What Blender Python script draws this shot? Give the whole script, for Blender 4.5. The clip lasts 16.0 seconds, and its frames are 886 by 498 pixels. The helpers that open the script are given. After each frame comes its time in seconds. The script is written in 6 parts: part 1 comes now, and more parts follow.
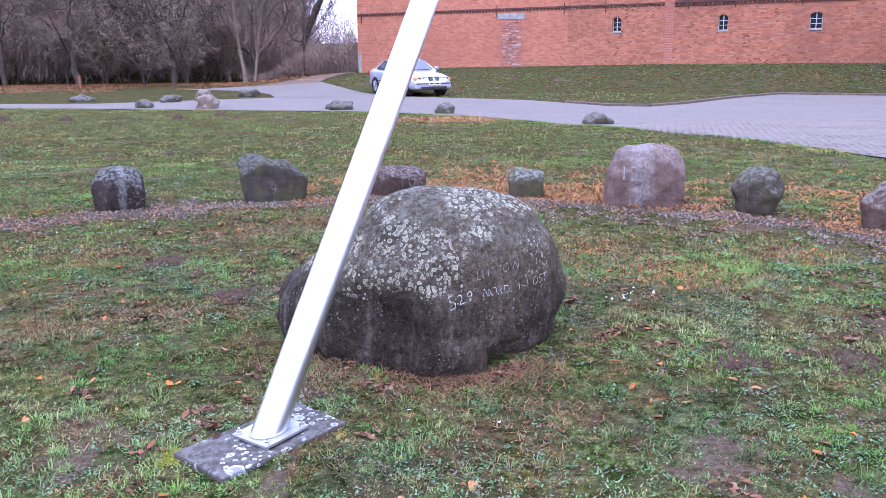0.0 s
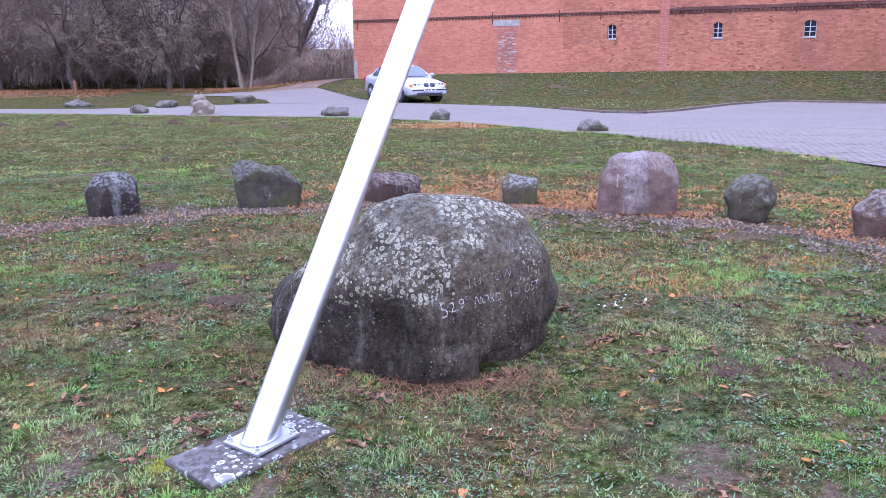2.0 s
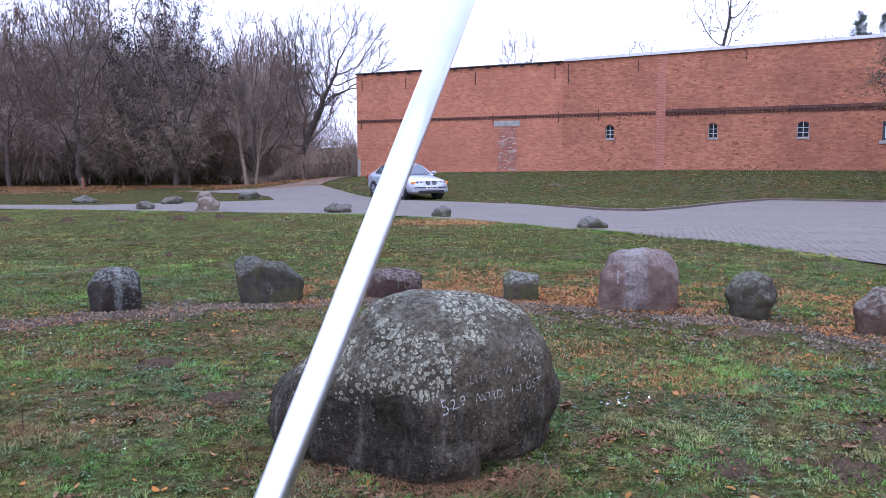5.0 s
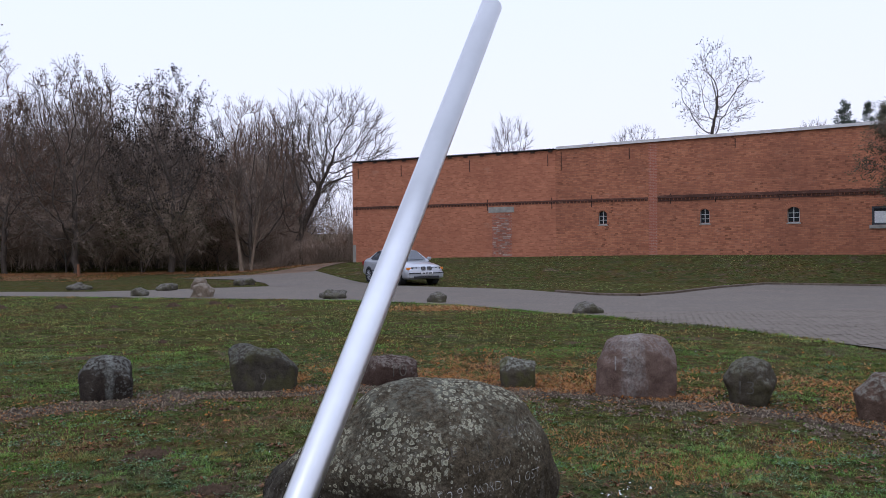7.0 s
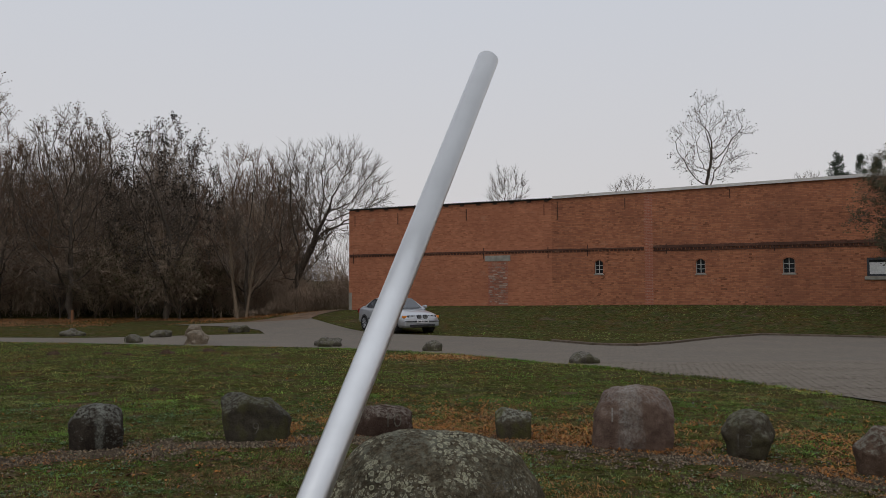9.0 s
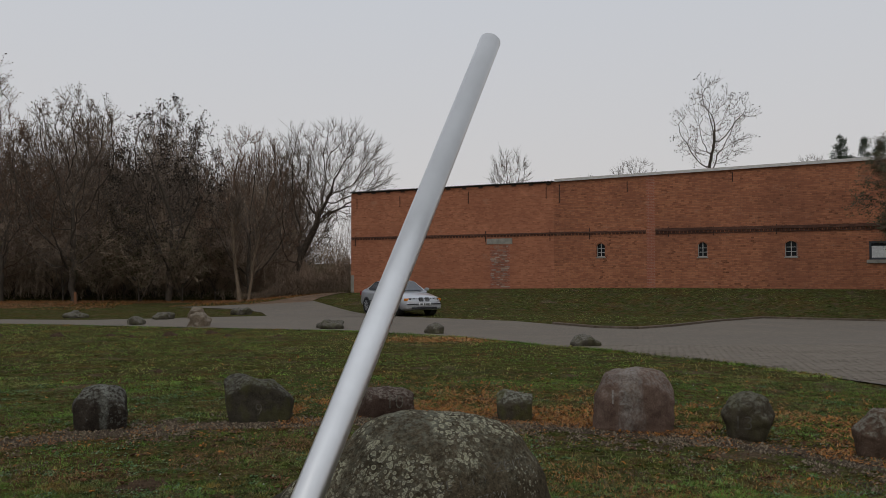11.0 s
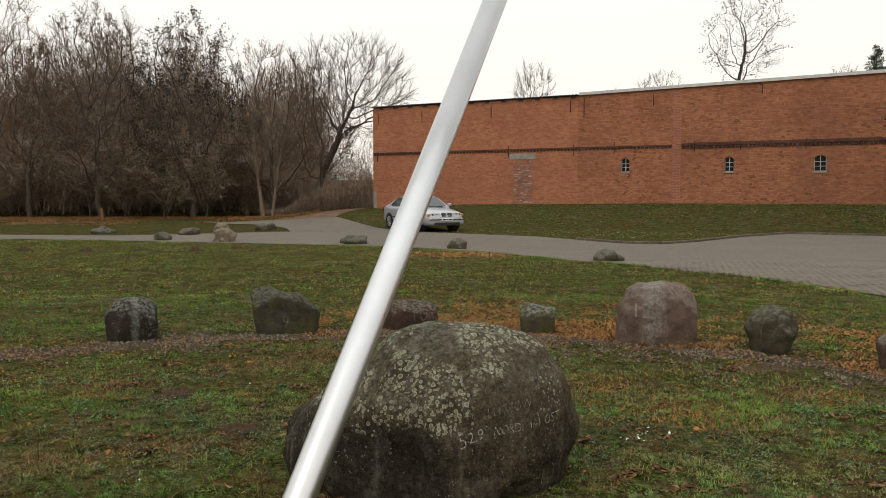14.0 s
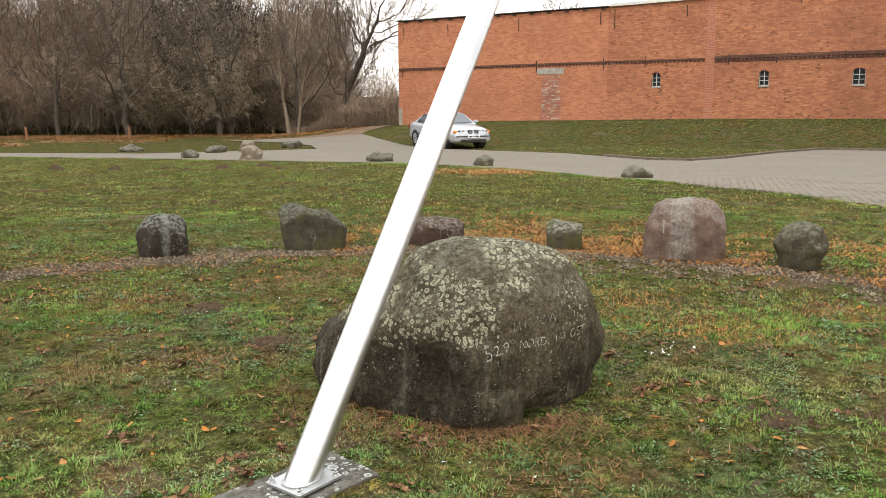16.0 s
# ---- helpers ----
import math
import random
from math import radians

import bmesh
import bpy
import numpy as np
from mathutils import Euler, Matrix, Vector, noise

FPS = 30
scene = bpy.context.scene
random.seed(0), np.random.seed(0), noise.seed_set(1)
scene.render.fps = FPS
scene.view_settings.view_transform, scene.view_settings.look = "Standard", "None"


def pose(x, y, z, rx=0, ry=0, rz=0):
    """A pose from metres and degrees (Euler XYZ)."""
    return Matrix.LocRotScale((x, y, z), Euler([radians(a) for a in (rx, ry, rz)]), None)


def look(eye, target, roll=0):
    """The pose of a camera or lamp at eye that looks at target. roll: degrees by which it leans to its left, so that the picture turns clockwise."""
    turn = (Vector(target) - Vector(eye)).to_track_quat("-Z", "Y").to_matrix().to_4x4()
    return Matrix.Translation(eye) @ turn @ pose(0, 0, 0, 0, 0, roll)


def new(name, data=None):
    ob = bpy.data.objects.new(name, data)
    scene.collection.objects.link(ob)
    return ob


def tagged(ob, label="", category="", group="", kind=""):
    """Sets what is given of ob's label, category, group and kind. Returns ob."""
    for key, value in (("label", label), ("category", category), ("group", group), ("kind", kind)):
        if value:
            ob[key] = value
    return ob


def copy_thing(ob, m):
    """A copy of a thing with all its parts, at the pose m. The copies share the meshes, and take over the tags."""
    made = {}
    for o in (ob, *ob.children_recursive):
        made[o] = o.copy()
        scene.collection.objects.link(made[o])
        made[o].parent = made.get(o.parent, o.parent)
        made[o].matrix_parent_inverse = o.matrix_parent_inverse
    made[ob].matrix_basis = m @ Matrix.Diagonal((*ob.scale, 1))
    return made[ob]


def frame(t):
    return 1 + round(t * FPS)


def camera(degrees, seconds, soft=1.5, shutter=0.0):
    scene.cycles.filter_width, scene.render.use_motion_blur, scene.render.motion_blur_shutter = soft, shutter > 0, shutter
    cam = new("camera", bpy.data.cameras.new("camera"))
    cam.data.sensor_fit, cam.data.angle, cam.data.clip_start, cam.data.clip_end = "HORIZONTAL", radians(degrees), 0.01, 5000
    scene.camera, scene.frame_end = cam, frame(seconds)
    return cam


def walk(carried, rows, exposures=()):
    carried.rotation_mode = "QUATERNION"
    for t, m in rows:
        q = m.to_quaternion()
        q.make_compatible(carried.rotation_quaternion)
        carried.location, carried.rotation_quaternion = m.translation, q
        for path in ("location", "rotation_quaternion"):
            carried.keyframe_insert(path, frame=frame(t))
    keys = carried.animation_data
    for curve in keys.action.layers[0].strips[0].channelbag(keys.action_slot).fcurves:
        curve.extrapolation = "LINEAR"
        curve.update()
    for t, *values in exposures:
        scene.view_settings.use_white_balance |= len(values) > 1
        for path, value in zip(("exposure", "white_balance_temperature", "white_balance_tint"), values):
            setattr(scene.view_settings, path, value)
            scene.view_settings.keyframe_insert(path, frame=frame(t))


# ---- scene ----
cam = camera(57.2, 16.0, 0.7)
PATH = [
    (0, (0.036, -0.098, 1.65), (0.027, 1.845, 1.174), -0.8),
    (0.5, (0.045, -0.1, 1.651), (0.05, 1.842, 1.172), -0.7),
    (1, (0.049, -0.102, 1.652), (0.057, 1.839, 1.17), -0.5),
    (1.5, (0.051, -0.106, 1.654), (0.063, 1.833, 1.168), -0.4),
    (2, (0.055, -0.109, 1.662), (0.057, 1.837, 1.2), -0.6),
    (2.5, (0.057, -0.111, 1.659), (0.051, 1.847, 1.251), -0.8),
    (3, (0.061, -0.118, 1.659), (0.051, 1.849, 1.299), -0.6),
    (3.5, (0.06, -0.114, 1.659), (0.056, 1.858, 1.326), -0.5),
    (4, (0.052, -0.117, 1.662), (0.055, 1.86, 1.36), -0.3),
    (6.3, (0.058, -0.133, 1.669), (0.065, 1.864, 1.559), -0.8),
    (6.5, (0.051, -0.124, 1.67), (0.07, 1.874, 1.583), -0.8),
    (7, (0.049, -0.12, 1.675), (0.064, 1.88, 1.654), -0.6),
    (7.5, (0.05, -0.133, 1.687), (0.075, 1.867, 1.724), -0.2),
    (8, (0.052, -0.106, 1.68), (0.078, 1.893, 1.76), -0.2),
    (8.2, (0.049, -0.104, 1.683), (0.073, 1.893, 1.78), -0.2),
    (10.3, (0.058, -0.136, 1.687), (0.085, 1.861, 1.783), -0.2),
    (10.5, (0.05, -0.132, 1.687), (0.07, 1.865, 1.777), -0.1),
    (11, (0.053, -0.133, 1.682), (0.073, 1.867, 1.737), -0.1),
    (11.5, (0.05, -0.12, 1.677), (0.06, 1.88, 1.697), -0.4),
    (12, (0.043, -0.105, 1.676), (0.047, 1.895, 1.664), -0.2),
    (12.5, (0.04, -0.114, 1.667), (0.031, 1.885, 1.605), -0.1),
    (13, (0.041, -0.112, 1.669), (0.026, 1.886, 1.586), -0.1),
    (13.5, (0.043, -0.115, 1.665), (0.028, 1.882, 1.558), -0.3),
    (14, (0.036, -0.108, 1.659), (0.001, 1.886, 1.508), -0.2),
    (14.5, (0.033, -0.111, 1.654), (-0.023, 1.878, 1.455), -0.3),
    (15, (0.037, -0.11, 1.65), (-0.029, 1.874, 1.403), -0.4),
    (15.5, (0.035, -0.105, 1.645), (-0.043, 1.872, 1.354), -0.4),
    (16, (0.036, -0.1, 1.643), (-0.064, 1.867, 1.292), -0.5),
]
walk(cam, [(t, look(eye, target, roll)) for t, eye, target, roll in PATH],
     [(0, 1.68, 4960, 37), (1.5, 1.68, 4940, 39), (3.5, 1.64, 4930, 33), (4.2, 1.52, 4940, 30), (6.3, 0.34, 5350, 23), (7, 0.08, 5620, 19), (8, -0.40, 6280, 11),
      (10.3, -0.62, 6600, 11), (11, -0.64, 6600, 10), (12.5, -0.37, 6950, 8), (14, 0.18, 7250, 8), (15, 0.72, 7150, 8), (16, 1.28, 7050, 8)])


# ---- light ----
world = bpy.data.worlds.new("overcast_sky")
scene.world = world
world.use_nodes = True
wn, wl = world.node_tree.nodes, world.node_tree.links
sky = wn.new("ShaderNodeTexSky")
sky.sky_type, sky.sun_disc = "NISHITA", False
sky.sun_elevation, sky.sun_rotation = radians(16), radians(150)
sky.air_density, sky.dust_density = 1.0, 6.0
grey = wn.new("ShaderNodeMix")
grey.data_type = "RGBA"
grey.inputs["Factor"].default_value = 0.93
wl.new(sky.outputs[0], grey.inputs[6])
# an overcast sky is brighter overhead than at the horizon
way = wn.new("ShaderNodeTexCoord")
axes = wn.new("ShaderNodeSeparateXYZ")
wl.new(way.outputs["Generated"], axes.inputs[0])
tone = wn.new("ShaderNodeMix")
tone.data_type = "RGBA"
tone.inputs[6].default_value, tone.inputs[7].default_value = (9.75, 9.6, 9.7, 1), (8.9, 9.5, 10.5, 1)
haze = wn.new("ShaderNodeMapRange")
wl.new(axes.outputs[2], haze.inputs["Value"])
haze.inputs["From Min"].default_value, haze.inputs["From Max"].default_value = 0.08, 0.40
wl.new(haze.outputs[0], tone.inputs[0])
wl.new(tone.outputs[2], grey.inputs[7])
lift = wn.new("ShaderNodeMapRange")
wl.new(axes.outputs[2], lift.inputs["Value"])
for key, v in (("From Min", 0.45), ("From Max", 1.0), ("To Min", 1.0), ("To Max", 1.5)):
    lift.inputs[key].default_value = v
dome = wn.new("ShaderNodeMix")
dome.data_type, dome.blend_type = "RGBA", "MULTIPLY"
dome.inputs["Factor"].default_value = 1.0
wl.new(grey.outputs[2], dome.inputs[6])
wl.new(lift.outputs[0], dome.inputs[7])
wl.new(dome.outputs[2], wn["Background"].inputs[0])
wn["Background"].inputs[1].default_value = 0.1
sun = new("sun", bpy.data.lights.new("sun", "SUN"))
sun.data.energy, sun.data.angle, sun.data.color = 0.5, radians(40), (1, 0.96, 0.9)
sun.matrix_world = look((-20, -30, 40), (0, 5, 0))


# ---- materials ----
class Mat:
    """A node material with short hands for its nodes."""

    def __init__(self, name, rough=0.9, metal=0.0, spec=0.3):
        self.m = bpy.data.materials.new(name)
        self.m.use_nodes = True
        self.t = self.m.node_tree
        self.b = self.t.nodes["Principled BSDF"]
        self.b.inputs["Roughness"].default_value = rough
        self.b.inputs["Metallic"].default_value = metal
        self.b.inputs["Specular IOR Level"].default_value = spec
        self.co = self.t.nodes.new("ShaderNodeTexCoord").outputs["Object"]

    def put(self, socket, value):
        if isinstance(value, bpy.types.NodeSocket):
            self.t.links.new(value, socket)
        elif isinstance(value, (tuple, list)) and len(value) == 3 and socket.type == "RGBA":
            socket.default_value = (*value, 1)
        else:
            socket.default_value = value

    def node(self, kind, **values):
        n = self.t.nodes.new("ShaderNode" + kind)
        for key, v in values.items():
            self.put(n.inputs[key], v)
        return n

    def noise(self, scale, detail=3.0, rough=0.6, co=None, distort=0.0):
        n = self.node("TexNoise", Scale=scale, Detail=detail, Roughness=rough, Distortion=distort)
        self.put(n.inputs["Vector"], co or self.co)
        return n.outputs["Fac"]

    def cells(self, scale, out="Distance", co=None, rnd=1.0, feature="F1"):
        n = self.node("TexVoronoi", Scale=scale, Randomness=rnd)
        n.feature = feature
        self.put(n.inputs["Vector"], co or self.co)
        return n.outputs[out]

    def ramp(self, fac, *stops, hard=False):
        n = self.node("ValToRGB", Fac=fac)
        e = n.color_ramp.elements
        n.color_ramp.interpolation = "CONSTANT" if hard else "LINEAR"
        while len(e) < len(stops):
            e.new(0.5)
        for el, (p, c) in zip(e, stops):
            el.position = p
            el.color = (*c, 1) if isinstance(c, tuple) else (c, c, c, 1)
        return n.outputs[0]

    def mix(self, fac, a, b, how="MIX"):
        n = self.t.nodes.new("ShaderNodeMix")
        n.data_type, n.blend_type = "RGBA", how
        self.put(n.inputs[0], fac)
        self.put(n.inputs[6], a)
        self.put(n.inputs[7], b)
        return n.outputs[2]

    def math(self, op, a, b=0.0):
        n = self.t.nodes.new("ShaderNodeMath")
        n.operation = op
        self.put(n.inputs[0], a)
        self.put(n.inputs[1], b)
        return n.outputs[0]

    def axis(self, k):
        return self.node("SeparateXYZ", Vector=self.co).outputs[k]

    def stretch(self, x, y, z):
        n = self.node("Mapping", Vector=self.co)
        n.inputs["Scale"].default_value = (x, y, z)
        return n.outputs[0]

    def colour(self, c):
        self.put(self.b.inputs["Base Color"], c)
        return self

    def bump(self, height, strength=0.4, distance=0.01):
        n = self.node("Bump", Strength=strength, Distance=distance, Height=height)
        self.put(self.b.inputs["Normal"], n.outputs[0])
        return self

    def rough(self, v):
        self.put(self.b.inputs["Roughness"], v)
        return self

    def island(self):
        return self.node("NewGeometry").outputs["Random Per Island"]

    def obrand(self):
        return self.node("ObjectInfo").outputs["Random"]

    def up(self):
        return self.node("SeparateXYZ", Vector=self.node("NewGeometry").outputs["Normal"]).outputs[2]


def plain(name, colour, rough=0.6, metal=0.0, var=0.15, scale=6.0):
    m = Mat(name, rough, metal, 0.05 if rough > 0.8 else 0.35)
    dark = tuple(c * (1 - var) for c in colour)
    light = tuple(min(1, c * (1 + var)) for c in colour)
    m.colour(m.ramp(m.noise(scale, 5), (0.3, dark), (0.7, light)))
    return m.m


def mottled(m):
    """Winter lawn: moss, grass, straw and bare soil in patches of several sizes."""
    c = m.ramp(m.noise(8, 7, 0.85), (0.34, (0.040, 0.028, 0.016)), (0.42, (0.052, 0.074, 0.020)), (0.5, (0.104, 0.152, 0.034)), (0.57, (0.185, 0.215, 0.066)), (0.65, (0.30, 0.215, 0.11)))
    brown = m.ramp(m.noise(17, 7, 0.8), (0.34, (0.058, 0.030, 0.016)), (0.5, (0.21, 0.112, 0.050)), (0.66, (0.40, 0.24, 0.13)))
    c = m.mix(m.ramp(m.noise(2.6, 7, 0.8), (0.48, 0.0), (0.60, 0.85)), c, brown)
    shift = m.node("Mapping", Vector=m.co)
    shift.inputs["Location"].default_value = (31.0, 17.0, 5.0)
    teal = m.ramp(m.noise(14, 6, 0.8), (0.35, (0.045, 0.075, 0.030)), (0.62, (0.165, 0.235, 0.105)))
    c = m.mix(m.ramp(m.noise(1.5, 6, 0.75, co=shift.outputs[0]), (0.52, 0.0), (0.62, 0.65)), c, teal)
    c = m.mix(m.ramp(m.noise(0.4, 5, 0.7, co=shift.outputs[0]), (0.52, 0.0), (0.64, 0.45)), c, (0.15, 0.17, 0.034))
    c = m.mix(m.ramp(m.noise(0.5, 6, 0.75), (0.52, 0.0), (0.64, 0.5)), c, (0.26, 0.135, 0.05))
    # shade in gaps put into the colour, and pale dry mats, at two sizes
    far_co = m.node("Mapping", Vector=m.co)
    far_co.inputs["Location"].default_value = (-13.0, 44.0, 2.0)
    c = m.mix(1.0, c, m.ramp(m.noise(4.2, 8, 0.9, co=far_co.outputs[0]), (0.41, 0.40), (0.5, 0.72), (0.59, 1.32)), "MULTIPLY")
    return m.mix(1.0, c, m.ramp(m.noise(17, 6, 0.85, co=far_co.outputs[0]), (0.39, 0.34), (0.5, 0.80), (0.61, 1.55)), "MULTIPLY")


def swathes(m, c):
    """Broad drifts over the lawn, metres wide: lush green, bleached straw and rusty moss."""
    def at(x, y):
        n = m.node("Mapping", Vector=m.co)
        n.inputs["Location"].default_value = (x, y, 3.0)
        n.inputs["Scale"].default_value = (0.75, 1.0, 1.0)
        return n.outputs[0]
    c = m.mix(m.ramp(m.noise(0.55, 7, 0.72, co=at(61, 23)), (0.53, 0.0), (0.62, 0.40)), c, (0.28, 0.225, 0.085))
    c = m.mix(m.ramp(m.noise(0.75, 7, 0.72, co=at(-27, 71)), (0.46, 0.0), (0.56, 0.70)), c, (0.105, 0.215, 0.026))
    c = m.mix(m.ramp(m.noise(0.9, 7, 0.75, co=at(8, -39)), (0.56, 0.0), (0.62, 0.65)), c, (0.235, 0.110, 0.030))
    return m.mix(1.0, c, m.ramp(m.noise(0.9, 6, 0.7, co=at(90, 12)), (0.40, 0.60), (0.5, 0.98), (0.60, 1.36)), "MULTIPLY")


def lawn_material():
    m = Mat("lawn", 1.0, 0, 0.0)
    thatch = m.ramp(m.noise(55, 6, 0.85), (0.36, (0.025, 0.018, 0.011)), (0.5, (0.085, 0.064, 0.036)), (0.64, (0.19, 0.143, 0.083)))
    soil = m.ramp(m.noise(40, 4), (0.3, (0.045, 0.030, 0.021)), (0.7, (0.135, 0.094, 0.064)))
    # mottled colour is multiplied down so gaps between the blades look shaded
    m.colour(m.mix(m.ramp(m.noise(1.1, 6, 0.7, distort=0.6), (0.58, 0.0), (0.64, 0.9)), m.mix(m.ramp(m.noise(5, 7, 0.85), (0.44, 0.0), (0.60, 0.5)), m.mix(1.0, mottled(m), (0.46, 0.45, 0.42), "MULTIPLY"), thatch), soil))
    m.bump(m.math("ADD", m.noise(30, 6, 0.8), m.math("MULTIPLY", m.noise(7, 4), 2.0)), 0.6, 0.03)
    return m.m


def blade_material(name, dark, mid, light, dry, share=0.55):
    m = Mat(name, 0.8, 0, 0.1)
    c = m.ramp(m.island(), (0.0, dark), (0.45, mid), (0.88, light), (1.0, dry))
    m.colour(swathes(m, m.mix(share, c, m.mix(1.0, mottled(m), (1.22, 1.25, 0.98), "MULTIPLY"))))
    return m.m


def leaf_material(name, *tones):
    m = Mat(name, 0.85, 0, 0.08)
    n = len(tones) - 1
    c = m.ramp(m.island(), *[(i / n, t) for i, t in enumerate(tones)])
    m.colour(m.mix(1.0, c, m.ramp(m.noise(90, 4, 0.7), (0.35, 0.55), (0.6, 1.1)), "MULTIPLY"))
    return m.m


def rock_material(name, dark, light, lichen=0.5, tint=(0.30, 0.31, 0.26), streak=None, moss=0.0):
    """Weathered field stone: speckled grain, stains, pale crust on the upper faces, round lichens."""
    m = Mat(name, 0.97, 0, 0.04)
    c = m.ramp(m.noise(9, 6, 0.7), (0.3, dark), (0.7, light))
    c = m.mix(m.ramp(m.noise(120, 3), (0.55, 0.0), (0.72, 0.6)), c, tuple(v * 1.7 for v in light))
    c = m.mix(m.ramp(m.noise(150, 2, 0.5), (0.28, 0.7), (0.42, 0.0)), c, tuple(v * 0.4 for v in dark))
    c = m.mix(m.ramp(m.noise(2.6, 4), (0.5, 0.0), (0.75, 0.6)), c, tuple(v * 0.55 for v in dark))
    up = m.ramp(m.math("ADD", m.up(), m.math("MULTIPLY", m.noise(7, 5), 0.9)), (0.75, 0.0), (1.35, 1.0))
    crust = m.ramp(m.noise(26, 5, 0.7), (0.44, 0.0), (0.56, 1.0))
    c = m.mix(m.math("MULTIPLY", m.math("MULTIPLY", up, crust), lichen), c, tint)
    if streak:
        x0, wide, amount = streak
        dx = m.math("ABSOLUTE", m.math("SUBTRACT", m.axis(0), x0))
        run = m.math("ADD", m.math("MULTIPLY", m.noise(9, 6, 0.75, co=m.stretch(1, 1, 0.22)), 2.4), m.math("DIVIDE", dx, -wide))
        worn = m.ramp(m.noise(34, 5, 0.8), (0.40, 0.15), (0.60, 1.0))
        c = m.mix(m.math("MULTIPLY", m.math("MULTIPLY", m.ramp(run, (0.25, 0.0), (0.95, 1.0)), worn), amount), c, tint)
    if moss:
        c = m.mix(m.math("MULTIPLY", m.ramp(m.noise(5, 4), (0.45, 0.0), (0.62, 1.0)), moss), c, (0.075, 0.075, 0.022))
    m.colour(c)
    m.bump(m.math("ADD", m.noise(60, 6, 0.7), m.math("MULTIPLY", m.noise(11, 4), 3.0)), 0.6, 0.012)
    return m


def add_discs(m, rings, colour, where, patch=(5.5, 0.46, 0.54), keep=0.45):
    """Round crusts of lichen with a paler rim over the stone's colour."""
    out = m.b.inputs["Base Color"].links[0].from_socket
    warp = m.node("VectorMath")
    warp.operation = "ADD"
    m.put(warp.inputs[0], m.co)
    jit = m.node("TexNoise", Scale=35.0, Detail=2.0)
    m.put(jit.inputs["Vector"], m.co)
    sc = m.node("VectorMath")
    sc.operation = "SCALE"
    m.put(sc.inputs[0], jit.outputs["Color"])
    sc.inputs["Scale"].default_value = 0.014
    m.put(warp.inputs[1], sc.outputs[0])
    co = warp.outputs[0]
    patchy = m.ramp(m.noise(patch[0], 3), (patch[1], 0.0), (patch[2], 1.0))
    for scale, lo in rings:
        d = m.cells(scale, co=co)
        rgb = m.node("SeparateColor", Color=m.cells(scale, "Color", co=co))
        on = m.ramp(rgb.outputs[0], (keep, 0.0), (keep + 0.03, 1.0))
        rel = m.math("SUBTRACT", d, m.math("MULTIPLY", rgb.outputs[1], 0.2))
        disc = m.ramp(rel, (lo, 1.0), (lo + 0.04, 0.0))
        core = m.ramp(rel, (lo - 0.15, 0.30), (lo - 0.04, 1.0))
        f = m.math("MULTIPLY", m.math("MULTIPLY", disc, core), m.math("MULTIPLY", on, m.math("MULTIPLY", where, patchy)))
        out = m.mix(f, out, colour)
    m.colour(out)
    return m


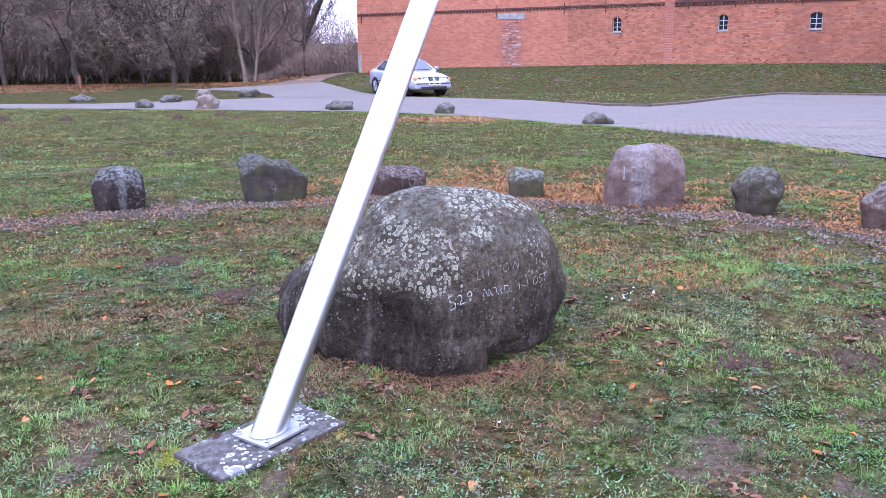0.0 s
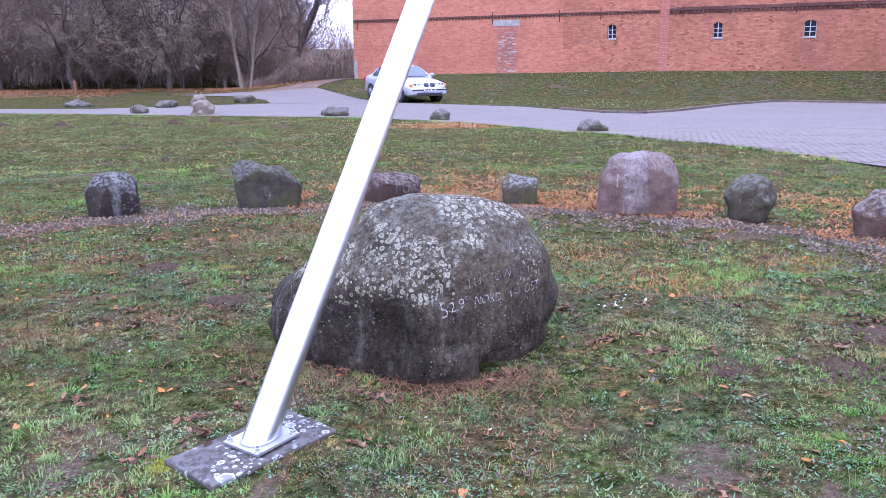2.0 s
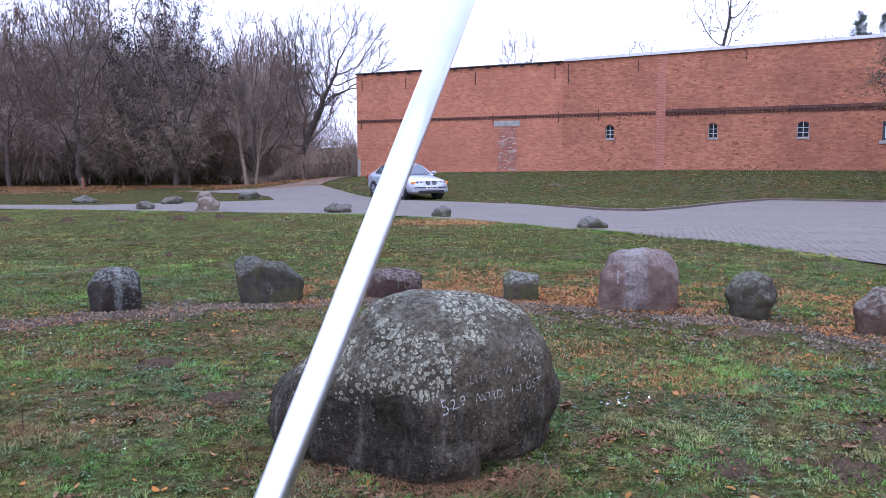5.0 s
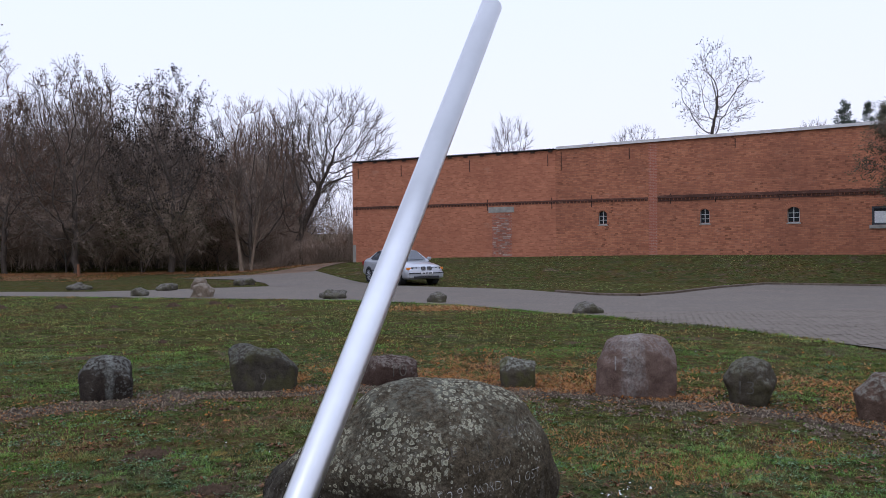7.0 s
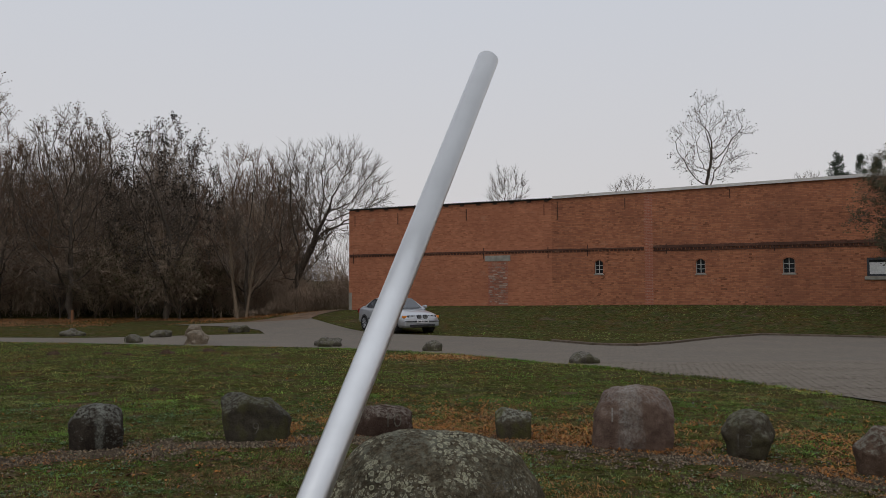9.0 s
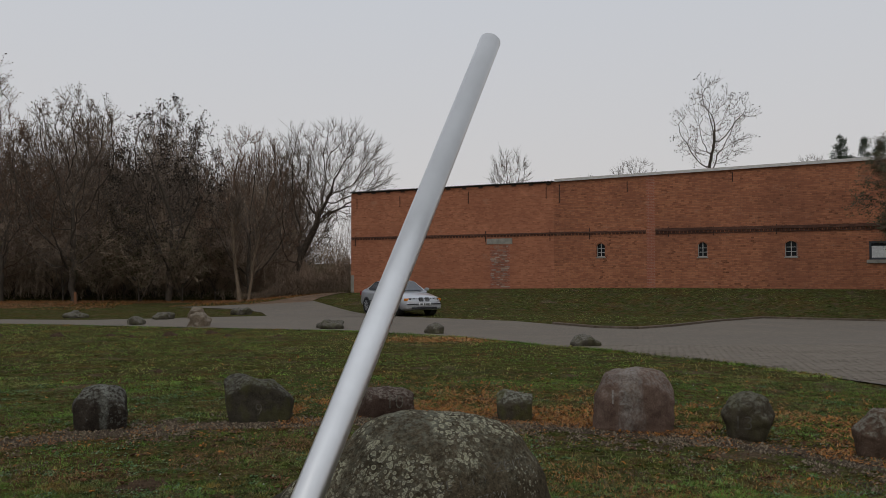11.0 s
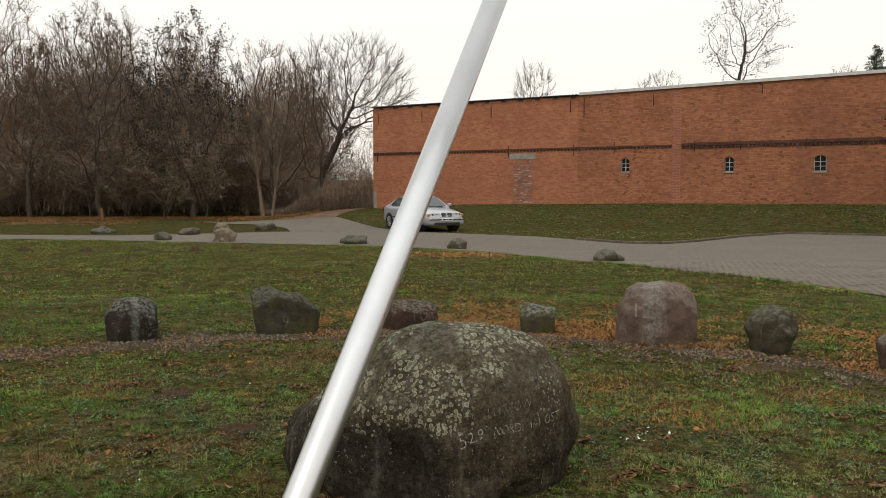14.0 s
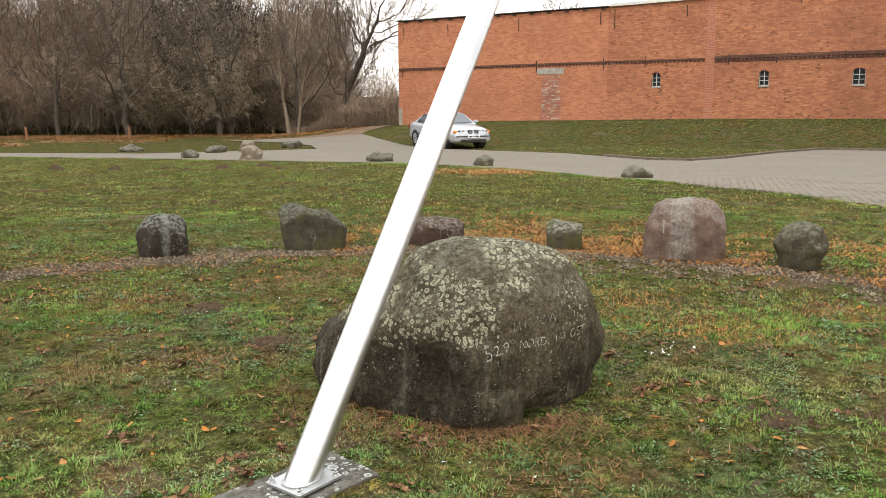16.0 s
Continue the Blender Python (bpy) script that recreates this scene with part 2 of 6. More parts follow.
def boulder_material():
    m = rock_material("boulder_granite", (0.061, 0.048, 0.030), (0.136, 0.110, 0.072), 0.30, (0.22, 0.22, 0.165))
    c = m.b.inputs["Base Color"].links[0].from_socket
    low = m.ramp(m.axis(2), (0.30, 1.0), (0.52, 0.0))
    # black algae and the sunken face's shade put into the colour, in streaks
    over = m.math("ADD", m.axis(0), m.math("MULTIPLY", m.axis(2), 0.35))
    algae_shade = m.ramp(m.math("ADD", over, m.math("MULTIPLY", m.noise(4.5, 6, 0.75, co=m.stretch(1, 1, 0.45)), 0.5)), (0.36, 1.0), (0.50, 0.0))
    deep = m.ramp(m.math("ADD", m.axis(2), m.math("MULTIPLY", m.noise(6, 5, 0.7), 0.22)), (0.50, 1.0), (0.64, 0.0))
    c = m.mix(m.math("MULTIPLY", m.math("MULTIPLY", algae_shade, deep), 0.66), c, m.ramp(m.noise(30, 6, 0.8), (0.4, (0.014, 0.012, 0.010)), (0.65, (0.050, 0.043, 0.034))))
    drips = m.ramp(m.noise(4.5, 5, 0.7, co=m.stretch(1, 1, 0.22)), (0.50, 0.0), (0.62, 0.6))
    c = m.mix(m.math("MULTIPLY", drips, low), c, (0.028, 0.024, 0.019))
    pale = m.math("MULTIPLY", m.ramp(m.noise(7, 5, 0.7, co=m.stretch(1, 1, 0.3)), (0.52, 0.0), (0.66, 0.6)), low)
    c = m.mix(pale, c, (0.17, 0.150, 0.120))
    # shading of small pits put into the colour as fine noise
    c = m.mix(1.0, c, m.ramp(m.noise(34, 7, 0.85), (0.36, 0.45), (0.5, 0.95), (0.64, 1.5)), "MULTIPLY")
    # a pale grey-green crust over the crown
    crown = m.ramp(m.math("ADD", m.axis(2), m.math("MULTIPLY", m.noise(3.2, 4), 0.3)), (0.90, 0.0), (1.04, 1.0))
    crust = m.ramp(m.noise(13, 7, 0.8), (0.47, 0.0), (0.58, 0.55))
    c = m.mix(m.math("MULTIPLY", crown, crust), c, (0.22, 0.22, 0.172))
    m.colour(c)
    high = m.ramp(m.math("ADD", m.axis(2), m.math("MULTIPLY", m.noise(3.5, 3), 0.5)), (0.69, 0.0), (0.73, 1.0))
    face = m.math("ADD", m.math("MULTIPLY", m.axis(0), 0.845), m.math("MULTIPLY", m.axis(1), -0.535))
    bare = m.ramp(m.math("SUBTRACT", face, m.math("MULTIPLY", m.axis(2), 0.42)), (0.15, 1.0), (0.19, 0.0))
    where = m.math("MULTIPLY", high, bare)
    add_discs(m, ((26.0, 0.27), (33.0, 0.26), (44.0, 0.25)), (0.45, 0.43, 0.30), where, (3.2, 0.45, 0.54), 0.56)
    add_discs(m, ((46.0, 0.24),), (0.42, 0.41, 0.30), high, (3.0, 0.50, 0.58), 0.55)
    add_discs(m, ((60.0, 0.18), (95.0, 0.18)), (0.34, 0.32, 0.26), 1.0, (3.0, 0.46, 0.60), 0.86)
    m.bump(m.math("ADD", m.noise(70, 6, 0.8), m.math("MULTIPLY", m.noise(16, 5, 0.7), 2.5)), 1.0, 0.018)
    return m.m


def brick_material(name, a, b, mortar, blotch, soot=0.35):
    m = Mat(name, 0.97, 0, 0.03)
    sep = m.node("SeparateXYZ", Vector=m.co)
    flat = m.node("CombineXYZ", X=sep.outputs[0], Y=sep.outputs[2])
    br = m.node("TexBrick", Vector=flat.outputs[0], Color1=a, Color2=b, Mortar=mortar, Scale=1.0)
    br.inputs["Brick Width"].default_value, br.inputs["Row Height"].default_value = 0.26, 0.077
    br.inputs["Mortar Size"].default_value, br.inputs["Bias"].default_value = 0.006, -0.1
    c = br.outputs["Color"]
    # single over-fired, sooty bricks and single pale ones
    odd = m.node("TexBrick", Vector=flat.outputs[0], Color1=(0, 0, 0), Color2=(1, 1, 1), Mortar=(0.5, 0.5, 0.5), Scale=1.0)
    odd.inputs["Brick Width"].default_value, odd.inputs["Row Height"].default_value = 0.15, 0.077
    odd.inputs["Mortar Size"].default_value, odd.inputs["Bias"].default_value = 0.006, 0.0
    patch = m.ramp(m.noise(0.55, 4, 0.6), (0.40, 0.25), (0.62, 1.0))
    c = m.mix(m.math("MULTIPLY", m.ramp(odd.outputs["Color"], (0.84, 0.0), (0.94, soot)), patch), c, tuple(v * 0.30 for v in a))
    c = m.mix(m.ramp(odd.outputs["Color"], (0.08, 0.35), (0.20, 0.0)), c, tuple(min(1, v * 1.35) for v in a))
    # worn-out joints between the courses
    course = m.node("Mapping", Vector=flat.outputs[0])
    course.inputs["Scale"].default_value = (0.9, 13.0, 1)
    c = m.mix(m.math("MULTIPLY", m.ramp(m.noise(1.0, 3, 0.7, co=course.outputs[0]), (0.54, 0.0), (0.66, soot * 0.7)), patch), c, tuple(v * 0.40 for v in a))
    c = m.mix(m.ramp(m.noise(0.35, 6, 0.7), (0.45, 0.0), (0.65, 0.55)), c, blotch)
    c = m.mix(m.ramp(m.noise(2.3, 5, 0.75), (0.5, 0.0), (0.72, 0.40)), c, tuple(v * 1.35 for v in b))
    c = m.mix(m.ramp(m.noise(1.9, 6, 0.75, co=m.stretch(0.5, 1, 1.2)), (0.58, 0.0), (0.70, 0.40)), c, (0.42, 0.25, 0.17))
    m.colour(c)
    m.bump(br.outputs["Fac"], 0.5, -0.01)
    return m.m


def road_material():
    m = Mat("pavers", 0.92, 0, 0.06)
    turn = m.node("Mapping", Vector=m.co)
    turn.inputs["Rotation"].default_value = (0, 0, radians(-32))
    br = m.node("TexBrick", Vector=turn.outputs[0], Color1=(0.174, 0.148, 0.120), Color2=(0.150, 0.127, 0.102), Mortar=(0.122, 0.107, 0.091), Scale=1.0)
    br.inputs["Brick Width"].default_value, br.inputs["Row Height"].default_value = 0.2, 0.1
    br.inputs["Mortar Size"].default_value = 0.006
    c = m.mix(m.ramp(m.noise(0.5, 5), (0.4, 0.0), (0.7, 0.5)), br.outputs["Color"], (0.125, 0.110, 0.096))
    c = m.mix(m.ramp(m.noise(3, 5), (0.55, 0.0), (0.8, 0.4)), c, (0.15, 0.12, 0.09))
    m.colour(c).bump(br.outputs["Fac"], 0.4, -0.008)
    return m.m


def bark_material(name, dark, light):
    m = Mat(name, 0.95, 0, 0.1)
    m.colour(m.ramp(m.noise(14, 5, 0.7, co=m.stretch(1, 1, 0.25)), (0.3, dark), (0.7, light)))
    m.bump(m.noise(30, 4, co=m.stretch(1, 1, 0.2)), 0.6, 0.02)
    return m.m


def steel_material():
    m = Mat("brushed_steel", 0.34, 1.0, 0.5)
    g = m.noise(9, 4, 0.6, co=m.stretch(1, 1, 0.15))
    m.colour(m.mix(m.ramp(m.noise(2.2, 4), (0.35, 0.0), (0.7, 1.0)), (0.60, 0.595, 0.585), (0.68, 0.675, 0.665)))
    m.rough(m.ramp(g, (0.3, 0.30), (0.7, 0.42)))
    return m.m


LAWN = lawn_material()
GRASS = blade_material("grass_blades", (0.032, 0.060, 0.014), (0.088, 0.156, 0.040), (0.19, 0.268, 0.095), (0.32, 0.22, 0.10), 0.80)
GRASS_FAR = blade_material("grass_blades_far", (0.090, 0.108, 0.022), (0.205, 0.236, 0.052), (0.33, 0.345, 0.105), (0.50, 0.35, 0.16), 0.26)
GRASS_MID = blade_material("grass_blades_mid", (0.056, 0.080, 0.017), (0.148, 0.205, 0.046), (0.26, 0.325, 0.105), (0.44, 0.29, 0.12), 0.42)
GRASS_BRIGHT = blade_material("fresh_grass", (0.040, 0.080, 0.020), (0.092, 0.165, 0.044), (0.18, 0.265, 0.095), (0.30, 0.27, 0.12), 0.30)
HERB = leaf_material("rosette_leaves", (0.034, 0.070, 0.026), (0.070, 0.130, 0.050), (0.115, 0.185, 0.085), (0.18, 0.24, 0.14))
HERB_MIX = blade_material("leafy_herbs", (0.020, 0.038, 0.014), (0.062, 0.105, 0.040), (0.14, 0.195, 0.092), (0.26, 0.20, 0.11), 0.42)
DARK_TUSSOCK = blade_material("dark_tussocks", (0.020, 0.034, 0.012), (0.045, 0.070, 0.024), (0.085, 0.115, 0.045), (0.13, 0.085, 0.045), 0.15)
CLOVER = blade_material("low_herbs", (0.036, 0.070, 0.032), (0.082, 0.142, 0.070), (0.17, 0.245, 0.135), (0.25, 0.20, 0.10), 0.40)
STRAW = leaf_material("dry_grass", (0.12, 0.075, 0.04), (0.22, 0.15, 0.08), (0.30, 0.235, 0.135))
FALLEN = leaf_material("fallen_leaves", (0.070, 0.036, 0.020), (0.14, 0.066, 0.030), (0.29, 0.118, 0.028), (0.38, 0.155, 0.036), (0.26, 0.165, 0.08))
FALLEN_DARK = leaf_material("curled_leaves", (0.050, 0.026, 0.017), (0.10, 0.052, 0.030), (0.18, 0.085, 0.040), (0.24, 0.15, 0.085))
SOIL = plain("soil", (0.062, 0.041, 0.026), 0.97, var=0.5, scale=30)
PEBBLE = leaf_material("pebbles", (0.034, 0.025, 0.016), (0.082, 0.062, 0.042), (0.23, 0.185, 0.130), (0.055, 0.037, 0.023), (0.115, 0.085, 0.055))
BED = plain("gravel_bed", (0.052, 0.038, 0.027), 0.97, var=0.5, scale=45)
ROAD = road_material()


def paver_material():
    m = Mat("concrete_paver", 0.92, 0, 0.06)
    pick = m.math("ADD", m.obrand(), m.island())
    c = m.ramp(m.math("FRACT", pick), (0.0, (0.150, 0.127, 0.102)), (1.0, (0.174, 0.148, 0.120)))
    c = m.mix(m.ramp(m.noise(38, 5, 0.7), (0.5, 0.0), (0.75, 0.5)), c, (0.115, 0.096, 0.078))
    m.colour(c).bump(m.noise(150, 3), 0.3, 0.003)
    return m.m


PAVER = paver_material()
KERB = plain("kerb_stone", (0.115, 0.090, 0.068), 0.9, var=0.35, scale=8)
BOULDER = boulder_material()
STEEL = steel_material()
PLATE = plain("galvanised_plate", (0.42, 0.42, 0.415), 0.5, 0.9, 0.12, 25)
BOLT = plain("bolt_metal", (0.55, 0.55, 0.55), 0.35, 1.0)
SLAB = add_discs(rock_material("slab_stone", (0.052, 0.045, 0.036), (0.110, 0.097, 0.080), 0.15, (0.38, 0.39, 0.36)), ((10.0, 0.25), (24.0, 0.24), (40.0, 0.24)), (0.42, 0.43, 0.40), 1.0, (5.0, 0.46, 0.54), 0.60)


# ---- ground ----
def ease(a, b, x):
    k = min(1.0, max(0.0, (x - a) / (b - a)))
    return k * k * (3 - 2 * k)


WALL_A, WALL_U = Vector((-4.9, 48.0)), Vector((0.8827, -0.4700)).normalized()
WALL_N = Vector((WALL_U.y, -WALL_U.x))  # towards the lawn


def along(x, y):
    """How far along the barn's front a place lies, and how far before it."""
    d = Vector((x, y)) - WALL_A
    return d.dot(WALL_U), d.dot(WALL_N)


def ground_z(x, y):
    z = -0.10 * ease(12, 26, y)
    s, d = along(x, y)
    lift = 0.54 + 0.29 * ease(0, 7, s) + 0.13 * ease(6, 20, s)
    foot = 11.5 - 3.9 * ease(11, 17, s)
    z += lift * ease(foot, 1.0, d) * ease(-7.5, 0.3, s) if d < foot else 0.0
    if y > 40:
        z += 0.012 * (y - 40) * ease(-3, -9, s)
    z += 0.042 * math.exp(-(((x + 0.767) ** 2 + (y - 3.08) ** 2) / 0.22) ** 2)
    r = math.hypot(x, y)
    if r < 30:
        z += 0.018 * noise.noise((x * 0.9, y * 0.9, 3.1)) * ease(30, 12, r)
        z += 0.016 * noise.noise((x * 3.1, y * 3.1, 9.4)) * ease(22, 9, r)
        z += 0.010 * noise.noise((x * 8.3, y * 8.3, 1.7)) * ease(12, 7, r)
    return z


def finish(name, bm, material, smooth=True):
    me = bpy.data.meshes.new(name)
    bm.to_mesh(me)
    bm.free()
    if smooth:
        for p in me.polygons:
            p.use_smooth = True
    me.materials.append(material)
    return me


def part(name, bm, material, parent=None, label="", smooth=False):
    ob = new(name, finish(name, bm, material, smooth))
    ob.parent = parent
    if label:
        ob["label"] = label
    return ob


def thing(name, label, category, group="", kind="", m=None):
    ob = tagged(new(name), label, category, group, kind)
    if m is not None:
        ob.matrix_world = m
    return ob


def sheet(name, xs, ys, zf, material):
    """A grid that follows the height function."""
    bm = bmesh.new()
    rows = [[bm.verts.new((x, y, zf(x, y))) for x in xs] for y in ys]
    for a, b in zip(rows, rows[1:]):
        for i in range(len(xs) - 1):
            bm.faces.new((a[i], a[i + 1], b[i + 1], b[i]))
    return part(name, bm, material, smooth=True)


def steps(*spans):
    out = []
    for a, b, n in spans:
        out += [a + (b - a) * i / n for i in range(n)]
    return out + [spans[-1][1]]


ground = sheet("ground", steps((-900, -60, 8), (-60, -7, 36), (-7, 7, 180), (7, 60, 40), (60, 900, 8)),
               steps((-900, -20, 8), (-20, 1.5, 14), (1.5, 12, 140), (12, 56, 80), (56, 900, 10)), ground_z, LAWN)
tagged(ground, "short patchy winter lawn with moss and bare soil", "lawn", kind="structure")


def ribbon(name, left, right, material, lift=0.02, across=6, along_n=5):
    """A paved strip between two polylines of the plan, laid on the ground."""
    bm = bmesh.new()
    rows = []
    for i in range(len(left) - 1):
        for k in range(along_n + (i == len(left) - 2)):
            f = k / along_n
            a = Vector(left[i]).lerp(Vector(left[i + 1]), f)
            b = Vector(right[i]).lerp(Vector(right[i + 1]), f)
            row = []
            for j in range(across + 1):
                p = a.lerp(b, j / across)
                row.append(bm.verts.new((p.x, p.y, ground_z(p.x, p.y) + lift)))
            rows.append(row)
    for a, b in zip(rows, rows[1:]):
        for j in range(across):
            bm.faces.new((a[j], a[j + 1], b[j + 1], b[j]))
    for f in bm.faces:
        f.normal_update()
        if f.normal.z < 0:
            f.normal_flip()
    return part(name, bm, material, smooth=True)


NEAR_EDGE = [(-60, 37), (-30, 31.5), (-17.2, 28.3), (-12.6, 27.3), (-7.6, 25.7), (-2.6, 24.2), (0.7, 21.6), (3.1, 18.1), (3.55, 17.5), (4.0, 16.9), (5.5, 14.5), (6.3, 12.5), (7.6, 9.0), (9.5, 3.0)]
FAR_EDGE = [(-60, 40), (-30, 34), (-18.6, 30.8), (-12.7, 29.9), (-6.5, 32.4), (-2.1, 32.3), (2.9, 28.6), (5.05, 25.05), (6.2, 24.5), (7.5, 25.5), (9.9, 28.1), (12.2, 29.9), (18.0, 26.6), (27.0, 21.0)]
road = tagged(ribbon("road", NEAR_EDGE, FAR_EDGE, ROAD), "damp grey concrete block paving road", "road", kind="structure")
apron = ribbon("road_apron", [(-6.6, 32.2), (-7.4, 35.0), (-9.0, 38.0), (-12.8, 40.4)], [(-1.9, 31.6), (-3.5, 35.2), (-5.0, 38.6), (-6.3, 41.6)], ROAD, 0.026)
tagged(apron, "grey paved mouth of the barn track", "road", kind="structure")
LANE = plain("sandy_track", (0.135, 0.090, 0.060), 0.95, var=0.3, scale=1.5)
tagged(ribbon("track", [(-9.6, 40.6), (-8.2, 42.6), (-6.9, 45.2), (-5.9, 47.6), (-5.6, 54)], [(-6.2, 41.0), (-6.0, 43.0), (-5.4, 45.6), (-5.0, 47.6), (-4.9, 54)], LANE, 0.03), "sandy brown track leading past the barn", "track", kind="structure")


def kerb_line(points):
    group = thing("kerb", "worn concrete kerb along the lay-by", "kerb", kind="structure")
    for (ax, ay), (bx, by) in zip(points, points[1:]):
        n = max(1, round(math.hypot(bx - ax, by - ay) / 1.0))
        for i in range(n):
            x0, y0 = ax + (bx - ax) * i / n, ay + (by - ay) * i / n
            x1, y1 = ax + (bx - ax) * (i + 0.985) / n, ay + (by - ay) * (i + 0.985) / n
            bm = bmesh.new()
            d = Vector((x1 - x0, y1 - y0)).normalized()
            s = Vector((-d.y, d.x)) * 0.06
            z0, z1 = ground_z(x0, y0), ground_z(x1, y1)
            lo = [bm.verts.new(v) for v in ((x0 - s.x, y0 - s.y, z0 - 0.1), (x1 - s.x, y1 - s.y, z1 - 0.1), (x1 + s.x, y1 + s.y, z1 - 0.1), (x0 + s.x, y0 + s.y, z0 - 0.1))]
            hi = [bm.verts.new(v) for v in ((x0 - s.x, y0 - s.y, z0 + 0.08), (x1 - s.x, y1 - s.y, z1 + 0.085), (x1 + s.x, y1 + s.y, z1 + 0.09), (x0 + s.x, y0 + s.y, z0 + 0.09))]
            bm.faces.new(hi)
            for k in range(4):
                bm.faces.new((lo[k], lo[(k + 1) % 4], hi[(k + 1) % 4], hi[k]))
            bmesh.ops.recalc_face_normals(bm, faces=bm.faces)
            part("kerb_stone", bm, KERB, group)


kerb_line([(4.0, 26.9), (5.05, 25.11), (6.2, 24.56), (7.5, 25.56), (9.9, 28.16), (12.2, 29.96), (18.0, 26.66), (22.5, 23.9)])


# ---- simple solids ----
def box(bm, x0, x1, y0, y1, z0, z1, bevel=0.0):
    made = bmesh.ops.create_cube(bm, size=1.0)
    bmesh.ops.scale(bm, vec=(x1 - x0, y1 - y0, z1 - z0), verts=made["verts"])
    bmesh.ops.translate(bm, vec=((x0 + x1) / 2, (y0 + y1) / 2, (z0 + z1) / 2), verts=made["verts"])
    if bevel:
        edges = {e for v in made["verts"] for e in v.link_edges}
        bmesh.ops.bevel(bm, geom=list(edges), offset=bevel, segments=2, affect="EDGES", profile=0.5)


def boxed(name, dims, material, parent, bevel=0.0, label=""):
    bm = bmesh.new()
    box(bm, *dims, bevel)
    return part(name, bm, material, parent, label)


def tube(bm, a, b, r0, r1, sides=16, caps=True):
    a, b = Vector(a), Vector(b)
    d = (b - a).normalized()
    side = d.orthogonal().normalized()
    up = d.cross(side)
    rings = []
    for p, r in ((a, r0), (b, r1)):
        rings.append([bm.verts.new(p + (side * math.cos(2 * math.pi * i / sides) + up * math.sin(2 * math.pi * i / sides)) * r) for i in range(sides)])
    for i in range(sides):
        bm.faces.new((rings[0][i], rings[0][(i + 1) % sides], rings[1][(i + 1) % sides], rings[1][i]))
    if caps:
        bm.faces.new(rings[0][::-1])
        bm.faces.new(rings[1])


# ---- the sundial: pole and boulder ----
FOOT = Vector((-0.737, 3.085, 0.075))
NORTH = radians(29.0)
TILT = radians(52.6)
POLE_DIR = Vector((math.cos(TILT) * math.sin(NORTH), math.cos(TILT) * math.cos(NORTH), math.sin(TILT)))
POLE_LENGTH, POLE_R = 3.925, 0.07


def gnomon():
    root = thing("sundial_pole", "leaning brushed steel pole bolted to a stone slab", "pole")
    root.location = FOOT
    turn = POLE_DIR.to_track_quat("Z", "Y").to_matrix()
    bm = bmesh.new()
    n = 48
    side = POLE_DIR.cross(Vector((0, 0, 1))).normalized()
    up = side.cross(POLE_DIR)
    loops = []
    for inner in (0, 1):
        r = POLE_R - 0.004 * inner
        low, top = [], []
        for i in range(n):
            o = (side * math.cos(2 * math.pi * i / n) + up * math.sin(2 * math.pi * i / n)) * r
            low.append(bm.verts.new(turn.transposed() @ (o + POLE_DIR * ((0.008 - o.z) / POLE_DIR.z))))
            top.append(bm.verts.new(turn.transposed() @ (o + POLE_DIR * POLE_LENGTH)))
        loops.append((low, top))
    for i in range(n):
        j = (i + 1) % n
        bm.faces.new((loops[0][0][i], loops[0][0][j], loops[0][1][j], loops[0][1][i])).smooth = True
        bm.faces.new((loops[0][1][i], loops[0][1][j], loops[1][1][j], loops[1][1][i]))
    bm.faces.new(loops[1][1])
    bmesh.ops.recalc_face_normals(bm, faces=bm.faces)
    tubeob = part("tube", bm, STEEL, root, "brushed stainless steel tube")
    tubeob.matrix_local = turn.to_4x4()
    bm = bmesh.new()
    box(bm, -0.105, 0.105, -0.105, 0.14, -0.008, 0.006, 0.002)
    plate = part("base_plate", bm, PLATE, root, "galvanised square base plate")
    plate.rotation_euler.z = PLATE_TURN
    for x, y in ((-0.085, -0.085), (0.085, -0.085), (-0.085, 0.12), (0.085, 0.12)):
        bm = bmesh.new()
        tube(bm, (x, y, 0.006), (x, y, 0.010), 0.017, 0.017, 16)
        tube(bm, (x, y, 0.010), (x, y, 0.021), 0.012, 0.012, 6)
        tube(bm, (x, y, 0.021), (x, y, 0.032), 0.006, 0.005, 10)
        part("bolt", bm, BOLT, plate)
    bm = bmesh.new()
    for i in range(28):
        a0, a1 = 2 * math.pi * i / 28, 2 * math.pi * (i + 1) / 28
        pts = []
        for a in (a0, a1):
            o = (side * math.cos(a) + up * math.sin(a)) * POLE_R
            pts.append(o + POLE_DIR * ((0.009 - o.z) / POLE_DIR.z))
        tube(bm, pts[0], pts[1], 0.007, 0.007, 6, False)
    part("weld_seam", bm, PLATE, root)
    bm = bmesh.new()
    box(bm, -0.006, 0.006, 0.07, 0.13, 0.006, 0.05, 0.002)
    part("rib", bm, PLATE, plate)


PLATE_TURN = radians(-35)
SLAB_C, SLAB_TURN = (-0.767, 3.08), radians(-41)


def slab():
    bm = bmesh.new()
    box(bm, -0.172, 0.172, -0.315, 0.33, -0.13, 0.056, 0.01)
    bmesh.ops.subdivide_edges(bm, edges=bm.edges, cuts=3, use_grid_fill=True)
    for v in bm.verts:
        k = noise.noise(v.co * 9) * 0.008
        v.co += Vector((k, k * 0.7, k * (0.3 if v.co.z > 0.05 else 1)))
    ob = part("stone_slab", bm, SLAB.m)
    ob.location, ob.rotation_euler.z = (*SLAB_C, 0), SLAB_TURN
    tagged(ob, "grey stone slab with pale lichen, sunk in grass", "slab")


gnomon()
slab()


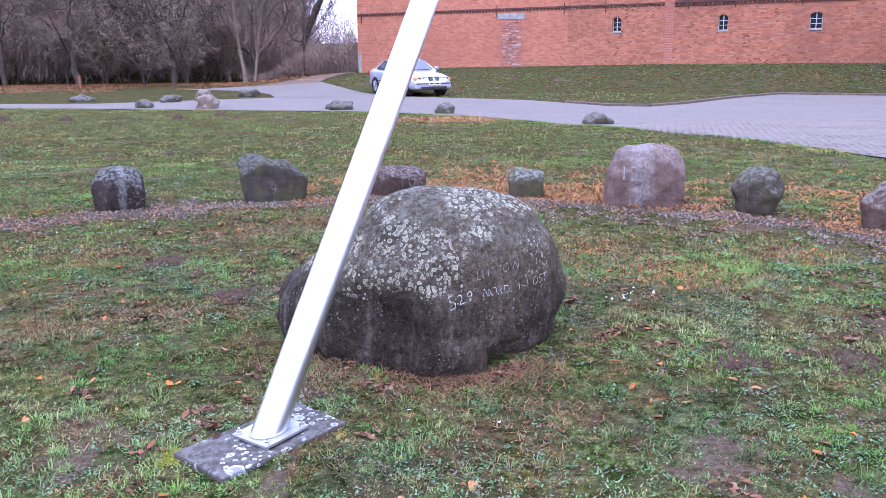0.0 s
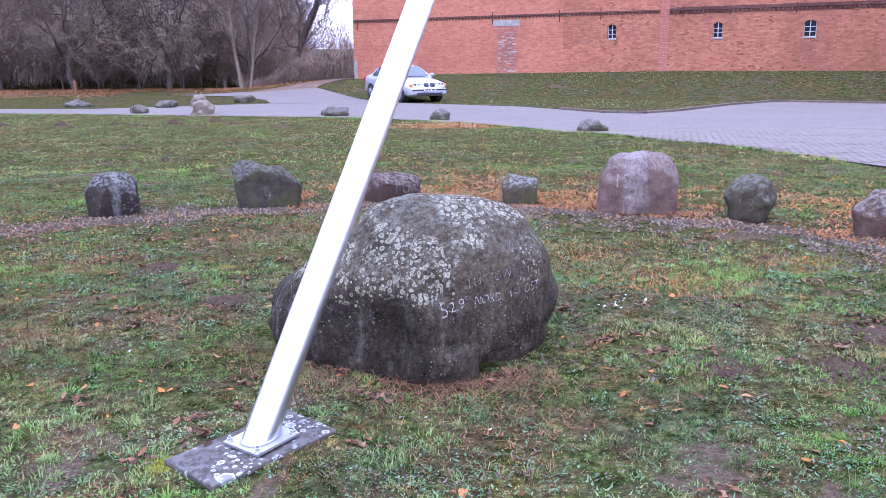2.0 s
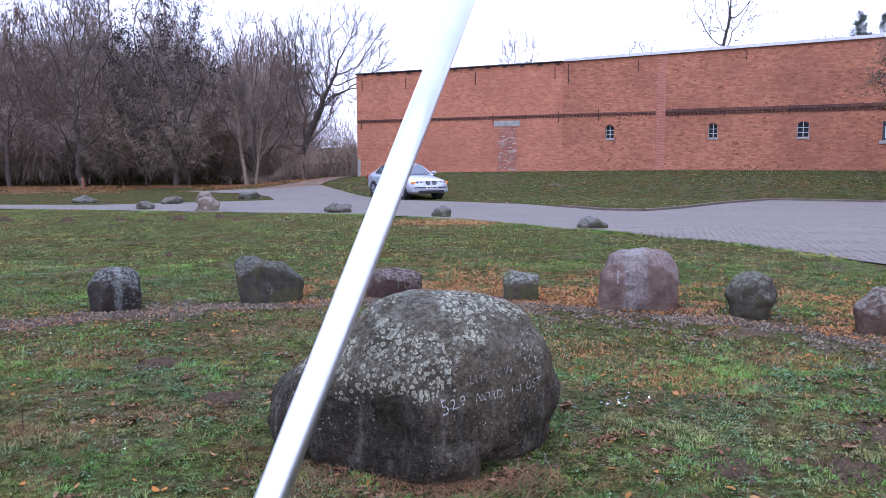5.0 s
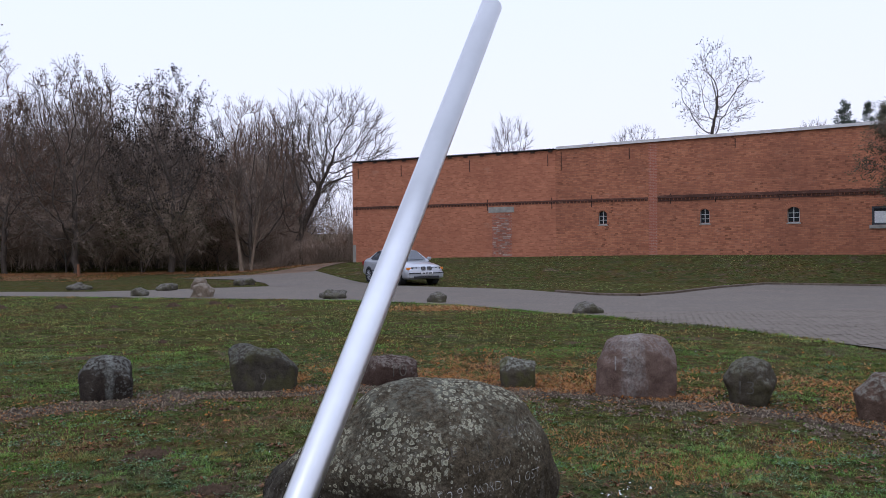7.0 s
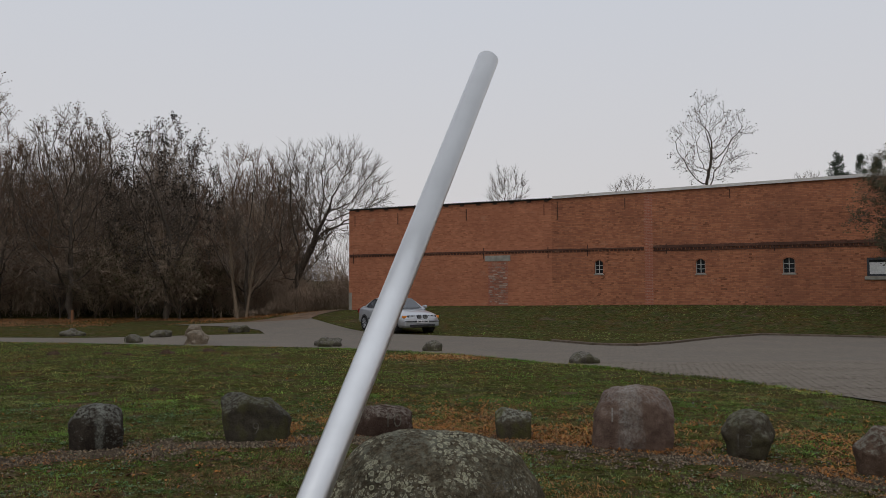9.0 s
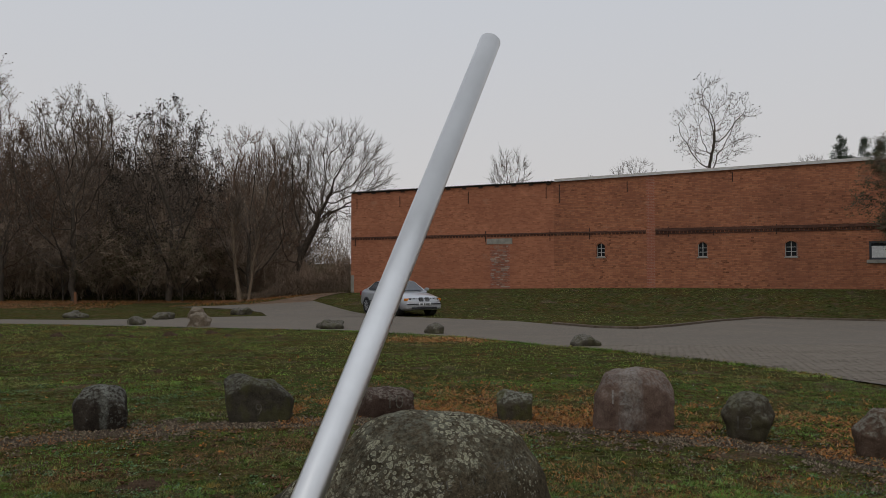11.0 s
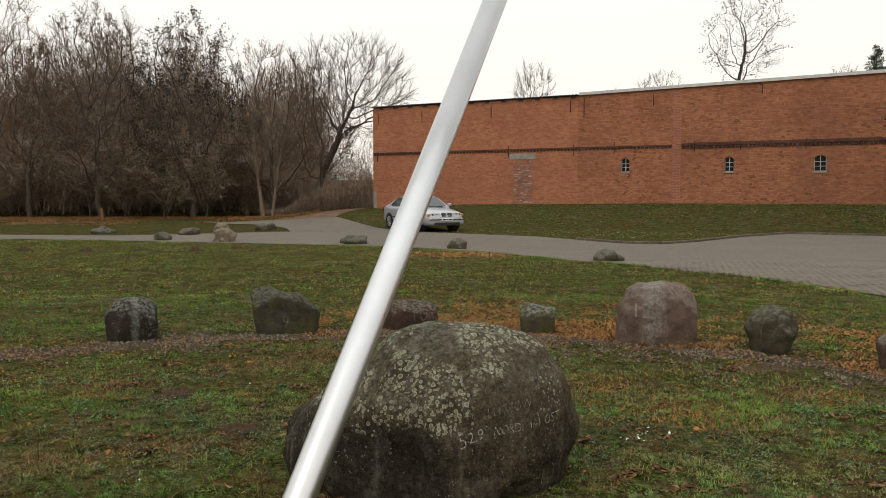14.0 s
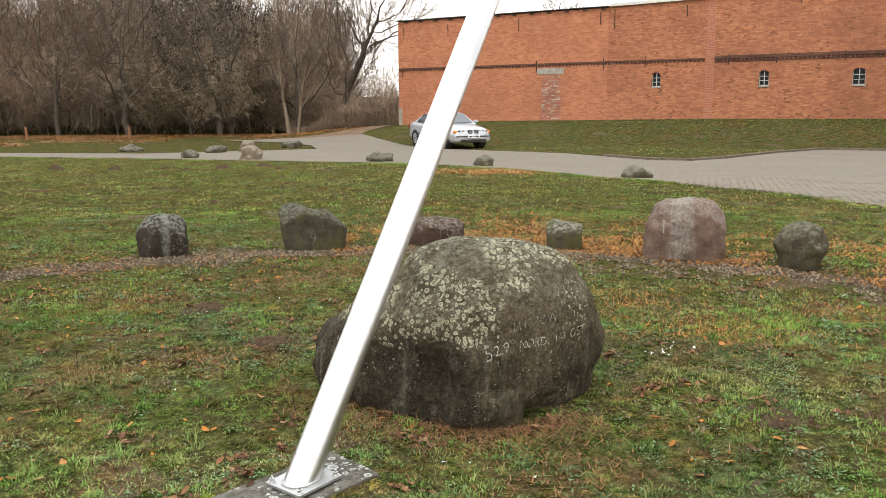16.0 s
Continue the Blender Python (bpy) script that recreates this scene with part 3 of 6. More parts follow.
def shaped(subdiv, form):
    """A closed stone: every direction of a ball is given its place by form."""
    bm = bmesh.new()
    bmesh.ops.create_icosphere(bm, subdivisions=subdiv, radius=1.0)
    for v in bm.verts:
        v.co = form(v.co.normalized())
    bm.normal_update()
    if bm.calc_volume(signed=True) < 0:
        bmesh.ops.reverse_faces(bm, faces=bm.faces)
    return bm


def super_point(d, a, b, c, e, ez):
    """The direction d pushed out to a rounded box with half sizes a, b, c."""
    x, y, z = abs(d.x) / a, abs(d.y) / b, abs(d.z) / c
    k = (max(1e-9, x ** e + y ** e) ** (ez / e) + z ** ez) ** (-1 / ez)
    return d * k


BOULDER_C = Vector((-0.05, 4.45, 0.0))
E1, E2 = Vector((-0.845, 0.535, 0)), Vector((0.757, 0.653, 0))


def boulder_form(d):
    upper = d.z > 0
    low = ease(0.30, -0.15, d.z) * ease(0.85, 0.35, abs(E1.x * d.x + E2.x * d.y))
    half = 0.62 - 0.035 * low
    p = super_point(d, half, half, 0.62 if upper else 0.40, 2.8 + 1.7 * low, 2.05 if upper else 4.6)
    z = p.z + 0.28
    q = E1 * p.x + E2 * p.y
    q.z = z
    q.x += 0.05 * max(0, z - 0.4) / 0.5
    if q.x < -0.2 and z > 0.3:
        q.x += (z - 0.3) * 0.35 * ease(-0.2, -0.7, q.x)
    # a lobe low on the far left, a blunt edge at the front
    q += Vector((-0.15, 0.03, 0.02)) * math.exp(-((q.x + 0.72) / 0.20) ** 2 - ((z - 0.17) / 0.24) ** 2)
    q += Vector((-0.01, -0.055, 0.02)) * math.exp(-((q.x + 0.02) / 0.085) ** 2 - ((z - 0.22) / 0.28) ** 2) * (q.y < 0)
    front = ease(0.05, 0.45, -p.y) * ease(0.06, -0.10, q.x)
    # the shoulder over the sunken dark face, with an upright hollow in it
    q -= E2 * 0.020 * math.exp(-((z - 0.50) / 0.08) ** 2) * front
    q += E2 * 0.030 * math.exp(-((z - 0.25) / 0.15) ** 2) * front
    q += E2 * 0.045 * math.exp(-((q.x + 0.17) / 0.06) ** 2 - ((z - 0.16) / 0.2) ** 2) * front
    # the lettered face ends below in a block, a step and a hollow
    side = ease(0.05, 0.45, -p.x) * ease(-0.05, 0.07, q.x)
    q += E1 * 0.03 * ease(0.24, 0.08, z) * side * ease(0.30, 0.42, q.x)
    q -= E1 * 0.035 * math.exp(-((q.x - 0.17) / 0.11) ** 2) * ease(0.20, 0.13, z) * side
    q += E1 * 0.10 * math.exp(-((q.x - 0.40) / 0.07) ** 2) * ease(0.12, 0.05, z) * side
    n = 0.045 * noise.noise(q * 2.1) + 0.020 * noise.noise(q * 5.2) + 0.008 * noise.noise(q * 13) + 0.004 * noise.noise(q * 30)
    n += (0.022 * noise.noise(q * 7 + Vector((5, 1, 2))) + 0.010 * noise.noise(q * 19)) * ease(0.50, 0.26, z)
    q += q.normalized() * n
    q.z = max(q.z, -0.06)
    return q


def carve(text, root_ob, start, end, height, normal, material, name, depth=0.004, shear=0.0):
    """Letters laid onto a stone's surface along a line from start to end, in the stone's own axes."""
    from mathutils.bvhtree import BVHTree
    curve = bpy.data.curves.new("letters", "FONT")
    curve.body, curve.size, curve.shear, curve.resolution_u = text, 1.0, shear, 3
    curve.offset = -0.014
    tmp = new("letters", curve)
    me = bpy.data.meshes.new_from_object(tmp.evaluated_get(bpy.context.evaluated_depsgraph_get()))
    bpy.data.objects.remove(tmp)
    bm = bmesh.new()
    bm.from_mesh(me)
    bpy.data.meshes.remove(me)
    n = Vector(normal).normalized()
    right = Vector(end) - Vector(start)
    right -= n * right.dot(n)
    wide = max(v.co.x for v in bm.verts) - min(v.co.x for v in bm.verts)
    sx = right.length / wide
    right.normalize()
    up = n.cross(right)
    x0 = min(v.co.x for v in bm.verts)
    for v in bm.verts:
        v.co = Vector(((v.co.x - x0) * sx, v.co.y * height / 0.7, 0))
    for _ in range(2):
        bmesh.ops.subdivide_edges(bm, edges=[e for e in bm.edges if e.calc_length() > 0.015], cuts=1)
    bmesh.ops.subdivide_edges(bm, edges=[e for e in bm.edges if e.calc_length() > 0.012], cuts=1)
    bmesh.ops.triangulate(bm, faces=bm.faces)
    src = bmesh.new()
    src.from_mesh(root_ob.data)
    tree = BVHTree.FromBMesh(src)
    for v in bm.verts:
        wob = 0.0015 * noise.noise(v.co * 40)
        p = Vector(start) + right * (v.co.x + wob) + up * (v.co.y + wob) + n * 0.5
        hit, nor, _, _ = tree.ray_cast(p, -n)
        nor = -nor if hit and nor.dot(n) < 0 else nor
        v.co = (hit + nor * depth) if hit else Vector(start) - n * 0.05
    src.free()
    return tagged(part(name, bm, material, root_ob), kind="stuff")


def worn_paint(name, colour, share):
    """Old paint in cut letters, half weathered away to the bare stone."""
    m = Mat(name, 0.95, 0, 0.05)
    m.colour(m.mix(m.ramp(m.noise(55, 5, 0.75), (0.5 - share, 0.0), (0.62 - share, 1.0)), (0.062, 0.052, 0.036), colour))
    return m.m


CHALK = worn_paint("worn_white_paint", (0.40, 0.39, 0.345), 0.10)
CHALK_WORN = worn_paint("faint_white_paint", (0.24, 0.23, 0.20), 0.06)
CHALK_DIM = plain("faded_carving", (0.125, 0.114, 0.092), 0.95, var=0.5, scale=40)
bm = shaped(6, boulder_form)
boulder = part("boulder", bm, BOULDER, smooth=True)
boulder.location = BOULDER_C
tagged(boulder, "large rounded grey boulder with lichen and carved lettering", "boulder")
LINES = ((CHALK_DIM, "ZE", (0.113, -0.513, 0.576), (0.198, -0.472, 0.583), 0.052), (CHALK_DIM, "ZEIT", (0.401, -0.340, 0.634), (0.590, -0.150, 0.626), 0.050),
         (CHALK_WORN, "LÜTZOW", (0.244, -0.488, 0.484), (0.484, -0.333, 0.506), 0.050), (CHALK, "5", (0.111, -0.587, 0.350), (0.145, -0.566, 0.362), 0.078), (CHALK, "2.9°", (0.152, -0.560, 0.372), (0.250, -0.500, 0.392), 0.055),
         (CHALK, "NORD.", (0.272, -0.486, 0.392), (0.426, -0.387, 0.388), 0.046), (CHALK, "OST", (0.553, -0.261, 0.387), (0.640, -0.190, 0.397), 0.050))
for mat_l, words, p0, p1, tall in LINES:
    carve(words, boulder, p0, p1, tall, (0.45, -0.80, 0.30), mat_l, "inscription", 0.0015, 0.12)
# worn strokes that cannot be read
for p0, p1, strokes, mat_l in ((Vector((0.236, -0.459, 0.585)), Vector((0.385, -0.372, 0.598)), 5, CHALK_DIM), (Vector((0.470, -0.357, 0.393)), Vector((0.535, -0.280, 0.390)), 3, CHALK)):
    for i in range(strokes):
        a = p0.lerp(p1, i / strokes)
        carve("-" if i % 2 else "I", boulder, a, p0.lerp(p1, (i + (0.7 if i % 2 else 0.15)) / strokes), 0.042, (0.45, -0.80, 0.30), mat_l, "inscription", 0.0015)


# ---- hour stones ----
def outline_reach(corners, mid):
    """How far a stone's front outline lies from mid, by angle, with softened corners."""
    ring = [Vector(c) for c in corners]
    foot = [Vector((ring[-1].x * 1.02, -0.12)), Vector((ring[0].x * 1.02, -0.12))]
    ring += foot
    out = []
    for i in range(120):
        d = Vector((math.cos(2 * math.pi * i / 120), math.sin(2 * math.pi * i / 120)))
        best = 0.05
        for a, b in zip(ring, ring[1:] + ring[:1]):
            e, w = b - a, a - mid
            det = d.x * -e.y + d.y * e.x
            if abs(det) > 1e-9:
                k, f = (w.x * -e.y + w.y * e.x) / det, (d.x * w.y - d.y * w.x) / det
                if k > 0 and -1e-6 <= f <= 1 + 1e-6:
                    best = max(best, k)
        out.append(best)
    for _ in range(1):
        out = [0.25 * out[i - 1] + 0.5 * out[i] + 0.25 * out[(i + 1) % 120] for i in range(120)]
    return out


def hour_stone(x, y, corners, dep, seed, dark, light, label="", lichen=0.5, tint=(0.30, 0.31, 0.26), digits=None, moss=0.0, streak=None, blunt=3.2, rugged=1.0, lean=0.0, discs=0.0):
    """A set field stone; corners give its front as it faces the sundial, from foot to foot."""
    tall = max(c[1] for c in corners)
    wide = max(c[0] for c in corners) - min(c[0] for c in corners)
    mid = Vector((0.0, tall * 0.42))
    reach = outline_reach(corners, mid)
    rnd = random.Random(seed * 17)
    chips = []
    for _ in range(5):
        n = Vector((rnd.uniform(-1, 1), rnd.uniform(-1, -0.3), rnd.uniform(-0.1, 1))).normalized()
        chips.append((n, math.sqrt((n.x * wide / 2) ** 2 + (n.y * dep / 2) ** 2 + (n.z * tall * 0.55) ** 2) * rnd.uniform(0.90, 1.06)))
    shift = Vector((seed * 3.1, seed * 1.7, seed))

    def form(d):
        s = max(1e-6, math.hypot(d.x, d.z))
        a = (math.atan2(d.z, d.x) / (2 * math.pi) % 1.0) * 120
        i, f = int(a) % 120, a - int(a)
        r = reach[i] * (1 - f) + reach[(i + 1) % 120] * f
        k = ((s / r) ** blunt + (abs(d.y) / (dep / 2)) ** blunt) ** (-1 / blunt)
        q = d * k
        for n, dist in chips:
            over = q.dot(n) - dist
            if over > 0:
                q = q - n * over * 0.7
        q += q.normalized() * (0.024 * noise.noise(q * 4 + shift) + 0.016 * noise.noise(q * 10 + shift) + 0.007 * noise.noise(q * 27 + shift)) * (wide / 0.6) * rugged
        q.z += mid.y
        q.y += lean * q.z
        q.z = max(q.z, -0.07)
        return q
    m = rock_material("hour_stone_rock", dark, light, lichen, tint, streak, moss=moss)
    if discs:
        add_discs(m, ((26.0, 0.24), (45.0, 0.22)), tint, discs, (5.0, 0.46, 0.54), 0.6)
    ob = part("hour_stone", shaped(5, form), m.m, smooth=True)
    ob.location = (x, y, ground_z(x, y))
    ob.rotation_euler.z = math.atan2(-x, y)
    tagged(ob, label, "stone", "hour stones of the sundial")
    if digits:
        text, dx, dz, size, mat_d = digits
        w = size * 0.36 * len(text)
        carve(text, ob, (dx - w / 2, -dep / 2, dz - size * 0.35), (dx + w / 2, -dep / 2, dz - size * 0.35), size * 0.7, (0, -1, 0.12), mat_d, "number", 0.004)
    return ob


DIGIT = plain("carved_digit", (0.088, 0.077, 0.061), 0.95, var=0.6, scale=30)
DIGIT_PALE = plain("carved_digit_pale", (0.21, 0.19, 0.168), 0.95, var=0.4, scale=26)
DIGIT_DARK = plain("carved_digit_shadowed", (0.080, 0.072, 0.058), 0.95, var=0.3, scale=30)
hour_stone(-5.05, 7.52, [(-0.24, 0), (-0.25, 0.25), (-0.1, 0.43), (0.14, 0.42), (0.25, 0.2), (0.24, 0)], 0.45, 1, (0.082, 0.044, 0.029), (0.164, 0.096, 0.066), label="reddish field stone beside the gravel ring", blunt=2.6)
hour_stone(-3.58, 8.78, [(-0.26, 0), (-0.27, 0.26), (-0.18, 0.39), (-0.03, 0.455), (0.16, 0.43), (0.25, 0.34), (0.26, 0)], 0.45, 2, (0.017, 0.013, 0.011), (0.050, 0.041, 0.031), label="dark squat stone with pale lichen streak",
           lichen=0.35, tint=(0.27, 0.28, 0.24), streak=(0.03, 0.06, 0.42), blunt=5.0, rugged=1.0, discs=0.25)
hour_stone(-1.95, 9.16, [(-0.32, 0), (-0.40, 0.46), (-0.31, 0.515), (-0.17, 0.52), (-0.03, 0.455), (0.16, 0.44), (0.41, 0.21), (0.36, 0)], 0.34, 3, (0.026, 0.022, 0.016), (0.060, 0.052, 0.039), label="flat grey stone slab with carved nine",
           lichen=0.2, digits=("9", 0.0, 0.15, 0.2, DIGIT), moss=0.35, blunt=9.0, rugged=0.55, lean=0.12)
hour_stone(-0.50, 9.38, [(-0.33, 0), (-0.34, 0.22), (-0.25, 0.32), (0.0, 0.335), (0.20, 0.32), (0.31, 0.25), (0.32, 0)], 0.4, 4, (0.032, 0.020, 0.015), (0.072, 0.048, 0.037), label="low dark red stone with carved ten",
           lichen=0.4, tint=(0.26, 0.235, 0.20), digits=("10", 0.10, 0.20, 0.22, DIGIT), blunt=4.5, rugged=0.8)
hour_stone(0.95, 9.12, [(-0.18, 0), (-0.21, 0.27), (-0.13, 0.335), (0.02, 0.30), (0.21, 0.265), (0.20, 0)], 0.34, 5, (0.040, 0.034, 0.024), (0.084, 0.072, 0.051), label="small mossy block of stone in the grass",
           lichen=0.5, moss=0.6, blunt=6.0, rugged=0.8)
hour_stone(2.18, 8.62, [(-0.43, 0), (-0.39, 0.36), (-0.29, 0.55), (-0.16, 0.61), (0.06, 0.635), (0.30, 0.605), (0.41, 0.53), (0.43, 0.3), (0.40, 0)], 0.6, 16, (0.078, 0.050, 0.039), (0.161, 0.112, 0.086), label="large pinkish granite stone with carved twelve",
           lichen=0.28, tint=(0.30, 0.29, 0.265), streak=(-0.04, 0.15, 0.55), digits=("12", -0.13, 0.36, 0.22, DIGIT_PALE), blunt=4.2, rugged=0.8)
hour_stone(3.22, 8.10, [(-0.18, 0), (-0.265, 0.24), (-0.16, 0.42), (0.02, 0.47), (0.19, 0.41), (0.265, 0.25), (0.16, 0)], 0.45, 7, (0.035, 0.029, 0.020), (0.078, 0.066, 0.047), label="rounded olive brown stone with carved thirteen",
           lichen=0.22, digits=("13", -0.03, 0.19, 0.19, DIGIT_DARK), moss=0.2, blunt=2.8)
hour_stone(4.18, 7.28, [(-0.26, 0), (-0.28, 0.24), (-0.12, 0.42), (0.12, 0.42), (0.28, 0.25), (0.26, 0)], 0.5, 8, (0.049, 0.032, 0.022), (0.107, 0.072, 0.052), label="brown rounded stone at the gravel ring", lichen=0.4, blunt=2.8)


# ---- stones along the road ----
ROADSIDE = rock_material("roadside_stone", (0.046, 0.040, 0.031), (0.105, 0.092, 0.072), 0.3, (0.33, 0.32, 0.28), moss=0.3).m
ROADSIDE_PALE = rock_material("roadside_stone_pale", (0.10, 0.077, 0.053), (0.20, 0.158, 0.115), 0.25, (0.36, 0.35, 0.31)).m


def roadside_stone(x, y, w, h, seed, material, label, dep=None):
    dep = dep or w * 0.7

    def form(d):
        p = super_point(d, w / 2, dep / 2, h * 0.75, 2.6, 2.4)
        q = Vector((p.x, p.y, p.z + h * 0.25))
        f = Vector((seed * 7.3, seed * 2.9, seed))
        q += q.normalized() * (0.17 * noise.noise(q * 3.2 + f) + 0.09 * noise.noise(q * 8 + f)) * w
        q.z = max(q.z, -0.1)
        return q
    ob = part("roadside_stone", shaped(4, form), material, smooth=True)
    ob.location = (x, y, ground_z(x, y))
    ob.rotation_euler.z = seed * 0.7
    return tagged(ob, label, "stone", "stones along the road")


roadside_stone(-13.9, 31.7, 0.86, 0.20, 1, ROADSIDE, "flat grey stone on the far verge", 0.6)
roadside_stone(-10.1, 30.4, 0.85, 0.24, 2, ROADSIDE, "low grey stone on the far verge")
roadside_stone(-10.0, 27.4, 0.72, 0.26, 3, ROADSIDE, "low grey stone at the road edge")
roadside_stone(-7.6, 26.4, 0.74, 0.42, 4, ROADSIDE_PALE, "pale brown stone standing at the road edge")
roadside_stone(-9.0, 30.9, 0.70, 0.48, 5, ROADSIDE_PALE, "pale stone on the grass tongue")
roadside_stone(-8.0, 33.9, 0.86, 0.30, 6, ROADSIDE, "dark stone at the tip of grass")
roadside_stone(-3.2, 25.3, 1.10, 0.27, 7, ROADSIDE, "flat mossy stone at the road edge")
roadside_stone(0.0, 22.9, 0.56, 0.28, 8, ROADSIDE, "small mossy block at the road edge")
roadside_stone(3.5, 18.45, 0.70, 0.24, 9, ROADSIDE, "low mossy stone at the road edge")


# ---- barn ----
BRICK_L = brick_material("brick_orange", (0.43, 0.175, 0.098), (0.29, 0.115, 0.066), (0.35, 0.165, 0.10), (0.28, 0.11, 0.065))
BRICK_R = brick_material("brick_weathered", (0.40, 0.165, 0.088), (0.27, 0.105, 0.060), (0.22, 0.115, 0.078), (0.18, 0.078, 0.050), 0.8)
BRICK_P = brick_material("brick_repair", (0.35, 0.13, 0.078), (0.28, 0.10, 0.065), (0.36, 0.26, 0.20), (0.27, 0.11, 0.075))
BRICK_D = brick_material("brick_sooty", (0.125, 0.060, 0.043), (0.085, 0.042, 0.032), (0.10, 0.070, 0.052), (0.055, 0.032, 0.026))
CONCRETE = plain("lintel_concrete", (0.27, 0.255, 0.22), 0.95, var=0.2, scale=5)
IRON = plain("rusty_iron", (0.045, 0.030, 0.025), 0.9, var=0.4)
SHEET = plain("fibre_cement", (0.11, 0.105, 0.10), 0.9, var=0.3)
VERGE = plain("light_metal_verge", (0.52, 0.50, 0.47), 0.5, 0.2, 0.15)
WHITE = plain("grey_white_window_paint", (0.40, 0.40, 0.38), 0.6, var=0.2)
DARKWOOD = plain("dark_window_frame", (0.045, 0.05, 0.058), 0.6)
GLASS = Mat("window_glass", 0.12, 0, 0.35).colour((0.02, 0.022, 0.024)).m
CURTAIN = plain("net_curtain", (0.55, 0.55, 0.54), 0.9, var=0.15, scale=14)
RAFTER = plain("rafter_wood", (0.05, 0.038, 0.03), 0.9)


def pierced(x0, x1, z0, z1, thick, holes, top=lambda x: 0.0):
    """An upright wall with rectangular openings cut right through it."""
    bm = bmesh.new()
    xs = sorted({x0, x1, *[h[0] for h in holes], *[h[1] for h in holes]})
    zs = sorted({z0, z1, *[h[2] for h in holes], *[h[3] for h in holes]})

    def at(x, y, z):
        return bm.verts.new((x, y, z + (top(x) if z == z1 else 0.0)))
    for a, b in zip(xs, xs[1:]):
        for c, d in zip(zs, zs[1:]):
            if any(h[0] <= a and b <= h[1] and h[2] <= c and d <= h[3] for h in holes):
                continue
            bm.faces.new((at(a, 0, c), at(b, 0, c), at(b, 0, d), at(a, 0, d)))
            bm.faces.new((at(b, thick, c), at(a, thick, c), at(a, thick, d), at(b, thick, d)))
    for a, b, c, d in holes:
        bm.faces.new((at(a, 0, c), at(a, 0, d), at(a, thick, d), at(a, thick, c)))
        bm.faces.new((at(b, 0, d), at(b, 0, c), at(b, thick, c), at(b, thick, d)))
        bm.faces.new((at(a, 0, c), at(a, thick, c), at(b, thick, c), at(b, 0, c)))
        bm.faces.new((at(a, 0, d), at(b, 0, d), at(b, thick, d), at(a, thick, d)))
    bm.faces.new((at(x0, 0, z1), at(x1, 0, z1), at(x1, thick, z1), at(x0, thick, z1)))
    bm.faces.new((at(x0, 0, z0), at(x0, 0, z1), at(x0, thick, z1), at(x0, thick, z0)))
    bm.faces.new((at(x1, 0, z1), at(x1, 0, z0), at(x1, thick, z0), at(x1, thick, z1)))
    bmesh.ops.remove_doubles(bm, verts=bm.verts, dist=1e-4)
    return bm


def arched_window(barn, x0, x1, z0, z1):
    """Small stable window: stone sill, white bars, segmental brick arch."""
    w = x1 - x0
    rise = 0.13
    win = part("window", arch_fill(x0, x1, z1, rise), BRICK_R, barn, "small arched window with white glazing bars")
    bm = bmesh.new()
    box(bm, x0, x0 + 0.03, 0.10, 0.15, z0, z1 - rise * 0.6)
    box(bm, x1 - 0.03, x1, 0.10, 0.15, z0, z1 - rise * 0.6)
    box(bm, x0, x1, 0.10, 0.15, z0, z0 + 0.035)
    part("frame", bm, WHITE, win)
    c = (x0 + x1) / 2
    boxed("glazing_bar", (c - 0.016, c + 0.016, 0.095, 0.145, z0 + 0.05, z1), WHITE, win)
    for f in (0.33, 0.62):
        z = z0 + (z1 - z0) * f
        boxed("glazing_bar", (x0 + 0.045, x1 - 0.045, 0.098, 0.142, z - 0.013, z + 0.013), WHITE, win)
    for i in range(2):
        a, b = (x0 + 0.045, c - 0.02) if i == 0 else (c + 0.02, x1 - 0.045)
        boxed("pane", (a, b, 0.118, 0.124, z0 + 0.05, z1), GLASS, win)
    boxed("sill", (x0 - 0.04, x1 + 0.04, -0.03, 0.10, z0 - 0.06, z0 - 0.003), CONCRETE, win, 0.006)
    n = 9
    cx, half = c, w / 2
    for i in range(n):
        a = math.pi * (0.18 + 0.64 * (i + 0.5) / n)
        bm = bmesh.new()
        box(bm, -0.032, 0.032, -0.008, 0.1, 0.0, 0.22, 0.004)
        ob = part("arch_brick", bm, BRICK_R, win)
        r = half / math.cos(math.pi * 0.18)
        ob.matrix_local = Matrix.Translation((cx + r * math.cos(a), 0, z1 - rise - r * math.sin(math.pi * 0.18) + r * math.sin(a) + 0.06)) @ Matrix.Rotation(math.pi / 2 - a, 4, "Y")


def arch_fill(x0, x1, z1, rise):
    bm = bmesh.new()
    n, y0, y1 = 12, 0.002, 0.3
    c, half = (x0 + x1) / 2, (x1 - x0) / 2
    for i in range(n):
        xa, xb = x0 + (x1 - x0) * i / n, x0 + (x1 - x0) * (i + 1) / n
        za, zb = (z1 - rise * ((x - c) / half) ** 2 for x in (xa, xb))
        q = [bm.verts.new(v) for v in ((xa, y0, za), (xb, y0, zb), (xb, y0, z1), (xa, y0, z1), (xa, y1, za), (xb, y1, zb), (xb, y1, z1), (xa, y1, z1))]
        bm.faces.new((q[0], q[1], q[2], q[3]))
        bm.faces.new((q[0], q[4], q[5], q[1]))
    bmesh.ops.remove_doubles(bm, verts=bm.verts, dist=1e-4)
    return bm


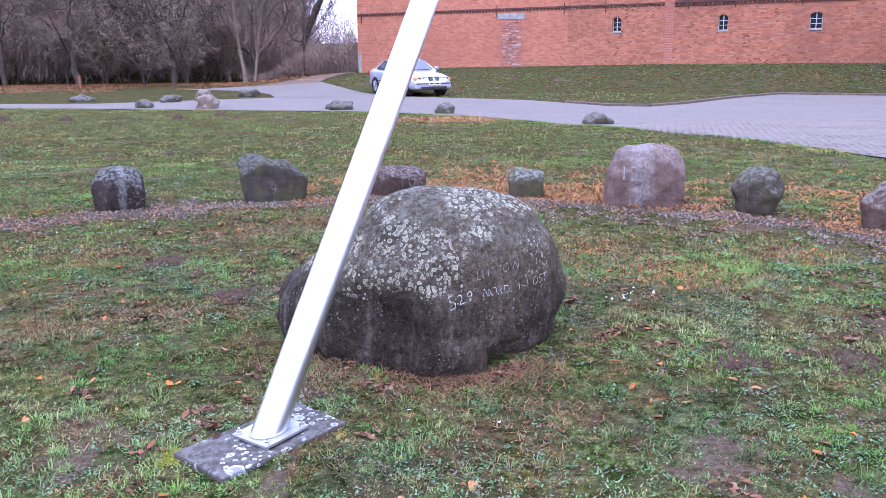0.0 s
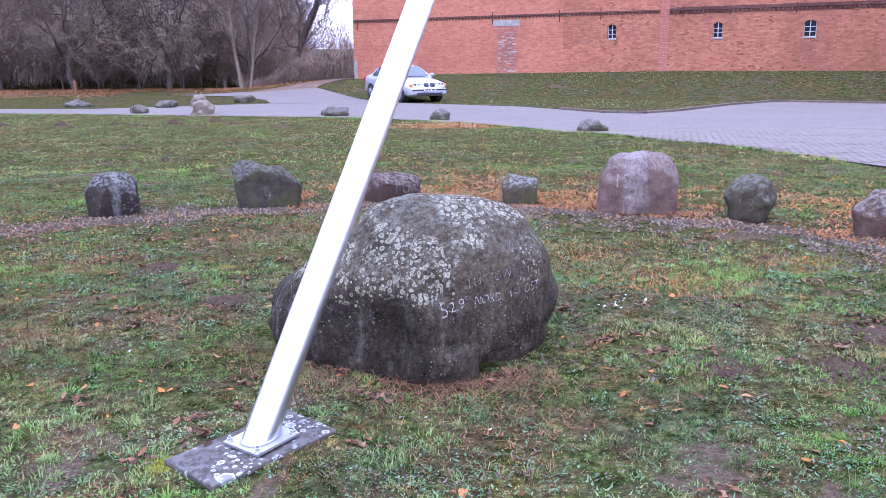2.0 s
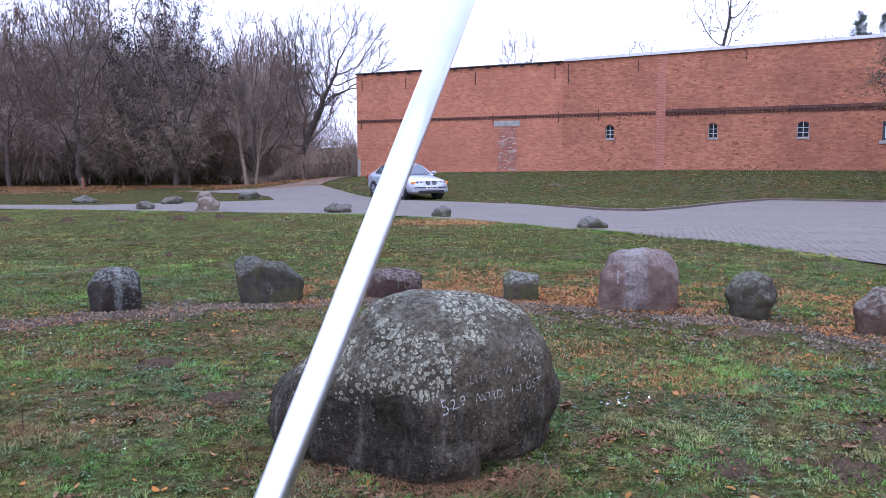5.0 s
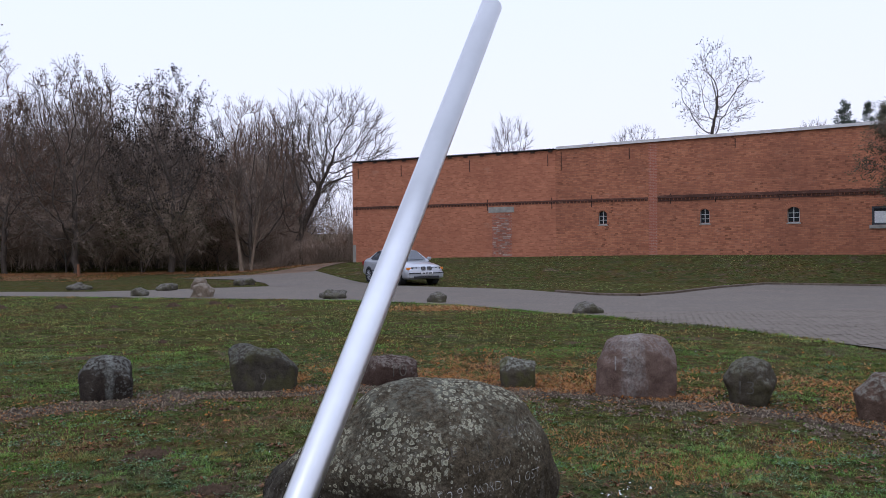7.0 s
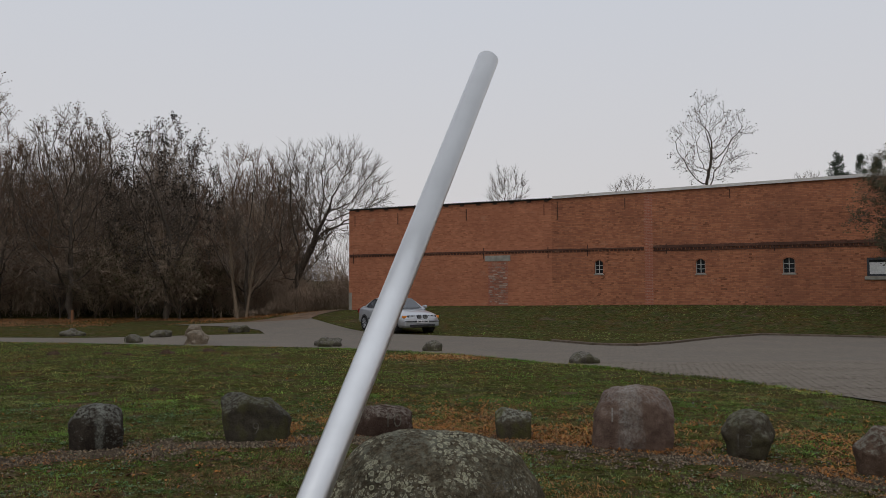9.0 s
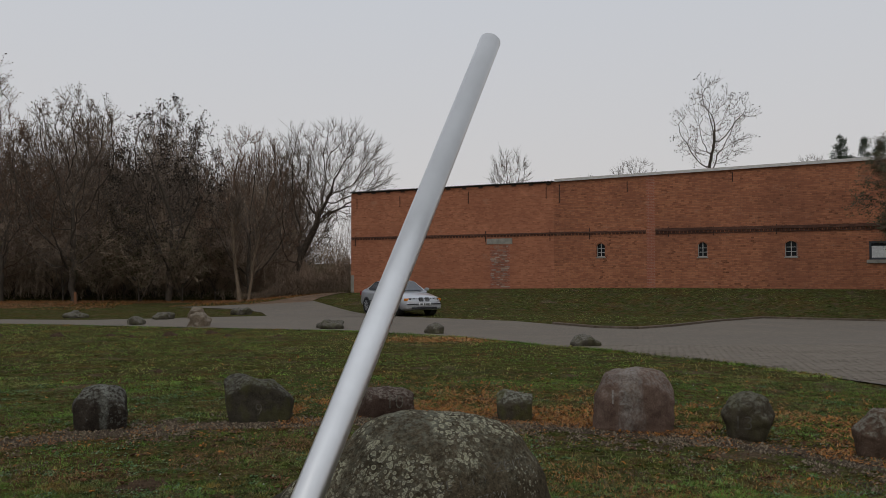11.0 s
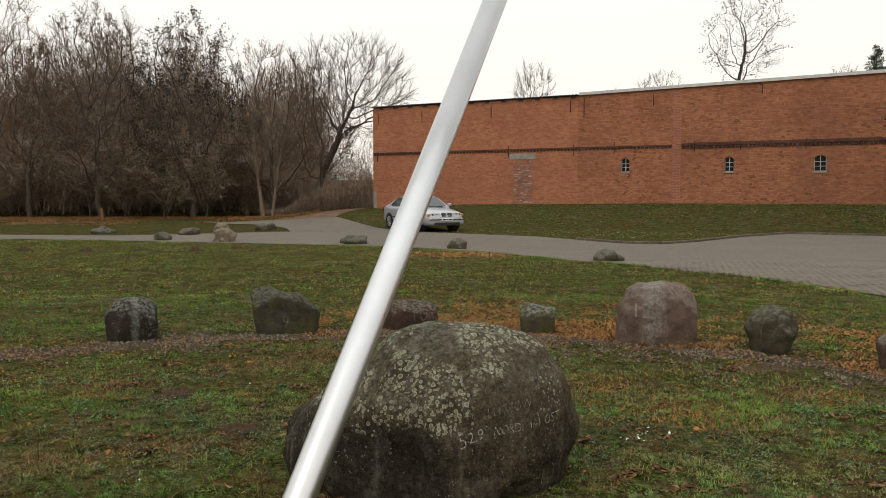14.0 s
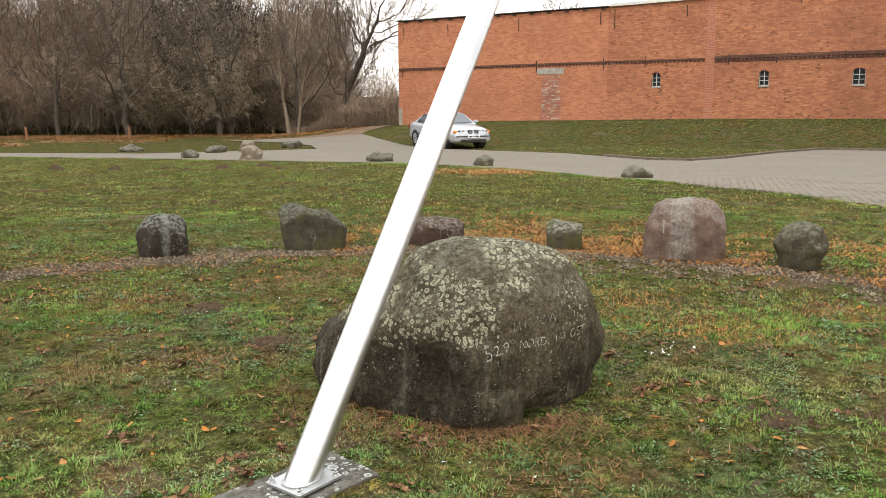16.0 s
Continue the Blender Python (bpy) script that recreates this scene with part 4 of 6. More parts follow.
def barn():
    root = thing("barn", "long old red brick barn with small arched windows", "barn",
                 m=Matrix.Translation((WALL_A.x, WALL_A.y, 0.11)) @ Matrix.Rotation(math.atan2(WALL_U.y, WALL_U.x), 4, "Z"))
    seam = 12.62

    def top_r(x):
        return 0.013 * (x - seam)
    wins = [(14.90, 15.34, 2.28, 2.97), (19.88, 20.32, 2.24, 2.94), (23.74, 24.26, 2.21, 2.93), (27.15, 28.45, 2.05, 2.86)]
    part("front_wall", pierced(0, seam, -0.6, 6.18, 0.45, []), BRICK_L, root, "orange brick front wall")
    part("front_wall", pierced(seam, 44.0, -0.6, 6.26, 0.45, wins, top_r), BRICK_R, root, "darker weathered brick front wall")
    boxed("end_wall", (0, 0.4, 0.45, 9.0, -0.4, 5.9), BRICK_L, root)
    boxed("end_wall", (43.6, 44, 0.45, 9.0, -0.4, 5.9), BRICK_R, root)
    boxed("back_wall", (0.4, 43.6, 8.6, 9.0, -0.4, 5.7), BRICK_R, root)
    boxed("plinth_quoin", (-0.012, 0.20, -0.015, 0.4, -0.3, 1.35), CONCRETE, root, 0.01, "pale rendered corner base")
    for w in wins[:3]:
        arched_window(root, *w)
    x0, x1, z0, z1 = wins[3]
    win = boxed("window", (x0 - 0.1, x1 + 0.1, -0.06, 0.10, z0 - 0.16, z0 - 0.004), CONCRETE, root, 0.01, "dark framed window with stone sill")
    bm = bmesh.new()
    for d in ((x0, x0 + 0.09, 0.02, 0.1, z0, z1), (x1 - 0.09, x1, 0.02, 0.1, z0, z1), (x0, x1, 0.02, 0.1, z0, z0 + 0.08), (x0, x1, 0.02, 0.1, z1 - 0.09, z1)):
        box(bm, *d)
    part("frame", bm, DARKWOOD, win)
    boxed("pane", (x0 + 0.09, x1 - 0.09, 0.07, 0.076, z0 + 0.08, z1 - 0.09), GLASS, win)
    boxed("curtain", (x0 + 0.1, x1 - 0.1, 0.05, 0.055, z0 + 0.09, z0 + 0.6), CURTAIN, win)
    # sawtooth string course
    for a, b, mat_b, deep in ((0.02, seam, BRICK_D, 0.05), (seam, 17.42, BRICK_D, 0.05), (17.88, 44.0, BRICK_D, 0.06)):
        bm = bmesh.new()
        n = int((b - a) / 0.19)
        for i in range(n):
            x = a + (b - a) * (i + 0.5) / n
            v = [bm.verts.new(p) for p in ((x - 0.075, 0.0, 3.42), (x + 0.075, 0.0, 3.42), (x, -deep * 1.3, 3.42), (x - 0.075, 0.0, 3.50), (x + 0.075, 0.0, 3.50), (x, -deep * 1.3, 3.50))]
            for f in ((0, 2, 1), (3, 4, 5), (0, 3, 5, 2), (1, 2, 5, 4)):
                bm.faces.new([v[k] for k in f])
        part("sawtooth_course", bm, mat_b, root)
        h = 0.085 if a < 17.8 else 0.15
        boxed("string_course", (a, b, -deep, 0.0, 3.505, 3.505 + h), mat_b, root, 0.008, "sooty projecting brick course")
        if a > 17.8:
            boxed("string_course", (a, b, -deep * 0.5, 0.0, 3.36, 3.415), mat_b, root, 0.006)
    # wall anchors
    for x, z, l in ((0.42, 5.55, 0.62), (3.35, 5.58, 0.62), (7.70, 5.62, 0.66), (12.22, 5.68, 0.62), (12.95, 5.6, 0.95), (0.30, 3.35, 0.6), (8.74, 3.45, 0.6), (12.42, 3.45, 0.6), (14.55, 3.48, 0.6), (16.5, 5.78, 0.55), (21.5, 6.0, 0.45), (18.5, 3.48, 0.5), (20.6, 3.48, 0.45), (23.4, 3.48, 0.45)):
        boxed("wall_anchor", (x - 0.017, x + 0.017, -0.035, 0.0, z - l / 2, z + l / 2), IRON, root, 0.006)
    boxed("repair_strip", (17.45, 17.85, -0.012, 0.0, 0.3, 6.28), BRICK_P, root, 0.004, "lighter mended brick strip")
    # walled up doorway
    boxed("lintel", (8.80, 10.30, -0.03, 0.0, 3.03, 3.33), CONCRETE, root, 0.01, "grey concrete lintel")
    rnd = random.Random(5)
    infill = boxed("door_infill", (9.0, 10.15, -0.012, 0.0, 0.5, 3.02), BRICK_P, root, 0.004, "roughly walled-up doorway")
    tones = [plain("infill_" + k, c, 0.95, var=0.25, scale=12) for k, c in (("pale", (0.38, 0.28, 0.22)), ("rose", (0.32, 0.17, 0.12)), ("dark", (0.23, 0.125, 0.09)), ("grey", (0.29, 0.21, 0.17)))]
    z = 0.72
    while z < 2.95:
        x = 9.02 + rnd.random() * 0.1
        while x < 9.95:
            l = rnd.uniform(0.12, 0.27)
            if rnd.random() < 0.62:
                bm = bmesh.new()
                box(bm, x, min(10.14, x + l), -0.012 - rnd.uniform(0.004, 0.03), -0.01, z, z + rnd.uniform(0.055, 0.085))
                part("brick", bm, rnd.choice(tones), infill)
            x += l + 0.02
        z += 0.098
    # roof edge
    bm = bmesh.new()
    n = 72 * 6
    rows = []
    for y, dz in ((-0.16, 0.0), (9.3, -0.5)):
        for t in (0.0, 0.012):
            rows.append([bm.verts.new((-0.15 + 12.85 * i / n, y, 6.25 + dz + t + 0.026 * math.sin(2 * math.pi * i / 6))) for i in range(n + 1)])
    for i in range(n):
        for a, b in ((0, 2), (1, 3), (0, 1)):
            bm.faces.new((rows[a][i], rows[a][i + 1], rows[b][i + 1], rows[b][i]))
    bmesh.ops.recalc_face_normals(bm, faces=bm.faces)
    part("roof", bm, SHEET, root, "corrugated fibre cement roof edge")
    for i in range(13):
        boxed("rafter_end", (0.5 + i * 0.98, 0.72 + i * 0.98, -0.10, 0.0, 6.10, 6.19), RAFTER, root)
    bm = bmesh.new()
    for y0, y1, zz in ((-0.12, -0.09, 0.085), (-0.09, 9.3, 0.02)):
        v = [bm.verts.new((x, y, 6.27 + top_r(x) + h - 0.05 * y * (y > 1))) for x in (seam + 0.1, 44.0) for y, h in ((y0, zz), (y0, zz - 0.14 if y0 < -0.1 else zz - 0.02), (y1, zz), (y1, zz - 0.14 if y0 < -0.1 else zz - 0.02))]
        for f in ((0, 4, 5, 1), (2, 3, 7, 6), (0, 2, 6, 4), (1, 5, 7, 3), (0, 1, 3, 2), (4, 6, 7, 5)):
            bm.faces.new([v[k] for k in f])
    bmesh.ops.recalc_face_normals(bm, faces=bm.faces)
    part("roof", bm, VERGE, root, "flat roof with light metal verge")


barn()


# ---- trees ----
def limb(out, p, d, length, r, level, top_level, rnd, lift, spread, counts, sides, first=0.32, reach=1.0):
    n = (6, 5, 4, 3, 2, 2)[level]
    pts = [(p.copy(), r)]
    bend = Vector((rnd.uniform(-1, 1), rnd.uniform(-1, 1), rnd.uniform(-0.4, 0.6))) * (0.055 if level else 0.035)
    for i in range(n):
        d = (d + bend + Vector((rnd.gauss(0, 1), rnd.gauss(0, 1), rnd.gauss(0, 1))) * (0.035 + 0.025 * level) + Vector((0, 0, lift[level]))).normalized()
        p = p + d * (length / n)
        pts.append((p.copy(), r * (1 - (i + 1) / n * (0.72 if level < top_level else 0.9))))
    out.append((level, pts, d.copy()))
    if level >= top_level:
        return
    for k in range(counts[level]):
        f = rnd.uniform(first if level == 0 else 0.22, 1.0)
        i = min(n - 1, int(f * n))
        q = pts[i][0].lerp(pts[i + 1][0], f * n - i)
        rr = pts[i][1] * 0.62
        a = rnd.uniform(0, 2 * math.pi) + k * 2.4
        base = (pts[i + 1][0] - pts[i][0]).normalized()
        o = base.orthogonal().normalized()
        o = o * math.cos(a) + base.cross(o) * math.sin(a)
        th = rnd.uniform(0.55, 1.1) * spread[level]
        c = (base * math.cos(th) + o * math.sin(th)).normalized()
        l = length * (rnd.uniform(0.46, 0.72) if level == 0 else rnd.uniform(0.42, 0.62)) * ((1.15 - 0.5 * f) * reach if level == 0 else 1.0)
        limb(out, q, c, l, max(rr, 0.012), level + 1, top_level, rnd, lift, spread, counts, sides)


def tubes(name, limbs, sides, material, leaves=(), leaf_mat=None, leaf_size=0.1, rnd=None):
    verts, faces, mats = [], [], []
    for level, pts, _ in limbs:
        s = sides[level]
        base = len(verts)
        for k, (p, r) in enumerate(pts):
            d = (pts[min(k + 1, len(pts) - 1)][0] - pts[max(k - 1, 0)][0]).normalized()
            o = d.orthogonal().normalized()
            u = d.cross(o)
            for j in range(s):
                a = 2 * math.pi * j / s
                verts.append(p + (o * math.cos(a) + u * math.sin(a)) * r)
        for k in range(len(pts) - 1):
            for j in range(s if s > 2 else 1):
                a, b = base + k * s + j, base + k * s + (j + 1) % s
                faces.append((a, b, b + s, a + s))
                mats.append(0)
    for p in leaves:
        for _ in range(3):
            c = p + Vector((rnd.gauss(0, 1), rnd.gauss(0, 1), rnd.gauss(0, 1))) * leaf_size * 1.6
            a = Vector((rnd.gauss(0, 1), rnd.gauss(0, 1), rnd.gauss(0, 1))).normalized() * leaf_size
            b = a.orthogonal().normalized() * leaf_size * 0.7
            i = len(verts)
            verts += [c - a, c + b, c + a, c - b]
            faces.append((i, i + 1, i + 2, i + 3))
            mats.append(1)
    me = bpy.data.meshes.new(name)
    me.from_pydata([tuple(v) for v in verts], [], faces)
    me.materials.append(material)
    if leaf_mat:
        me.materials.append(leaf_mat)
        me.polygons.foreach_set("material_index", mats)
    for p in me.polygons:
        p.use_smooth = True
    return me


BARK = bark_material("grey_brown_bark", (0.045, 0.036, 0.029), (0.105, 0.085, 0.067))
BARK_PALE = bark_material("pale_bark", (0.105, 0.076, 0.052), (0.20, 0.150, 0.105))
# paler than TWIG: haze over the undergrowth is put into the colour
BRUSH = plain("hazed_brush_twigs", (0.275, 0.208, 0.152), 0.95, var=0.3, scale=0.8)
TWIG = plain("twigs", (0.120, 0.094, 0.073), 0.95, var=0.3, scale=0.8)
TWIG_RED = plain("reddish_twigs", (0.150, 0.098, 0.068), 0.95, var=0.4, scale=0.8)
DEAD_LEAF = leaf_material("withered_leaves", (0.09, 0.068, 0.052), (0.14, 0.105, 0.077), (0.19, 0.14, 0.10))
CLUMP = leaf_material("dark_seed_clumps", (0.022, 0.018, 0.014), (0.045, 0.036, 0.028), (0.07, 0.056, 0.043))
RUST_LEAF = leaf_material("rusty_leaves", (0.10, 0.058, 0.036), (0.15, 0.088, 0.052), (0.20, 0.125, 0.078))
NEEDLE = leaf_material("needles", (0.04, 0.055, 0.038), (0.065, 0.082, 0.056), (0.09, 0.105, 0.072))
OLIVE = leaf_material("olive_leaves", (0.06, 0.055, 0.03), (0.09, 0.082, 0.045), (0.13, 0.11, 0.06))
SIDES = (7, 5, 3, 2, 2, 2)


def bare_tree(label, x, y, height, trunk_r, seed, counts=(15, 8, 6, 4), spread=(0.9, 0.9, 0.85, 0.8), lift=(0.02, 0.09, 0.07, 0.05, 0.04), lean=(0, 0), leaves=0, leaf_mat=None, leaf_size=0.1, bark=None, twig=None, group="trees of the wood", first=0.32, reach=1.0):
    rnd = random.Random(seed)
    out = []
    limb(out, Vector((0, 0, -0.2)), Vector((lean[0], lean[1], 1)).normalized(), height * 0.72, trunk_r, 0, 4, rnd, lift, spread, counts, SIDES, first, reach)
    root = thing("tree", label, "tree", group)
    root.location = (x, y, ground_z(x, y))
    ob = new("trunk", tubes("trunk", [l for l in out if l[0] < 2], SIDES, bark or BARK))
    ob.parent = root
    fine = [l for l in out if l[0] >= 2]
    spots = []
    if leaves:
        tips = [l[1][-1][0] for l in fine if l[0] >= 3]
        spots = [rnd.choice(tips) for _ in range(leaves)]
    ob = new("crown", tubes("crown", fine, SIDES, twig or TWIG, spots, leaf_mat, leaf_size, rnd))
    ob.parent = root
    return root


def grow(seed, stem, spots, step, reach=1.9, kill=0.55):
    """Branches that grow step by step towards the spots of a crown's space."""
    rs = np.random.default_rng(seed)
    nodes, mother = [np.array(p, float) for p in stem], [-1] + list(range(len(stem) - 1))
    born = [0] * len(nodes)
    first = np.linalg.norm(spots[:, None] - np.array(nodes)[None], axis=2)
    close, who = first.min(1), first.argmin(1)
    for turn in range(90):
        if len(spots) == 0:
            break
        here = np.array(nodes)
        live = close < (reach if turn > 6 else 60.0)
        if not live.any():
            break
        pull = np.zeros_like(here)
        way = spots[live] - here[who[live]]
        np.add.at(pull, who[live], way / np.linalg.norm(way, axis=1, keepdims=True))
        fresh = []
        for i in np.unique(who[live]):
            born[i] += 1
            if born[i] > 4:
                close[who == i] = 99.0
                continue
            d = pull[i] / (np.linalg.norm(pull[i]) + 1e-9) + rs.normal(0, 0.16, 3) + np.array([0, 0, 0.05])
            fresh.append(here[i] + d / np.linalg.norm(d) * step)
            mother.append(int(i))
        if not fresh:
            break
        born += [0] * len(fresh)
        n0 = len(nodes)
        nodes += fresh
        dist = np.linalg.norm(spots[:, None] - np.array(fresh)[None], axis=2)
        better = dist.min(1) < close
        who = np.where(better, dist.argmin(1) + n0, who)
        close = np.where(better, dist.min(1), close)
        keep = close > kill
        spots, close, who = spots[keep], close[keep], who[keep]
    return np.array(nodes), mother


def crown_tree(label, x, y, seed, middle, radius, bottom, top, trunk_r, fork, points=620, step=0.34, base_x=0.0, twigs=3, twig_len=(0.35, 0.8), shell=0.2, bark=None, twig=None, leaves=0, leaf_mat=None, leaf_size=0.1, group="trees of the wood", rise=0.55):
    """A bare tree whose limbs fill a domed crown; middle and base_x are offsets of crown and foot along x."""
    rs, rnd = np.random.default_rng(seed), random.Random(seed)
    v = rs.normal(0, 1, (points, 3))
    v /= np.linalg.norm(v, axis=1, keepdims=True)
    v *= (shell ** 3 + (1 - shell ** 3) * rs.random((points, 1))) ** (1 / 3)
    belly = bottom + (top - bottom) * 0.42
    spots = np.stack([middle + v[:, 0] * radius, v[:, 1] * radius, np.where(v[:, 2] < 0, belly + v[:, 2] * (belly - bottom), belly + v[:, 2] * (top - belly))], 1)
    lumps_ = np.array([noise.noise((p[0] * 0.45 + seed, p[1] * 0.45, p[2] * 0.45)) for p in spots])
    spots = spots[lumps_ > -0.55]
    n = max(3, int(fork / 0.45))
    stem = [(base_x + (middle - base_x) * 0.55 * (i / n) ** 1.3 + 0.05 * rs.normal() * (i > 0), 0.05 * rs.normal() * (i > 0), -0.2 + (fork + 0.2) * i / n) for i in range(n + 1)]
    nodes, mother = grow(seed, stem, spots, step)
    kids = [[] for _ in nodes]
    for i, m in enumerate(mother):
        if m >= 0:
            kids[m].append(i)
    thick = np.zeros(len(nodes))
    for i in range(len(nodes) - 1, -1, -1):
        thick[i] = (sum(thick[k] ** 2.25 for k in kids[i]) or 0.011 ** 2.25) ** (1 / 2.25)
    thick *= (trunk_r / thick[0]) ** np.clip((thick - 0.011) / (thick[0] - 0.011), 0, 1) ** 0.5
    limbs, ends, todo = [], [], [(0, None)]
    while todo:
        i, back = todo.pop()
        run = [] if back is None else [(Vector(nodes[back]), thick[i])]
        while True:
            run.append((Vector(nodes[i]), thick[i]))
            if not kids[i]:
                ends.append((run[-2][0], run[-1][0]))
                break
            nxt = max(kids[i], key=lambda k: thick[k])
            todo += [(k, i) for k in kids[i] if k != nxt]
            if thick[i] < 0.022:
                ends.append((run[-2][0] if len(run) > 1 else run[-1][0] - Vector((0, 0, 0.1)), run[-1][0]))
            i = nxt
        r = run[0][1]
        limbs.append((0 if r > 0.09 else 1 if r > 0.035 else 2, run, None))
    heart = Vector((middle, 0, belly - 0.5))
    fine = []
    for a, b in ends:
        along_d = (b - a).normalized()
        outward = (b - heart).normalized()
        for _ in range(twigs):
            d = (along_d * 0.7 + outward * 0.7 + Vector((rnd.gauss(0, 0.45), rnd.gauss(0, 0.45), rnd.gauss(rise * 0.5, 0.35)))).normalized()
            l = rnd.uniform(*twig_len)
            bend = Vector((rnd.gauss(0, 0.12), rnd.gauss(0, 0.12), 0.12 * rise)) * l
            fine.append((2, [(b, 0.011), (b + d * l * 0.5, 0.0085), (b + d * l + bend, 0.004)], None))
            if rnd.random() < 0.45:
                c = b + d * l * rnd.uniform(0.25, 0.6)
                e = (d + Vector((rnd.gauss(0, 0.6), rnd.gauss(0, 0.6), rnd.gauss(0.15, 0.4)))).normalized()
                fine.append((2, [(c, 0.0075), (c + e * l * 0.5, 0.0035)], None))
    root = thing("tree", label, "tree", group)
    root.location = (x, y, ground_z(x, y))
    ob = new("trunk", tubes("trunk", [l for l in limbs if l[0] < 2], SIDES, bark or BARK))
    ob.parent = root
    where = [rnd.choice(fine)[1][-1][0] for _ in range(leaves)]
    ob = new("crown", tubes("crown", [l for l in limbs if l[0] == 2] + fine, SIDES, twig or TWIG, where, leaf_mat, leaf_size, rnd))
    ob.parent = root
    return root


crown_tree("tall bare tree with rust-brown twigs", -31.0, 50, 11, 0.0, 5.4, 2.5, 18.4, 0.26, 2.4, 760, 0.46, twigs=3, twig=TWIG_RED, leaves=1500, leaf_mat=RUST_LEAF, leaf_size=0.05)
crown_tree("bare spreading alder with dense fine twigs", -20.8, 47, 12, 0.0, 4.0, 1.2, 12.2, 0.20, 1.8, 1150, 0.34, twigs=4, leaves=2600, leaf_mat=DEAD_LEAF, leaf_size=0.05)
crown_tree("alder with dark withered seed clumps", -15.3, 47, 13, 0.0, 3.5, 1.6, 11.7, 0.19, 2.0, 900, 0.34, twigs=3, leaves=1900, leaf_mat=CLUMP, leaf_size=0.062, twig_len=(0.25, 0.55))
crown_tree("bare tree with reddish upright twigs", -10.9, 48, 14, 0.0, 3.3, 0.8, 10.3, 0.15, 1.2, 900, 0.34, twigs=4, twig=TWIG_RED, leaves=600, leaf_mat=DEAD_LEAF, leaf_size=0.045, rise=1.0)
crown_tree("leaning bare tree with wide open crown", -6.1, 52, 15, 0.0, 3.5, 4.4, 10.9, 0.20, 4.4, 760, 0.34, base_x=-3.3, twigs=4, twig_len=(0.5, 1.0), rise=0.5)
crown_tree("slim bare tree with upright branches", -8.3, 49.5, 16, 0.0, 2.2, 1.6, 10.4, 0.11, 1.8, 480, 0.34, twigs=4, rise=1.1, twig_len=(0.5, 1.0))
crown_tree("bare brown tree at the edge of the wood", -25.2, 47.5, 19, 0.0, 3.6, 0.8, 10.8, 0.16, 1.4, 800, 0.36, twigs=4, twig=TWIG_RED, leaves=900, leaf_mat=RUST_LEAF, leaf_size=0.05)
inner = [crown_tree("bare tree deep in the wood", -18.2, 53, 24, 0.0, 3.6, 0.8, 10.2, 0.15, 1.6, 300, 0.46, twigs=2, leaves=300, leaf_mat=DEAD_LEAF, leaf_size=0.06),
         crown_tree("bare reddish tree deep in the wood", -23.0, 54, 25, 0.0, 3.4, 0.8, 10.6, 0.15, 1.4, 300, 0.46, twigs=2, twig=TWIG_RED)]
rw = random.Random(77)
for i in range(18):
    x, y = -48 + 39.5 * (i * 0.618 % 1.0), rw.uniform(53, 72)
    if x > -13:
        y = rw.uniform(58, 74)
    k = rw.uniform(0.82, 1.02) * (y / 58) ** 0.6
    t = copy_thing(inner[i % 2], pose(x, y, ground_z(x, y), 0, 0, rw.uniform(0, 360)))
    t.scale = (k * 1.1, k * 1.1, k)
bare_tree("pale twin trunk leaning apart at the wood's edge", -10.75, 45.0, 6.0, 0.13, 17, counts=(9, 6, 5, 3), spread=(0.5, 0.7, 0.8, 0.8), lean=(-0.10, 0), bark=BARK_PALE)
bare_tree("pale slim tree leaning beside the twin trunk", -10.35, 45.2, 5.6, 0.10, 18, counts=(9, 6, 5, 3), spread=(0.5, 0.7, 0.8, 0.8), lean=(0.16, 0), bark=BARK_PALE)

bush = [bare_tree("leafless brown shrub at the edge of the wood", -19.5, 48.0, 3.6, 0.05, 61, counts=(20, 8, 7, 3), spread=(0.8, 0.9, 0.9, 0.9), twig=BRUSH, first=0.03, group="shrubs of the wood"),
        bare_tree("shrub with a few olive leaves at the wood's edge", -14.6, 47.2, 4.2, 0.05, 62, counts=(20, 8, 7, 3), spread=(0.9, 0.9, 0.9, 0.9), leaves=700, leaf_mat=OLIVE, leaf_size=0.05, twig=BRUSH, first=0.03, group="shrubs of the wood")]
for i in range(18):
    x = -44 + 32.0 * (i + rw.random()) / 18
    y = rw.uniform(46.8, 51) 
    k = rw.uniform(0.7, 1.25)
    copy_thing(bush[i % 2], pose(x, y, ground_z(x, y), 0, 0, rw.uniform(0, 360))).scale = (k * 1.2, k * 1.2, k)
far = "trees behind the barn"
crown_tree("tall bare tree with few withered leaves", 22.2, 64, 21, 0.0, 3.1, 8.6, 16.2, 0.17, 8.4, 420, 0.36, base_x=-1.0, twigs=2, leaves=170, leaf_mat=CLUMP, leaf_size=0.09, group=far, twig_len=(0.4, 0.9), rise=0.8)
crown_tree("thin bare tree behind the barn roof", 7.1, 76, 22, 0.0, 2.0, 8.0, 12.9, 0.12, 7.8, 460, 0.30, twigs=4, group=far, twig_len=(0.4, 0.9), rise=1.3)
b2 = crown_tree("distant bare tree behind the barn", 22.7, 92, 23, 0.0, 3.0, 8.0, 13.9, 0.18, 7.8, 640, 0.36, twigs=4, group=far, rise=1.2)
copy_thing(b2, pose(12.2, 92, 0.3, 0, 0, 70)).scale = (0.86, 0.86, 0.82)
copy_thing(b2, pose(18.6, 95, 0.3, 0, 0, 200)).scale = (0.9, 0.9, 0.9)
copy_thing(b2, pose(43.0, 92, 0.3, 0, 0, 20)).scale = (0.95, 0.95, 1.05)


